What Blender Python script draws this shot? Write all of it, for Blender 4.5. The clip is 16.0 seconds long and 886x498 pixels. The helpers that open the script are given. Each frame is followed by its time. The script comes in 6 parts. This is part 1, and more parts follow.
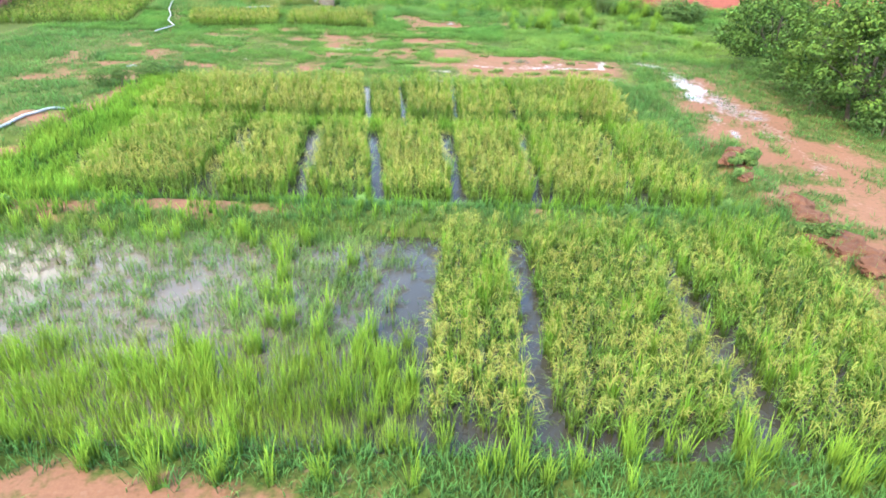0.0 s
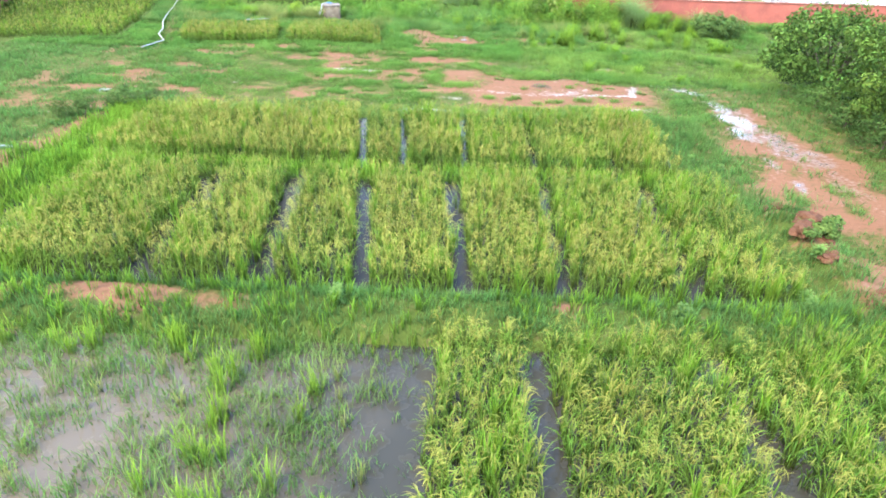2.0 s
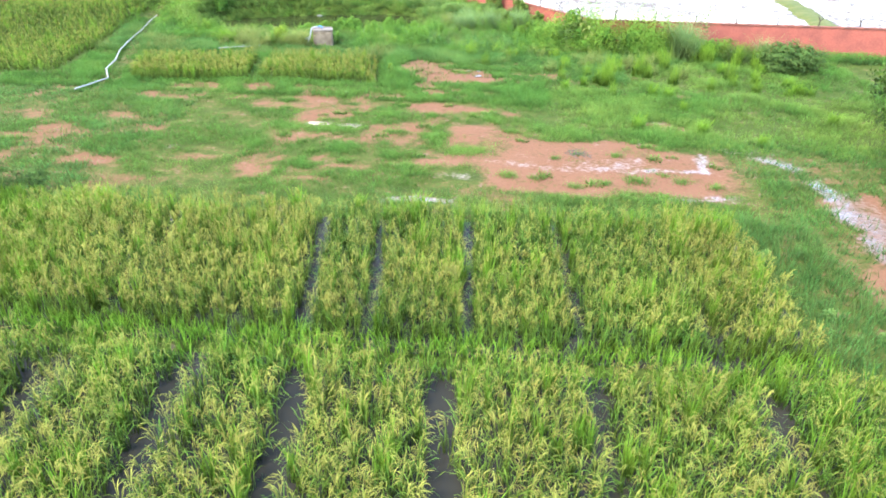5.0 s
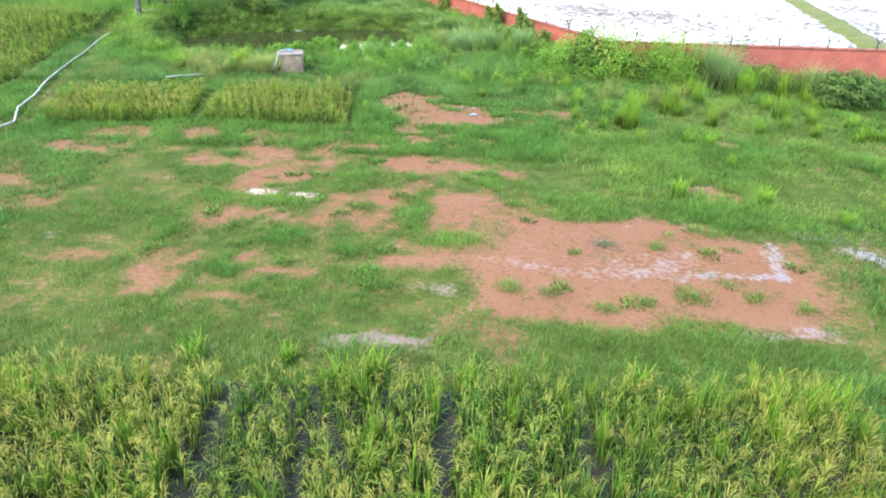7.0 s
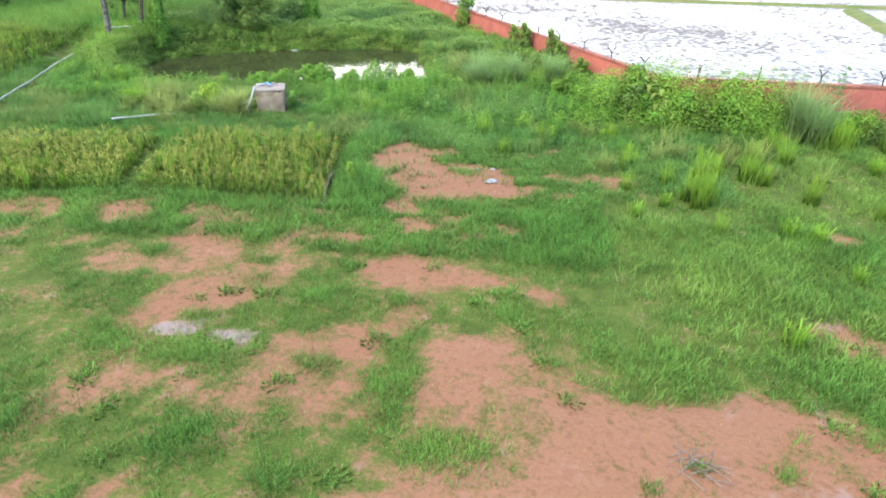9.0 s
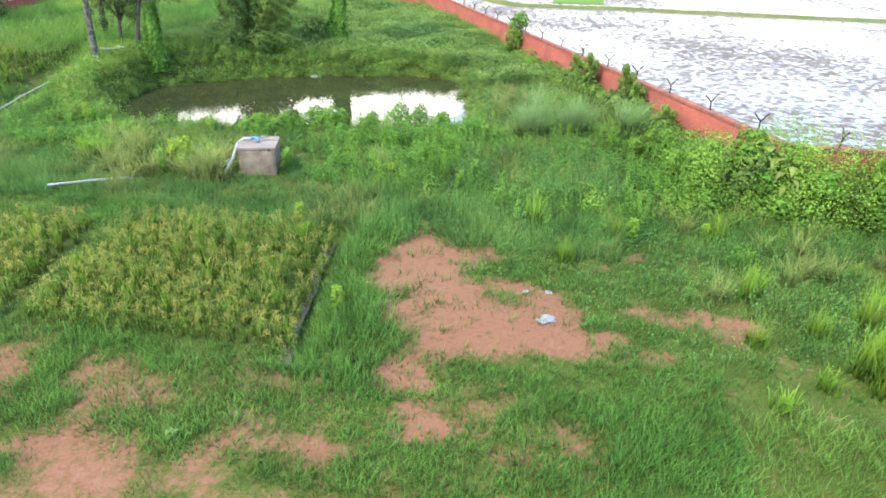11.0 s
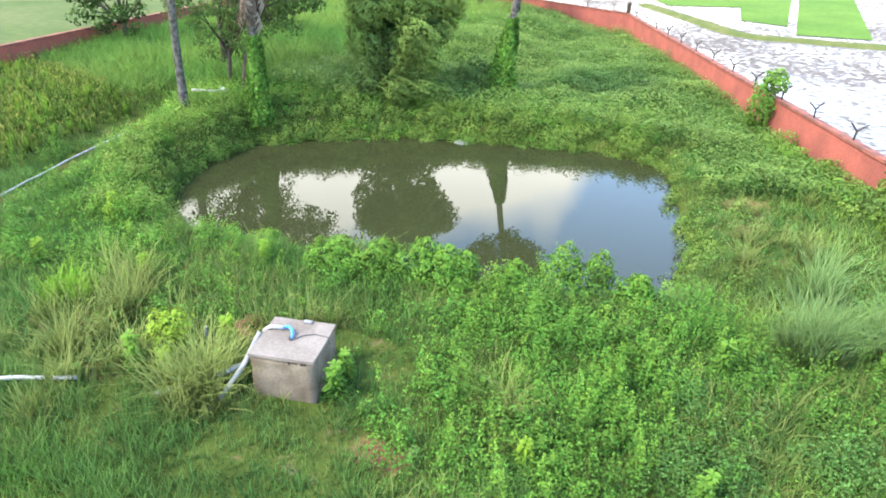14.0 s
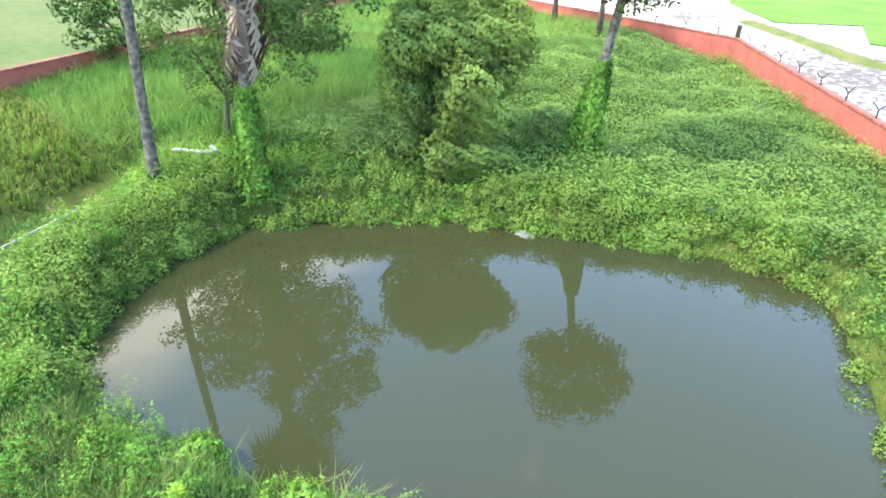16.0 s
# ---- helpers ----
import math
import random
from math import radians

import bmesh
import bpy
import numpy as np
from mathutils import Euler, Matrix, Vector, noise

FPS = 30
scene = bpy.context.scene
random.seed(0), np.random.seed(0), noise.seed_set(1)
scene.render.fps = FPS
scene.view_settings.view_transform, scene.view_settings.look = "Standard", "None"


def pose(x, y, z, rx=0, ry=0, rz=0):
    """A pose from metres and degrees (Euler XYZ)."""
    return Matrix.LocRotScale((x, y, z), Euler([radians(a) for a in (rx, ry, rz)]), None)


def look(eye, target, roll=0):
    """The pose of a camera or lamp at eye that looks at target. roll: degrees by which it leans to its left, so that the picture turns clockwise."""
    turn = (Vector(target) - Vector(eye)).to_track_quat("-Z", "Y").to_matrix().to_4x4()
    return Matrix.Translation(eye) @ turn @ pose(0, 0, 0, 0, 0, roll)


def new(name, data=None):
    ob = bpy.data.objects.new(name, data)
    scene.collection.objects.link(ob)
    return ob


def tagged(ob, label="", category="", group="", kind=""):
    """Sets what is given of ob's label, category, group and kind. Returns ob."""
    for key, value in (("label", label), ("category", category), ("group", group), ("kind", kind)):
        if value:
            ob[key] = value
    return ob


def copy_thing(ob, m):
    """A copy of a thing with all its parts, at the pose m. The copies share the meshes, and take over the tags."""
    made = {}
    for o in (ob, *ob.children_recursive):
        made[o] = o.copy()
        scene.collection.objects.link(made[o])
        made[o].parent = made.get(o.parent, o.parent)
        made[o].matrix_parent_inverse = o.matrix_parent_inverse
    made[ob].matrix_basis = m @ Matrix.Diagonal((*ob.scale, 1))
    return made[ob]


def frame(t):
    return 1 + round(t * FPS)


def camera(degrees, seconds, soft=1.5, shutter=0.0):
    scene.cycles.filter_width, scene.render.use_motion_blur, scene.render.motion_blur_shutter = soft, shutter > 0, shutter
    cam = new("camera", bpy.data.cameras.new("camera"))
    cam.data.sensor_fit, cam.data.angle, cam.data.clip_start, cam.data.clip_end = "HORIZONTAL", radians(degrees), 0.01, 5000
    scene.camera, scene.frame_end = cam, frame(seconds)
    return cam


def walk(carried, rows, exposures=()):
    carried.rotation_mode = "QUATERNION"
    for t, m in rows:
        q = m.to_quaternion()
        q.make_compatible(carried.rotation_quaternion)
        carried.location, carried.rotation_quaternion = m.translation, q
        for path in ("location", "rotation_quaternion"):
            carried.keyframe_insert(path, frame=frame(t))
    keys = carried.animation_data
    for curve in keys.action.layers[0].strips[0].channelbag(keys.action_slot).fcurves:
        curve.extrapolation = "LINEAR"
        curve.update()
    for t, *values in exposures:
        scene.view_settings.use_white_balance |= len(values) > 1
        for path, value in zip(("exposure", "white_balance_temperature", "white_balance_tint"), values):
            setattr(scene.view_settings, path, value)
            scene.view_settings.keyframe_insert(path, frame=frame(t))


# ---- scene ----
cam = camera(70.8, 16.0, soft=1.8)
METRES, EYE, TILT, LEAN, TURN = 62.0, 8.0, 0.0, 0.0, 0.0
ROWS = [
    (0.0, 0.0, 0.0, 0.0, 0.73, -28.66, -1.34),
    (0.5, 0.0013, 0.0165, 0.0002, 0.71, -28.57, -1.36),
    (1.0, 0.0027, 0.035, 0.0005, 0.69, -28.5, -1.38),
    (1.5, 0.0039, 0.0549, 0.001, 1.17, -28.44, -1.41),
    (2.0, 0.0047, 0.0764, 0.0014, 2.31, -28.37, -1.41),
    (2.5, 0.0053, 0.099, 0.0017, 3.71, -28.31, -1.41),
    (3.0, 0.0058, 0.1236, 0.002, 3.94, -28.23, -1.41),
    (3.5, 0.0062, 0.1479, 0.0025, 3.96, -28.17, -1.35),
    (4.0, 0.0066, 0.1755, 0.0031, 4.0, -28.13, -1.34),
    (6.5, 0.0111, 0.327, 0.0062, 4.26, -28.01, -1.21),
    (7.0, 0.011, 0.3584, 0.0067, 4.26, -27.98, -1.22),
    (7.5, 0.0109, 0.3907, 0.0072, 4.28, -27.95, -1.25),
    (8.0, 0.0108, 0.4241, 0.0078, 4.64, -27.91, -1.26),
    (8.5, 0.0102, 0.4579, 0.0084, 5.51, -27.91, -1.27),
    (9.0, 0.0088, 0.4925, 0.0089, 6.41, -27.89, -1.32),
    (11.5, -0.0089, 0.6688, 0.0122, 12.96, -27.95, -1.47),
    (12.0, -0.0159, 0.7042, 0.0127, 15.6, -27.98, -1.51),
    (12.5, -0.0245, 0.7396, 0.0135, 18.71, -28.07, -1.51),
    (13.0, -0.0347, 0.7746, 0.0139, 21.78, -28.09, -1.54),
    (13.5, -0.0465, 0.8094, 0.0146, 24.72, -28.17, -1.53),
    (14.0, -0.0602, 0.844, 0.0149, 27.52, -28.16, -1.53),
    (14.5, -0.0759, 0.878, 0.0152, 30.24, -28.2, -1.52),
    (15.0, -0.0933, 0.9108, 0.0156, 32.56, -28.22, -1.52),
    (15.5, -0.1109, 0.9435, 0.0159, 33.32, -28.21, -1.48),
    (16.0, -0.1278, 0.9744, 0.0172, 33.43, -28.27, -1.54),
]
# the exposure rises a little towards the end
STOPS = [(0.0, 2.5), (4.0, 2.47), (7.5, 2.16), (8.5, 2.1), (12.0, 2.06), (14.0, 2.28), (15.0, 2.42), (16.0, 2.6)]
walk(cam, [(t, pose(0, 0, EYE, TILT, LEAN, TURN) @ pose(METRES * x, METRES * y, METRES * z, 90 + pitch, roll, yaw)) for t, x, y, z, yaw, pitch, roll in ROWS], STOPS)

# ---- world, sun ----
SUN_AZ, SUN_EL = 215.0, 52.0          # compass degrees from +y, clockwise
world = bpy.data.worlds.new("sky")
scene.world = world
world.use_nodes = True
wn, wl = world.node_tree.nodes, world.node_tree.links
wn.clear()
sky = wn.new("ShaderNodeTexSky")
sky.sky_type, sky.sun_disc = "NISHITA", False
sky.sun_elevation, sky.sun_rotation = radians(SUN_EL), radians(SUN_AZ)
sky.air_density, sky.dust_density, sky.ozone_density = 1.2, 0.3, 2.0
way = wn.new("ShaderNodeTexCoord")
split = wn.new("ShaderNodeSeparateXYZ")
wl.new(way.outputs["Generated"], split.inputs[0])
cloud = wn.new("ShaderNodeTexNoise")
cloud.inputs["Scale"].default_value, cloud.inputs["Detail"].default_value = 2.6, 7.0
cloud.inputs["Roughness"].default_value = 0.52
drift = wn.new("ShaderNodeMapping")
drift.inputs["Location"].default_value = (3.1, 0.4, 1.9)
wl.new(way.outputs["Generated"], drift.inputs["Vector"])
wl.new(drift.outputs[0], cloud.inputs["Vector"])
slope = wn.new("ShaderNodeMath")              # the bank rises towards the west
slope.operation = "MULTIPLY_ADD"
wl.new(split.outputs["X"], slope.inputs[0])
slope.inputs[1].default_value = 0.45
wl.new(split.outputs["Z"], slope.inputs[2])
low = wn.new("ShaderNodeMapRange")
low.inputs["From Min"].default_value, low.inputs["From Max"].default_value = 0.15, 0.36
low.inputs["To Min"].default_value, low.inputs["To Max"].default_value = 0.27, -0.18
wl.new(slope.outputs[0], low.inputs["Value"])
rim = wn.new("ShaderNodeMapRange")            # bright haze along the whole horizon
rim.inputs["From Min"].default_value, rim.inputs["From Max"].default_value = 0.12, 0.30
rim.inputs["To Min"].default_value, rim.inputs["To Max"].default_value = 0.42, 0.0
wl.new(split.outputs["Z"], rim.inputs["Value"])
banks = wn.new("ShaderNodeMath")
wl.new(low.outputs[0], banks.inputs[0])
wl.new(rim.outputs[0], banks.inputs[1])
add = wn.new("ShaderNodeMath")
wl.new(cloud.outputs["Fac"], add.inputs[0])
wl.new(banks.outputs[0], add.inputs[1])
ramp = wn.new("ShaderNodeValToRGB")
ramp.color_ramp.elements[0].color = (0.05, 0.05, 0.05, 1)     # thin veil in the clear part
ramp.color_ramp.elements[0].position, ramp.color_ramp.elements[1].position = 0.42, 0.62
east = wn.new("ShaderNodeMapRange")          # the cloud bank ends towards the east
east.inputs["From Min"].default_value, east.inputs["From Max"].default_value = -0.24, -0.13
east.inputs["To Min"].default_value, east.inputs["To Max"].default_value = 0.0, -0.30
wl.new(split.outputs["X"], east.inputs["Value"])
add2 = wn.new("ShaderNodeMath")
wl.new(add.outputs[0], add2.inputs[0])
wl.new(east.outputs[0], add2.inputs[1])
wl.new(add2.outputs[0], ramp.inputs[0])
dim = wn.new("ShaderNodeVectorMath")
dim.operation = "MULTIPLY"
dim.inputs[1].default_value = (0.24, 0.25, 0.272)
wl.new(sky.outputs[0], dim.inputs[0])
mixer = wn.new("ShaderNodeMix")
mixer.data_type = "RGBA"
mixer.inputs["B"].default_value = (1.40, 1.38, 1.31, 1)
wl.new(ramp.outputs[0], mixer.inputs["Factor"])
wl.new(dim.outputs[0], mixer.inputs["A"])
back = wn.new("ShaderNodeBackground")
wl.new(mixer.outputs["Result"], back.inputs[0])
wout = wn.new("ShaderNodeOutputWorld")
wl.new(back.outputs[0], wout.inputs[0])

lamp = bpy.data.lights.new("sun", "SUN")
lamp.energy, lamp.angle, lamp.color = 2.1, radians(11), (1.0, 0.92, 0.78)
sa, se = radians(SUN_AZ), radians(SUN_EL)
new("sun", lamp).matrix_world = look((math.sin(sa) * math.cos(se) * 60, math.cos(sa) * math.cos(se) * 60, math.sin(se) * 60), (0, 0, 0))


# ---- materials ----
def material(name):
    m = bpy.data.materials.new(name)
    m.use_nodes = True
    return m, m.node_tree.nodes, m.node_tree.links, m.node_tree.nodes["Principled BSDF"]


def noise_node(n, l, scale, detail=4.0, stretch=None):
    tex = n.new("ShaderNodeTexNoise")
    tex.inputs["Scale"].default_value, tex.inputs["Detail"].default_value = scale, detail
    geo = n.new("ShaderNodeNewGeometry")
    if stretch:
        mp = n.new("ShaderNodeMapping")
        mp.inputs["Scale"].default_value = stretch
        l.new(geo.outputs["Position"], mp.inputs["Vector"])
        l.new(mp.outputs[0], tex.inputs["Vector"])
    else:
        l.new(geo.outputs["Position"], tex.inputs["Vector"])
    return tex


def ramp_node(n, l, source, stops):
    r = n.new("ShaderNodeValToRGB")
    e = r.color_ramp.elements
    while len(e) < len(stops):
        e.new(0.5)
    for k, (p, c) in enumerate(stops):
        e[k].position, e[k].color = p, (*c, 1)
    l.new(source, r.inputs[0])
    return r


def mix_node(n, l, fac, a, b, mode="MIX"):
    x = n.new("ShaderNodeMix")
    x.data_type, x.blend_type = "RGBA", mode
    for sock, v in (("Factor", fac), ("A", a), ("B", b)):
        if isinstance(v, (int, float)):
            x.inputs[sock].default_value = v
        elif isinstance(v, tuple):
            x.inputs[sock].default_value = (*v, 1)
        else:
            l.new(v, x.inputs[sock])
    return x.outputs["Result"]


def math_node(n, l, op, a, b=0.0, clamp=False):
    x = n.new("ShaderNodeMath")
    x.operation, x.use_clamp = op, clamp
    for k, v in enumerate((a, b)):
        if isinstance(v, (int, float)):
            x.inputs[k].default_value = v
        else:
            l.new(v, x.inputs[k])
    return x.outputs[0]


def bump_node(n, l, bsdf, source, strength, distance):
    b = n.new("ShaderNodeBump")
    b.inputs["Strength"].default_value, b.inputs["Distance"].default_value = strength, distance
    l.new(source, b.inputs["Height"])
    l.new(b.outputs[0], bsdf.inputs["Normal"])


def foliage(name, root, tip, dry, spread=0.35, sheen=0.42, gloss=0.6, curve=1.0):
    """Leaf material: colour from root to tip, a dark root painting the shade deep in the growth, turning to `dry` by
    the plant's own tone, every leaf a little different, light coming through.
    """
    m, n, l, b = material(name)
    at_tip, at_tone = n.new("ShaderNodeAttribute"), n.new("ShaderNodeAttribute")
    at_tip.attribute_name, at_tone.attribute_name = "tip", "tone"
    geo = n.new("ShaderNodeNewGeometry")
    # a higher curve keeps more of the blade in the root's painted shade
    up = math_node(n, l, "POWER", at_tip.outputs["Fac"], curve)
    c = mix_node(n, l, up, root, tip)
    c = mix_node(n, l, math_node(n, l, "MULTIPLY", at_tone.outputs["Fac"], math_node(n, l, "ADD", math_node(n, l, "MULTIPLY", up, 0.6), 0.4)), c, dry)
    val = math_node(n, l, "ADD", math_node(n, l, "MULTIPLY", geo.outputs["Random Per Island"], 2 * spread), 1 - spread)
    big = noise_node(n, l, 0.55, 3.0)
    val = math_node(n, l, "MULTIPLY", val, math_node(n, l, "ADD", math_node(n, l, "MULTIPLY", big.outputs["Fac"], 1.1), 0.45))
    hs = n.new("ShaderNodeHueSaturation")
    l.new(c, hs.inputs["Color"])
    l.new(val, hs.inputs["Value"])
    l.new(math_node(n, l, "ADD", math_node(n, l, "MULTIPLY", geo.outputs["Random Per Island"], 0.03), 0.485), hs.inputs["Hue"])
    l.new(hs.outputs[0], b.inputs["Base Color"])
    b.inputs["Roughness"].default_value = gloss
    b.inputs["Specular IOR Level"].default_value = 0.06
    tr = n.new("ShaderNodeBsdfTranslucent")
    l.new(hs.outputs[0], tr.inputs["Color"])
    mx = n.new("ShaderNodeMixShader")
    mx.inputs[0].default_value = sheen
    l.new(b.outputs[0], mx.inputs[1])
    l.new(tr.outputs[0], mx.inputs[2])
    l.new(mx.outputs[0], n["Material Output"].inputs[0])
    return m


def plain(name, a, b2, scale, rough, bump=0.3, metal=0.0, dist=0.01):
    """Two-tone grained material: large stains and fine grain."""
    m, n, l, b = material(name)
    big, fine = noise_node(n, l, scale, 5.0), noise_node(n, l, scale * 11, 4.0)
    c = mix_node(n, l, ramp_node(n, l, big.outputs["Fac"], [(0.36, (0, 0, 0)), (0.64, (1, 1, 1))]).outputs[0], a, b2)
    c = mix_node(n, l, 0.35, c, ramp_node(n, l, fine.outputs["Fac"], [(0.3, (0.35, 0.35, 0.35)), (0.7, (1, 1, 1))]).outputs[0], "MULTIPLY")
    l.new(c, b.inputs["Base Color"])
    b.inputs["Roughness"].default_value, b.inputs["Metallic"].default_value = rough, metal
    b.inputs["Specular IOR Level"].default_value = 0.08 if rough > 0.8 else 0.4
    bump_node(n, l, b, fine.outputs["Fac"], bump, dist)
    return m


def water(name, colour, colour2, scale, rough, ripple, stretch=None, mud=None, ripple_scale=3.0):
    m, n, l, b = material(name)
    big = noise_node(n, l, scale, 4.0, stretch)
    c = mix_node(n, l, big.outputs["Fac"], colour, colour2)
    if mud:
        streak = noise_node(n, l, mud[0], 6.0, mud[1])
        wide = noise_node(n, l, 0.06, 3.0)
        f = ramp_node(n, l, math_node(n, l, "ADD", streak.outputs["Fac"], math_node(n, l, "MULTIPLY", math_node(n, l, "SUBTRACT", wide.outputs["Fac"], 0.5), 0.5)), [(mud[2], (0, 0, 0)), (mud[2] + 0.12, (1, 1, 1))]).outputs[0]
        c = mix_node(n, l, f, c, mud[3])
        l.new(math_node(n, l, "ADD", math_node(n, l, "MULTIPLY", f, 0.75), rough, True), b.inputs["Roughness"])
    else:
        b.inputs["Roughness"].default_value = rough
    l.new(c, b.inputs["Base Color"])
    b.inputs["IOR"].default_value = 1.33
    bump_node(n, l, b, noise_node(n, l, ripple_scale, 3.0).outputs["Fac"], ripple, 0.01)
    return m


def ground_material():
    m, n, l, b = material("ground_soil_and_turf")
    rag = noise_node(n, l, 6.0, 5.0)
    soil, wet = n.new("ShaderNodeAttribute"), n.new("ShaderNodeAttribute")
    soil.attribute_name, wet.attribute_name = "soil", "wet"
    mid, fine, big = noise_node(n, l, 1.6, 6.0), noise_node(n, l, 16.0, 6.0), noise_node(n, l, 0.25, 4.0)
    s = math_node(n, l, "ADD", soil.outputs["Fac"], math_node(n, l, "MULTIPLY", math_node(n, l, "SUBTRACT", math_node(n, l, "ADD", mid.outputs["Fac"], rag.outputs["Fac"]), 1.0), 1.2))
    s = math_node(n, l, "ADD", s, math_node(n, l, "MULTIPLY", math_node(n, l, "SUBTRACT", fine.outputs["Fac"], 0.5), 0.6))
    sf = ramp_node(n, l, s, [(0.20, (0, 0, 0)), (0.85, (1, 1, 1))]).outputs[0]
    red = mix_node(n, l, big.outputs["Fac"], (0.128, 0.058, 0.030), (0.168, 0.088, 0.050))
    red = mix_node(n, l, 0.55, red, ramp_node(n, l, rag.outputs["Fac"], [(0.30, (0.72, 0.68, 0.66)), (0.5, (1, 1, 1)), (0.7, (1.0, 0.95, 0.90))]).outputs[0], "MULTIPLY")
    red = mix_node(n, l, 0.5, red, ramp_node(n, l, fine.outputs["Fac"], [(0.3, (0.72, 0.68, 0.66)), (0.7, (1, 1, 1))]).outputs[0], "MULTIPLY")
    turf = ramp_node(n, l, mid.outputs["Fac"], [(0.3, (0.040, 0.056, 0.011)), (0.55, (0.056, 0.078, 0.014)), (0.75, (0.082, 0.082, 0.020))]).outputs[0]
    turf = mix_node(n, l, 0.6, turf, ramp_node(n, l, fine.outputs["Fac"], [(0.3, (0.4, 0.4, 0.4)), (0.7, (1, 1, 1))]).outputs[0], "MULTIPLY")
    c = mix_node(n, l, sf, turf, red)
    w = math_node(n, l, "ADD", wet.outputs["Fac"], math_node(n, l, "MULTIPLY", math_node(n, l, "SUBTRACT", math_node(n, l, "ADD", mid.outputs["Fac"], rag.outputs["Fac"]), 1.0), 1.5))
    wf = ramp_node(n, l, w, [(0.25, (0, 0, 0)), (1.0, (1, 1, 1))]).outputs[0]
    c = mix_node(n, l, wf, c, (0.125, 0.072, 0.042))
    l.new(c, b.inputs["Base Color"])
    l.new(math_node(n, l, "SUBTRACT", 0.9, math_node(n, l, "MULTIPLY", wf, 0.72)), b.inputs["Roughness"])
    l.new(math_node(n, l, "ADD", math_node(n, l, "MULTIPLY", wf, 0.50), 0.05), b.inputs["Specular IOR Level"])
    bump_node(n, l, b, math_node(n, l, "MULTIPLY", fine.outputs["Fac"], math_node(n, l, "SUBTRACT", 1.0, wf)), 0.3, 0.03)
    return m


MAT_GROUND = ground_material()
# near-black root: the shade between the rice hills is in this colour
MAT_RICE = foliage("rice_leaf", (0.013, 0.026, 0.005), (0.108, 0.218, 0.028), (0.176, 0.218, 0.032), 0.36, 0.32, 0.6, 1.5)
MAT_HEAD = foliage("rice_panicle", (0.070, 0.110, 0.018), (0.150, 0.186, 0.030), (0.236, 0.208, 0.044), 0.25, 0.25, 0.6)
# young rice, grass and turf carry painted shade in their dark roots too
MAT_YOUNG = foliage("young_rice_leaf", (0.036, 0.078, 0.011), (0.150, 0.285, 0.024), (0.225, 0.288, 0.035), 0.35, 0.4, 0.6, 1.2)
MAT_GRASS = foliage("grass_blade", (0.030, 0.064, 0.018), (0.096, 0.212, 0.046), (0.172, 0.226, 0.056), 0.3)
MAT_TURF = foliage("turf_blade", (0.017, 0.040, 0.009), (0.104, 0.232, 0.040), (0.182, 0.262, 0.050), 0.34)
MAT_STRAW = foliage("pale_grass", (0.064, 0.086, 0.022), (0.180, 0.232, 0.055), (0.254, 0.240, 0.079))
MAT_CREEPER = foliage("creeper_leaf", (0.044, 0.078, 0.018), (0.122, 0.208, 0.036), (0.195, 0.262, 0.052), 0.26)
MAT_ROLLING = foliage("rolling_creeper_leaf", (0.040, 0.075, 0.018), (0.135, 0.220, 0.046), (0.190, 0.255, 0.055), 0.14)
MAT_REED = foliage("reed_blade", (0.060, 0.105, 0.030), (0.180, 0.285, 0.090), (0.240, 0.300, 0.110))
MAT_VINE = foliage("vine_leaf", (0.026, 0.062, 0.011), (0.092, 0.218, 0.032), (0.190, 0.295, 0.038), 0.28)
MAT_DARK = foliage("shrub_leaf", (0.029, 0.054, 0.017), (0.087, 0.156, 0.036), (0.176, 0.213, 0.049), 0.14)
# very dark root and tip: the shade inside the crowns is in this colour
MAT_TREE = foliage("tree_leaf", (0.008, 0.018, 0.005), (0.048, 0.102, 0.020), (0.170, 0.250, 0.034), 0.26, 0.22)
MAT_PALM = foliage("palm_leaf", (0.046, 0.065, 0.017), (0.081, 0.132, 0.029), (0.200, 0.181, 0.071), 0.3)
MAT_DEAD = foliage("dead_frond", (0.070, 0.052, 0.038), (0.165, 0.128, 0.092), (0.185, 0.150, 0.112), 0.3, 0.15, 0.8)
MAT_BARK = plain("palm_bark", (0.036, 0.033, 0.025), (0.120, 0.112, 0.092), 6.0, 0.9, 0.6, 0, 0.03)
MAT_WOOD = plain("tree_bark", (0.045, 0.036, 0.026), (0.085, 0.070, 0.052), 4.0, 0.9, 0.6, 0, 0.03)
MAT_WALL = plain("red_wall_paint", (0.275, 0.084, 0.060), (0.205, 0.067, 0.050), 0.9, 0.85, 0.35)
MAT_COPING = plain("weathered_red_coping", (0.244, 0.089, 0.063), (0.126, 0.063, 0.048), 2.0, 0.9, 0.5)
MAT_POST = plain("dark_rusted_steel", (0.022, 0.018, 0.016), (0.045, 0.032, 0.026), 9.0, 0.85, 0.3)
MAT_CONCRETE = plain("stained_concrete", (0.185, 0.148, 0.104), (0.100, 0.076, 0.050), 1.8, 0.9, 0.5, 0, 0.015)
MAT_CHIP = plain("dark_chipped_plaster", (0.044, 0.033, 0.022), (0.067, 0.048, 0.033), 6.0, 0.95, 0.5)
MAT_SLAB = plain("concrete_slab", (0.195, 0.165, 0.135), (0.140, 0.114, 0.090), 1.3, 0.85, 0.15)
MAT_PIPE = plain("white_plastic", (0.31, 0.305, 0.29), (0.22, 0.215, 0.20), 3.0, 0.4, 0.1)
MAT_BLUE = plain("blue_plastic", (0.03, 0.16, 0.55), (0.04, 0.2, 0.62), 6.0, 0.4, 0.1)
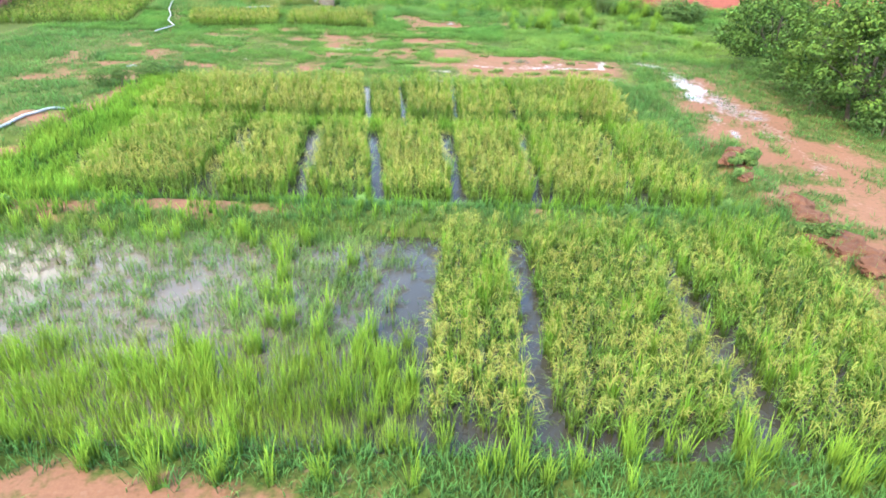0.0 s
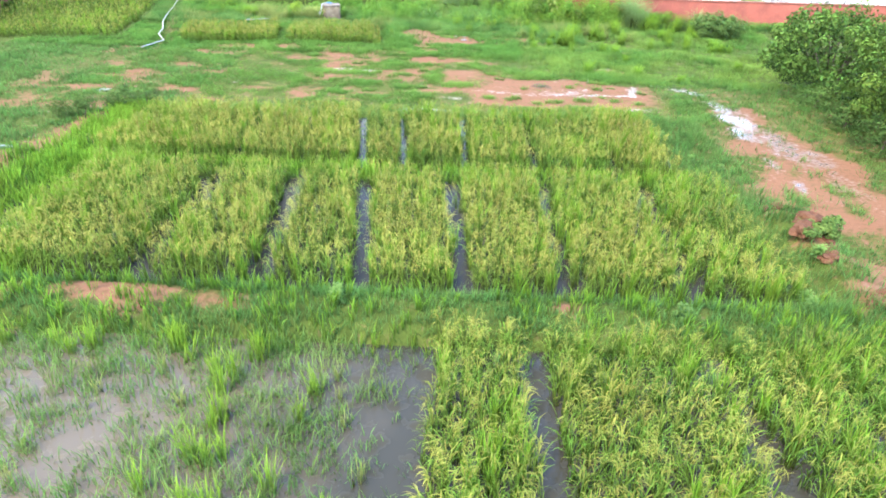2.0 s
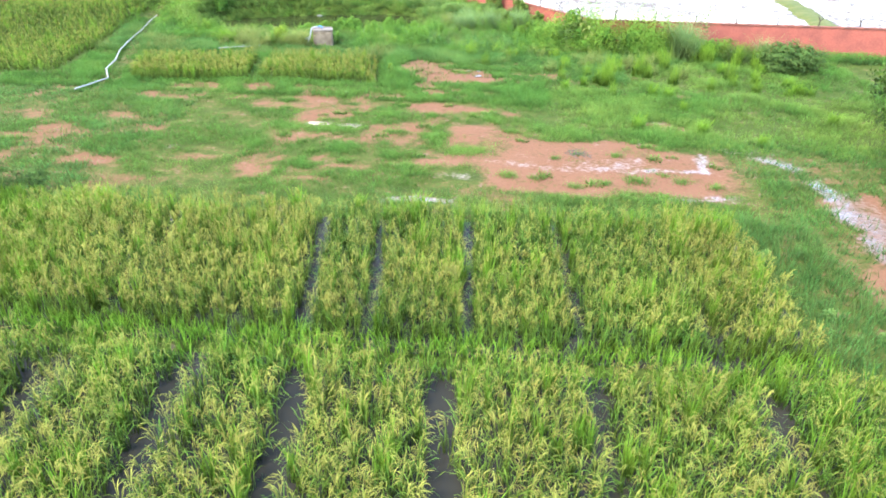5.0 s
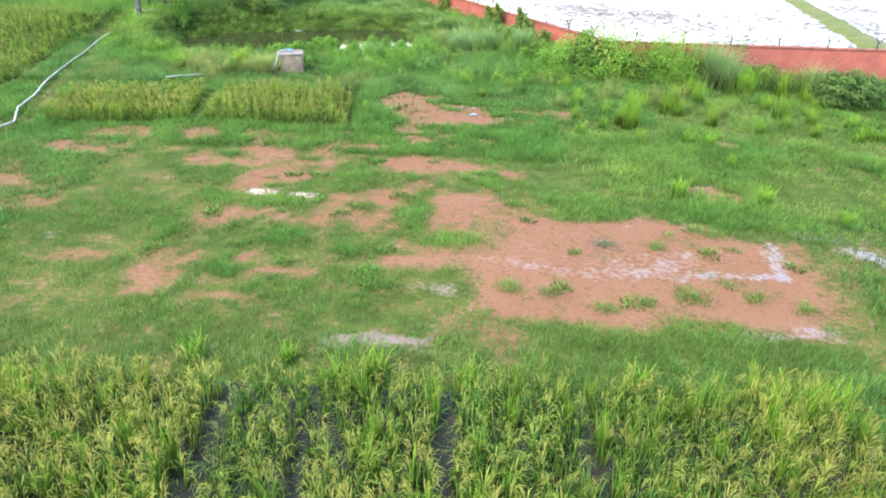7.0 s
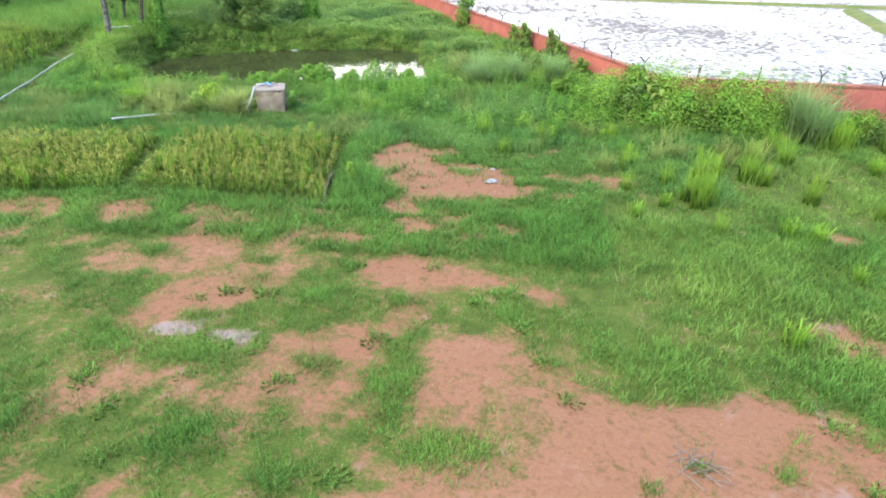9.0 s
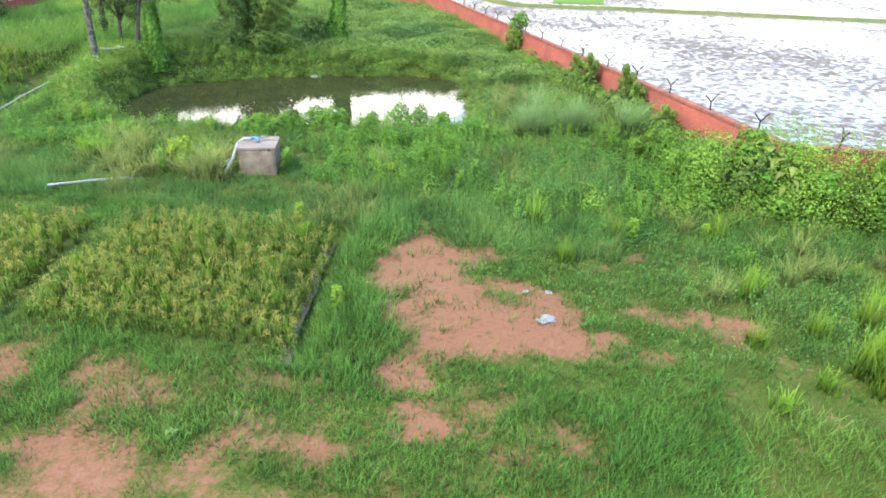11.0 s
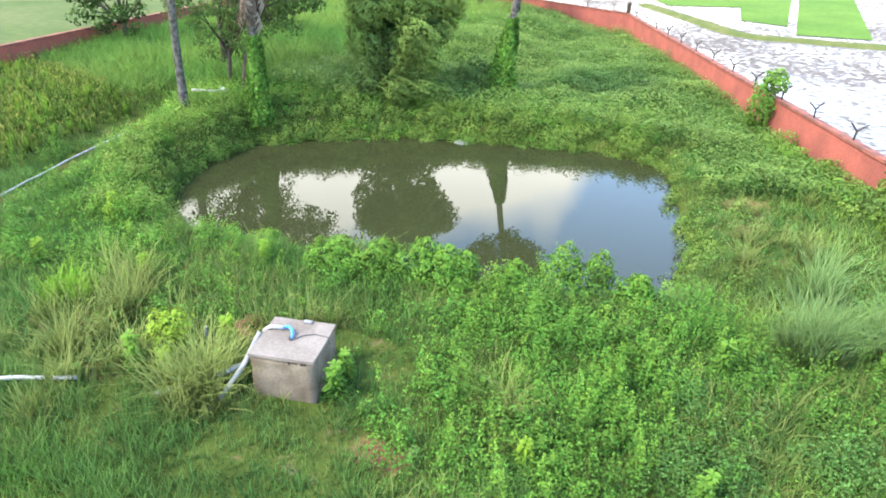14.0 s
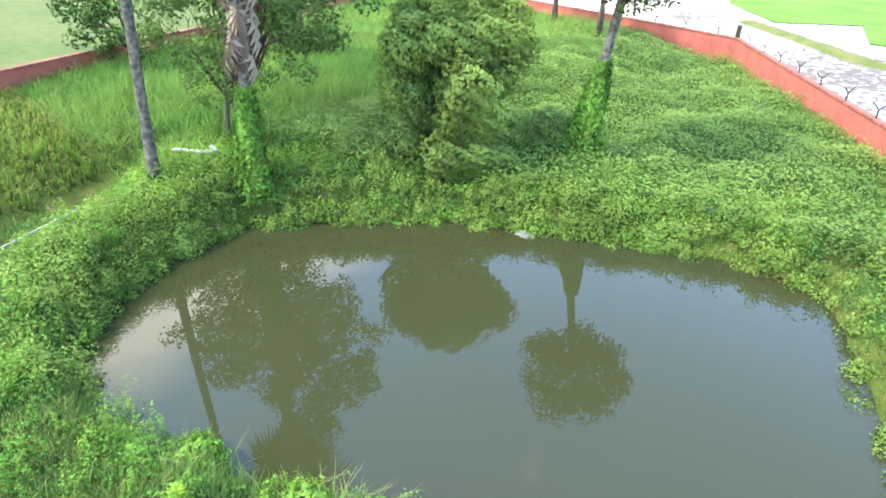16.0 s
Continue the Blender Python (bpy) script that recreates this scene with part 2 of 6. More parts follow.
MAT_BLACK = plain("black_cable", (0.03, 0.03, 0.03), (0.06, 0.055, 0.05), 6.0, 0.6, 0.1)
MAT_SACK = plain("white_plastic_sack", (0.21, 0.205, 0.20), (0.13, 0.125, 0.12), 6.0, 0.5, 0.6, 0, 0.02)
MAT_BAG = plain("muddy_plastic_bag", (0.16, 0.165, 0.13), (0.07, 0.085, 0.05), 7.0, 0.6, 0.6, 0, 0.03)
MAT_CLOD = plain("red_earth_clod", (0.122, 0.058, 0.032), (0.085, 0.038, 0.022), 4.0, 0.95, 0.8, 0, 0.04)
MAT_TWIG = plain("dry_twig", (0.074, 0.063, 0.052), (0.148, 0.126, 0.104), 8.0, 0.9, 0.3)
MAT_SILT_WATER = water("silty_plot_water", (0.016, 0.016, 0.012), (0.126, 0.100, 0.070), 0.7, 0.08, 0.2, None, (2.4, (1.0, 1.0, 1.0), 0.50, (0.07, 0.055, 0.028)))


def lay_silt(m, x0, x1):
    """Silt clouds the water on one side of the plot."""
    n, l = m.node_tree.nodes, m.node_tree.links
    geo, sep = n.new("ShaderNodeNewGeometry"), n.new("ShaderNodeSeparateXYZ")
    l.new(geo.outputs["Position"], sep.inputs[0])
    rng = n.new("ShaderNodeMapRange")
    rng.inputs["From Min"].default_value, rng.inputs["From Max"].default_value = x0, x1
    l.new(math_node(n, l, "ADD", sep.outputs["X"], math_node(n, l, "MULTIPLY", noise_node(n, l, 0.6, 4.0).outputs["Fac"], 4.0)), rng.inputs["Value"])
    c = mix_node(n, l, rng.outputs[0], (0.084, 0.064, 0.040), (0.028, 0.025, 0.016))
    l.new(c, n["Principled BSDF"].inputs["Base Color"])


lay_silt(MAT_SILT_WATER, -2.6, 1.0)
MAT_FURROW_WATER = water("furrow_water", (0.016, 0.016, 0.012), (0.033, 0.030, 0.022), 0.9, 0.16, 0.5)
MAT_FURROW_WATER.node_tree.nodes["Principled BSDF"].inputs["Specular IOR Level"].default_value = 0.09
MAT_DITCH = water("ditch_water", (0.062, 0.048, 0.024), (0.022, 0.020, 0.012), 0.8, 0.1, 0.3)
MAT_POND = water("pond_water", (0.020, 0.0225, 0.0085), (0.025, 0.028, 0.0105), 0.15, 0.0, 0.012, None, None, 2.0)
MAT_FLOOD = water("flooded_field_water", (0.110, 0.100, 0.088), (0.150, 0.138, 0.120), 0.3, 0.16, 0.1, None, (4.2, (0.6, 0.8, 1.0), 0.445, (0.085, 0.068, 0.054)))
MAT_FLOOD.node_tree.nodes["Principled BSDF"].inputs["Specular IOR Level"].default_value = 0.24
MAT_BUND = plain("grassy_bund", (0.070, 0.090, 0.022), (0.110, 0.112, 0.036), 0.5, 0.95, 0.25, 0, 0.03)
MAT_FIELD = plain("bright_paddy_field", (0.060, 0.122, 0.011), (0.082, 0.150, 0.017), 0.15, 0.9, 0.15, 0, 0.02)
MAT_MEADOW = plain("pale_meadow", (0.050, 0.080, 0.019), (0.080, 0.098, 0.030), 0.12, 0.95, 0.2, 0, 0.03)


# ---- building helpers ----
def mesh_arrays(name, verts, tris, mats, slots=None, attrs=None, smooth=False):
    """One mesh from arrays: corners, triangles, materials, a slot a triangle, point attributes."""
    me = bpy.data.meshes.new(name)
    nv, nt = len(verts), len(tris)
    me.vertices.add(nv)
    me.vertices.foreach_set("co", np.ascontiguousarray(verts, dtype=np.float32).ravel())
    me.loops.add(nt * 3)
    me.loops.foreach_set("vertex_index", np.ascontiguousarray(tris, dtype=np.int32).ravel())
    me.polygons.add(nt)
    me.polygons.foreach_set("loop_start", np.arange(0, nt * 3, 3, dtype=np.int32))
    me.polygons.foreach_set("loop_total", np.full(nt, 3, dtype=np.int32))
    for mt in mats:
        me.materials.append(mt)
    if slots is not None:
        me.polygons.foreach_set("material_index", np.ascontiguousarray(slots, dtype=np.int32))
    if smooth:
        me.polygons.foreach_set("use_smooth", np.ones(nt, dtype=bool))
    for key, val in (attrs or {}).items():
        me.attributes.new(key, "FLOAT", "POINT").data.foreach_set("value", np.ascontiguousarray(val, dtype=np.float32))
    me.update(calc_edges=True)
    return me


def part_mesh(name, me, parent=None, label="", at=None):
    ob = new(name, me)
    if parent is not None:
        ob.parent = parent
    if at is not None:
        ob.matrix_basis = at
    if label:
        tagged(ob, label)
    return ob


def part(name, bm, mat, parent=None, label="", smooth=False):
    me = bpy.data.meshes.new(name)
    bm.to_mesh(me)
    bm.free()
    me.materials.append(mat)
    if smooth:
        me.polygons.foreach_set("use_smooth", np.ones(len(me.polygons), dtype=bool))
    return part_mesh(name, me, parent, label)


def empty(name, m, label, category, group="", kind=""):
    ob = new(name)
    ob.empty_display_size = 0.2
    ob.matrix_basis = m
    return tagged(ob, label, category, group, kind)


def tube(points, radii, sides=8, bm=None):
    """A tapered tube along points, with closed ends."""
    bm = bm or bmesh.new()
    pts = [Vector(p) for p in points]
    rings = []
    for k, p in enumerate(pts):
        d = (pts[min(k + 1, len(pts) - 1)] - pts[max(k - 1, 0)]).normalized()
        q = d.to_track_quat("Z", "Y")
        r = radii[k] if isinstance(radii, (list, tuple)) else radii
        rings.append([bm.verts.new(p + q @ Vector((r * math.cos(a), r * math.sin(a), 0))) for a in np.linspace(0, 2 * math.pi, sides, endpoint=False)])
    for a, b in zip(rings, rings[1:]):
        for k in range(sides):
            bm.faces.new((a[k], a[(k + 1) % sides], b[(k + 1) % sides], b[k]))
    bm.faces.new(rings[0][::-1])
    bm.faces.new(rings[-1])
    return bm


def box(x0, y0, z0, x1, y1, z1, bevel=0.0, bm=None):
    bm = bm or bmesh.new()
    got = bmesh.ops.create_cube(bm, size=1.0, matrix=Matrix.Translation(((x0 + x1) / 2, (y0 + y1) / 2, (z0 + z1) / 2)) @ Matrix.Diagonal((x1 - x0, y1 - y0, z1 - z0, 1)))
    if bevel:
        edges = {e for v in got["verts"] for e in v.link_edges}
        bmesh.ops.bevel(bm, geom=list(edges), offset=bevel, segments=2, affect="EDGES")
    return bm


def lattice(x, y, seed):
    """Smooth value noise in 0..1 on arrays."""
    xi, yi = np.floor(x).astype(np.int64), np.floor(y).astype(np.int64)
    fx, fy = x - xi, y - yi
    fx, fy = fx * fx * (3 - 2 * fx), fy * fy * (3 - 2 * fy)

    def h(a, b):
        k = (a * 374761393 + b * 668265263 + seed * 974711) & 0x7FFFFFFF
        k = ((k ^ (k >> 13)) * 1274126177) & 0x7FFFFFFF
        return ((k ^ (k >> 16)) & 0xFFFF) / 65535.0

    return (h(xi, yi) * (1 - fx) + h(xi + 1, yi) * fx) * (1 - fy) + (h(xi, yi + 1) * (1 - fx) + h(xi + 1, yi + 1) * fx) * fy


def fbm(x, y, size, seed):
    x, y = np.asarray(x, float) / size, np.asarray(y, float) / size
    return (lattice(x, y, seed) * 0.55 + lattice(x * 2.1 + 9, y * 2.1, seed + 1) * 0.3 + lattice(x * 4.3, y * 4.3 + 5, seed + 2) * 0.15)


def step(a, b, v):
    v = np.clip((v - a) / (b - a), 0, 1)
    return v * v * (3 - 2 * v)


def inside(x, y, x0, x1, y0, y1, soft):
    return step(x0 - soft, x0, x) * (1 - step(x1, x1 + soft, x)) * step(y0 - soft, y0, y) * (1 - step(y1, y1 + soft, y))


def outline_distance(x, y, ring):
    """Distance to a closed outline, negative inside."""
    best, odd = np.full(x.shape, 1e9), np.zeros(x.shape, bool)
    for (ax, ay), (bx, by) in zip(ring, ring[1:] + ring[:1]):
        dx, dy = bx - ax, by - ay
        t = np.clip(((x - ax) * dx + (y - ay) * dy) / (dx * dx + dy * dy), 0, 1)
        best = np.minimum(best, np.hypot(x - ax - t * dx, y - ay - t * dy))
        cross = ((ay > y) != (by > y)) & (x < (bx - ax) * (y - ay) / (by - ay + 1e-12) + ax)
        odd ^= cross
    return np.where(odd, -best, best)


# ---- the plan ----
POND = [(-21.4, 65.4), (-23.1, 67.5), (-23.8, 70.0), (-23.9, 72.7), (-21.6, 75.0), (-18.8, 77.2), (-16.1, 78.2), (-12.0, 79.6),
        (-9.5, 80.1), (-7.0, 79.8), (-5.7, 75.4), (-4.6, 71.0), (-5.0, 68.4), (-8.0, 66.6), (-12.0, 66.2), (-16.0, 65.4), (-19.0, 65.0)]
POND_Z = -0.56
CORNER_N, CORNER_E, CORNER_W = (-15.5, 109.4), (7.9, 62.2), (-55.0, 127.0)
YARD = [(-1.1, 42.1), (0.7, 42.8), (2.4, 42.3), (3.0, 41.2), (5.0, 41.1), (8.1, 41.1), (8.6, 39.9), (9.9, 40.3), (10.4, 39.4), (10.2, 36.6), (9.3, 34.9),
        (8.0, 35.0), (6.5, 35.5), (4.8, 34.9), (3.6, 34.7), (1.5, 35.1), (0.8, 35.7), (0.9, 36.4), (-0.5, 37.4), (0.6, 38.3), (0.9, 39.2), (-0.7, 39.9)]
CLEARING = [(-3.3, 51.6), (-4.4, 53.6), (-4.6, 55.6), (-4.1, 56.9), (-2.9, 56.4), (-1.7, 56.5), (-1.1, 55.7), (-2.3, 54.9), (-1.8, 54.2), (-0.4, 54.3), (0.8, 53.3), (1.1, 51.2), (-0.7, 50.8), (-2.4, 50.2)]
TRACK = [(11.4, 40.0), (12.6, 37.1), (12.0, 32.5), (10.9, 27.9), (10.5, 25.0), (10.0, 21.7), (10.5, 19.0), (10.3, 16.6), (10.2, 14.3), (11.2, 12.4), (17.5, 12.0),
         (16.4, 21.6), (16.1, 24.1), (15.0, 26.6), (14.9, 30.6), (14.4, 32.8), (14.0, 38.7)]
# bare soil patches: x, y, half-width, half-depth
BARE = [(-9.8, 44.9, 1.2, 0.9), (-9.0, 46.5, 0.7, 0.5), (-7.3, 43.4, 1.3, 0.8), (-3.0, 41.6, 1.2, 1.3), (-4.6, 47.4, 0.9, 0.35), (-16.1, 45.5, 1.1, 0.6), (2.3, 53.4, 0.9, 0.3), (3.4, 53.1, 0.8, 0.25), (4.4, 52.6, 0.7, 0.25), (3.1, 56.5, 0.5, 0.25), (2.2, 55.6, 0.5, 0.25), (-6.4, 6.7, 1.5, 0.5), (-4.6, 6.65, 1.3, 0.45), (-2.9, 6.6, 1.0, 0.35), (-13.5, 61.2, 0.55, 0.5), (-17.7, 59.0, 0.8, 0.4), (-16.5, 59.6, 0.6, 0.35), (-15.6, 58.3, 0.7, 0.35), (-7.4, 37.3, 0.3, 0.5), (-6.0, 37.3, 0.4, 0.45),
        (-4.2, 36.7, 0.9, 0.3), (-10.9, 37.0, 0.7, 0.6), (-5.7, 35.3, 1.2, 0.4), (-7.6, 35.4, 0.9, 0.3), (-11.4, 42.9, 0.5, 0.4), (-7.2, 39.8, 0.9, 0.5), (-2.2, 48.8, 0.5, 0.6), (-1.2, 45.4, 2.7, 0.9),
        (2.1, 44.8, 0.8, 0.5), (4.5, 53.3, 1.2, 0.5), (8.9, 43.7, 1.0, 0.9), (11.3, 49.6, 0.5, 0.4), (-2.6, 49.8, 0.6, 0.6), (-1.3, 37.4, 1.0, 0.3),
        (1.4, 52.0, 0.7, 0.5), (2.5, 51.6, 0.6, 0.4), (-8.5, 59.3, 0.8, 0.5), (-4.3, 57.0, 0.5, 0.4), (-12.3, 62.0, 0.5, 0.8),
        (-15.7, 29.0, 0.7, 3.2), (-18.5, 32.5, 3.5, 0.6), (-16.6, 24.4, 1.6, 1.3), (-20.6, 32.4, 2.2, 0.7), (-18.6, 38.6, 1.7, 0.5), (-17.0, 34.0, 1.3, 0.6), (-15.7, 21.0, 0.7, 0.8), (-19.0, 36.0, 3.0, 0.5), (-4.8, 6.1, 4.6, 0.8), (11.0, 11.6, 0.6, 1.2), (10.7, 14.2, 0.5, 1.1), (10.5, 17.2, 0.5, 1.3), (10.4, 20.6, 0.5, 1.0), (10.6, 23.6, 0.45, 0.8),
        (-7.6, 16.45, 1.4, 0.5), (-5.2, 16.5, 0.9, 0.45), (-11.6, 16.3, 1.8, 0.5), (2.9, 16.6, 0.5, 0.4), (-3.4, 74.5, 0.7, 1.8)]


def hose_gap(x, y):
    """Distance from the trodden path along which the long hose lies."""
    return np.where((y > 45) & (y < 71.5), np.abs(x + 20.3 + (y - 48) * 0.366), 9.0)


def ground_z(x, y):
    x, y = np.asarray(x, float), np.asarray(y, float)
    z = np.interp(y, [-60, 24, 34, 45, 56, 66, 90], [0, 0, -0.15, -0.22, -0.15, 0, 0])
    z = z + 0.95 * step(60, 72, y - 0.9 * (x + 26)) * (1 - step(150, 200, y)) * (1 - 0.68 * step(-23, -17, x)) * step(0.5, 2.4, np.abs(x + 20.3 + (y - 48) * 0.366) + 2.4 * step(70, 76, y))
    z = z + 0.10 * (fbm(x, y, 3.0, 3) - 0.5) + 0.3 * (fbm(x, y, 14.0, 5) - 0.5) * step(34, 44, y)
    for r in ((-13.5, 9.4, 7.7, 15.3), (-13.5, 8.8, 17.7, 24.7), (-13.5, 8.0, 25.5, 32.0)):
        k = inside(x, y, *r, 0.35)
        z = z * (1 - k) - 0.19 * k
    z = z + 0.20 * inside(x, y, -14, 9.6, 15.8, 16.9, 0.5) + 0.38 * inside(x - 0.16 * np.maximum(0, 16 - y), y, 9.9, 10.6, 8, 22.5, 0.5) * (0.5 + fbm(x, y, 1.4, 8))
    z = z + 0.25 * inside(x, y, -17.6, -15.6, 22.5, 25.5, 0.8)
    z = z - 0.42 * (1 - step(0.3, 0.75, np.abs(x + 5.65 + (y - 49.8) * 0.167))) * inside(x, y, -8, -5, 49.8, 56.3, 0.4)
    dw = (x - CORNER_E[0]) * 0.896 + (y - CORNER_E[1]) * 0.444      # earth heaped along the long wall
    z = z + (0.62 - 0.3 * step(74, 84, y)) * step(-5.0, -0.6, dw) * (1 - step(0.1, 0.7, dw)) * step(62.5, 66.5, y) * (1 - step(96, 106, y))
    out = step(0.4, 2.5, beyond(x, y))
    z = z * (1 - out) - 0.35 * out
    d = outline_distance(x, y, POND)
    bank = step(0.0, 0.9, d)
    z = np.where(d < 0.9, z * bank + (1 - bank) * (POND_Z - 0.12), z)
    return np.where(d < 0, POND_Z - 0.12 - 0.5 * step(0, 2.5, -d), z)


def beyond(x, y):
    """How far a place lies outside the boundary walls (negative: inside)."""
    best = np.full(np.shape(x), -1e9)
    for a, b in (((70, 63.3), CORNER_E), (CORNER_E, CORNER_N), (CORNER_N, CORNER_W), (CORNER_W, (-38.0, 55.0))):
        nx, ny = (b[1] - a[1]), -(b[0] - a[0])
        k = math.hypot(nx, ny)
        best = np.maximum(best, ((x - a[0]) * nx + (y - a[1]) * ny) / k) if a != (70, 63.3) and b != CORNER_N else best
        if a == (70, 63.3):
            east = ((x - a[0]) * nx + (y - a[1]) * ny) / k
        elif b == CORNER_N:
            diag = ((x - a[0]) * nx + (y - a[1]) * ny) / k
    return np.maximum(best, np.minimum(east, diag))


VERGES = [(11.1, 20.9, 0.7), (12.0, 18.4, 0.7), (13.5, 20.1, 0.35), (12.9, 23.2, 0.35), (11.4, 24.0, 0.5), (13.2, 15.0, 0.8), (14.9, 17.5, 0.5), (11.5, 28.0, 0.5), (13.3, 36.0, 0.5)]


def soil_amount(x, y):
    x, y = np.asarray(x, float), np.asarray(y, float)
    k = 1.0 + 0.15 * inside(x, y, -25, 6, 34, 50, 3)
    x, y = (x + k * 1.3 * (fbm(x, y, 2.4, 101) - 0.5) + k * 1.1 * (fbm(x, y, 0.9, 103) - 0.5),
            y + 0.5 * k * (2.0 * (fbm(x, y, 2.2, 105) - 0.5) + 1.0 * (fbm(x, y, 0.8, 107) - 0.5)))
    s = np.maximum(1 - step(-0.7, 0.8, outline_distance(x, y, YARD)),
                   (1 - step(-0.5, 0.7, outline_distance(x, y, TRACK))) * (0.35 + 0.65 * step(0.34, 0.5, fbm(x, y, 2.3, 111))))
    s = np.maximum(s, 1 - step(-0.5, 0.5, outline_distance(x, y, CLEARING)))
    for bx, by, rx, ry in BARE:
        q = np.hypot((x - bx) / rx, (y - by) / ry)
        s = np.maximum(s, (0.85 if by > 30 and bx < -2.2 else 1.0) * (1 - step(0.4, 1.45, q)))
    s = s + (1.0 * (fbm(x, y, 1.2, 21) - 0.5) + 0.7 * (fbm(x, y, 0.45, 23) - 0.5)) * step(0.0, 0.25, s)
    for gx, gy, r in VERGES:     # grass standing in the track
        s = s * (0.15 + 0.85 * step(0.5, 1.2, np.hypot((x - gx) / r, (y - gy) / (1.5 * r))))
    # thin turf between the paddies and the far plots
    s = np.maximum(s, inside(x, y, -22, 1, 33.5, 48.5, 2.0) * (0.2 + 0.6 * step(0.50, 0.72, fbm(x, y, 2.0, 27))))
    s = np.maximum(s, 0.42 * (1 - step(0.2, 0.6, hose_gap(x, y))))
    s = np.maximum(s, 0.3 * inside(x, y, 10.5, 20, 12, 40, 2.0) * (0.5 + fbm(x, y, 2.0, 29)))
    return np.clip(s, 0, 1)


# wet streaks: x, y, half-width, half-depth, turn in degrees, how wet
WET = [(7.4, 37.6, 1.6, 0.22, 4, 0.95), (4.6, 37.6, 2.4, 0.5, -1, 0.50), (2.0, 37.8, 1.5, 0.4, -6, 0.44), (6.0, 38.4, 1.8, 0.6, 12, 0.40), (9.2, 38.0, 0.22, 0.6, -20, 0.9), (9.45, 39.2, 0.22, 0.9, 3, 0.9), (11.4, 40.9, 0.8, 0.3, 0, 1), (12.2, 40.6, 0.9, 0.15, 0, 1), (7.3, 41.1, 0.3, 0.25, 0, 1),
       (8.5, 35.0, 1.6, 0.4, 10, 0.6), (-1.5, 33.6, 1.2, 0.3, 0, 1.3), (-0.1, 36.0, 0.7, 0.4, 0, 0.6), (-6.95, 42.25, 0.5, 0.28, 0, 1.5), (-5.4, 42.0, 0.6, 0.36, 0, 1.5), (8.45, 46.7, 0.35, 0.3, 20, 1), (-11.9, 37.8, 0.25, 0.2, 0, 1), (8.9, 44.6, 0.6, 0.25, 0, 0.8),
       (12.5, 39.2, 0.4, 1.1, 20, 1), (13.0, 36.2, 0.35, 1.4, -10, 1.1), (13.1, 33.6, 0.7, 1.8, 6, 1.0), (12.6, 31.4, 0.4, 1.4, 10, 1), (13.7, 30.6, 0.6, 1.7, -8, 0.9), (14.3, 28.6, 0.5, 1.5, -14, 0.7), (12.3, 25.4, 0.18, 0.8, -12, 1), (12.0, 27.4, 0.2, 0.9, 10, 0.8), (13.6, 21.6, 0.2, 2.4, -6, 0.5), (-17.7, 35.1, 0.5, 0.2, 0, 1), (13.5, 29.6, 0.8, 2.6, -4, 0.55), (13.4, 34.4, 0.8, 2.4, 3, 0.6), (13.9, 25.6, 0.6, 1.8, -6, 0.42)]


def wet_amount(x, y):
    w = np.zeros(np.shape(x))
    x, y = x + 0.9 * (fbm(x, y, 1.1, 113) - 0.5), y + 0.7 * (fbm(x, y, 0.9, 115) - 0.5)
    for cx, cy, rx, ry, turn, much in WET:
        c, s = math.cos(radians(turn)), math.sin(radians(turn))
        u, v = (x - cx) * c + (y - cy) * s, -(x - cx) * s + (y - cy) * c
        w = np.maximum(w, much * (1 - step(0.5, 1.5, np.hypot(u / rx, v / ry))))
    return w


def grades(lo, hi, fine, reach):
    """Grid lines: even between lo and hi, widening outwards as far as reach."""
    mid = list(np.arange(lo, hi + fine / 2, fine))
    gap, up = fine, []
    while (mid[-1] + sum(up)) < reach:
        gap *= 1.22
        up.append(gap)
    ups = np.cumsum(up)
    return np.array([lo - u for u in ups[::-1]] + mid + [mid[-1] + u for u in ups])


def build_ground():
    gx, gy = grades(-25, 18, 0.36, 1800), grades(6, 84, 0.36, 1800)
    X, Y = np.meshgrid(gx, gy)
    Z = ground_z(X, Y)
    nx, ny = len(gx), len(gy)
    i = (np.arange(ny - 1)[:, None] * nx + np.arange(nx - 1)).ravel()
    tris = np.concatenate([np.stack([i, i + 1, i + nx + 1], 1), np.stack([i, i + nx + 1, i + nx], 1)])
    me = mesh_arrays("ground", np.stack([X.ravel(), Y.ravel(), Z.ravel()], 1), tris, [MAT_GROUND], None,
                     {"soil": soil_amount(X, Y).ravel(), "wet": wet_amount(X, Y).ravel()}, True)
    tagged(new("ground", me), "red earth ground with turf and worn bare patches", "ground", kind="structure")


build_ground()


def flat_sheet(name, ring, z, mat, label, category, depth=0.0, kind="structure"):
    bm = bmesh.new()
    top = bm.faces.new([bm.verts.new((x, y, z)) for x, y in ring])
    bm.normal_update()
    if top.normal.z < 0:
        top.normal_flip()
    if depth:
        got = bmesh.ops.extrude_face_region(bm, geom=[top])
        for v in got["geom"]:
            if isinstance(v, bmesh.types.BMVert):
                v.co.z += depth
    bmesh.ops.triangulate(bm, faces=bm.faces[:])
    return tagged(part(name, bm, mat), label, category, kind=kind)


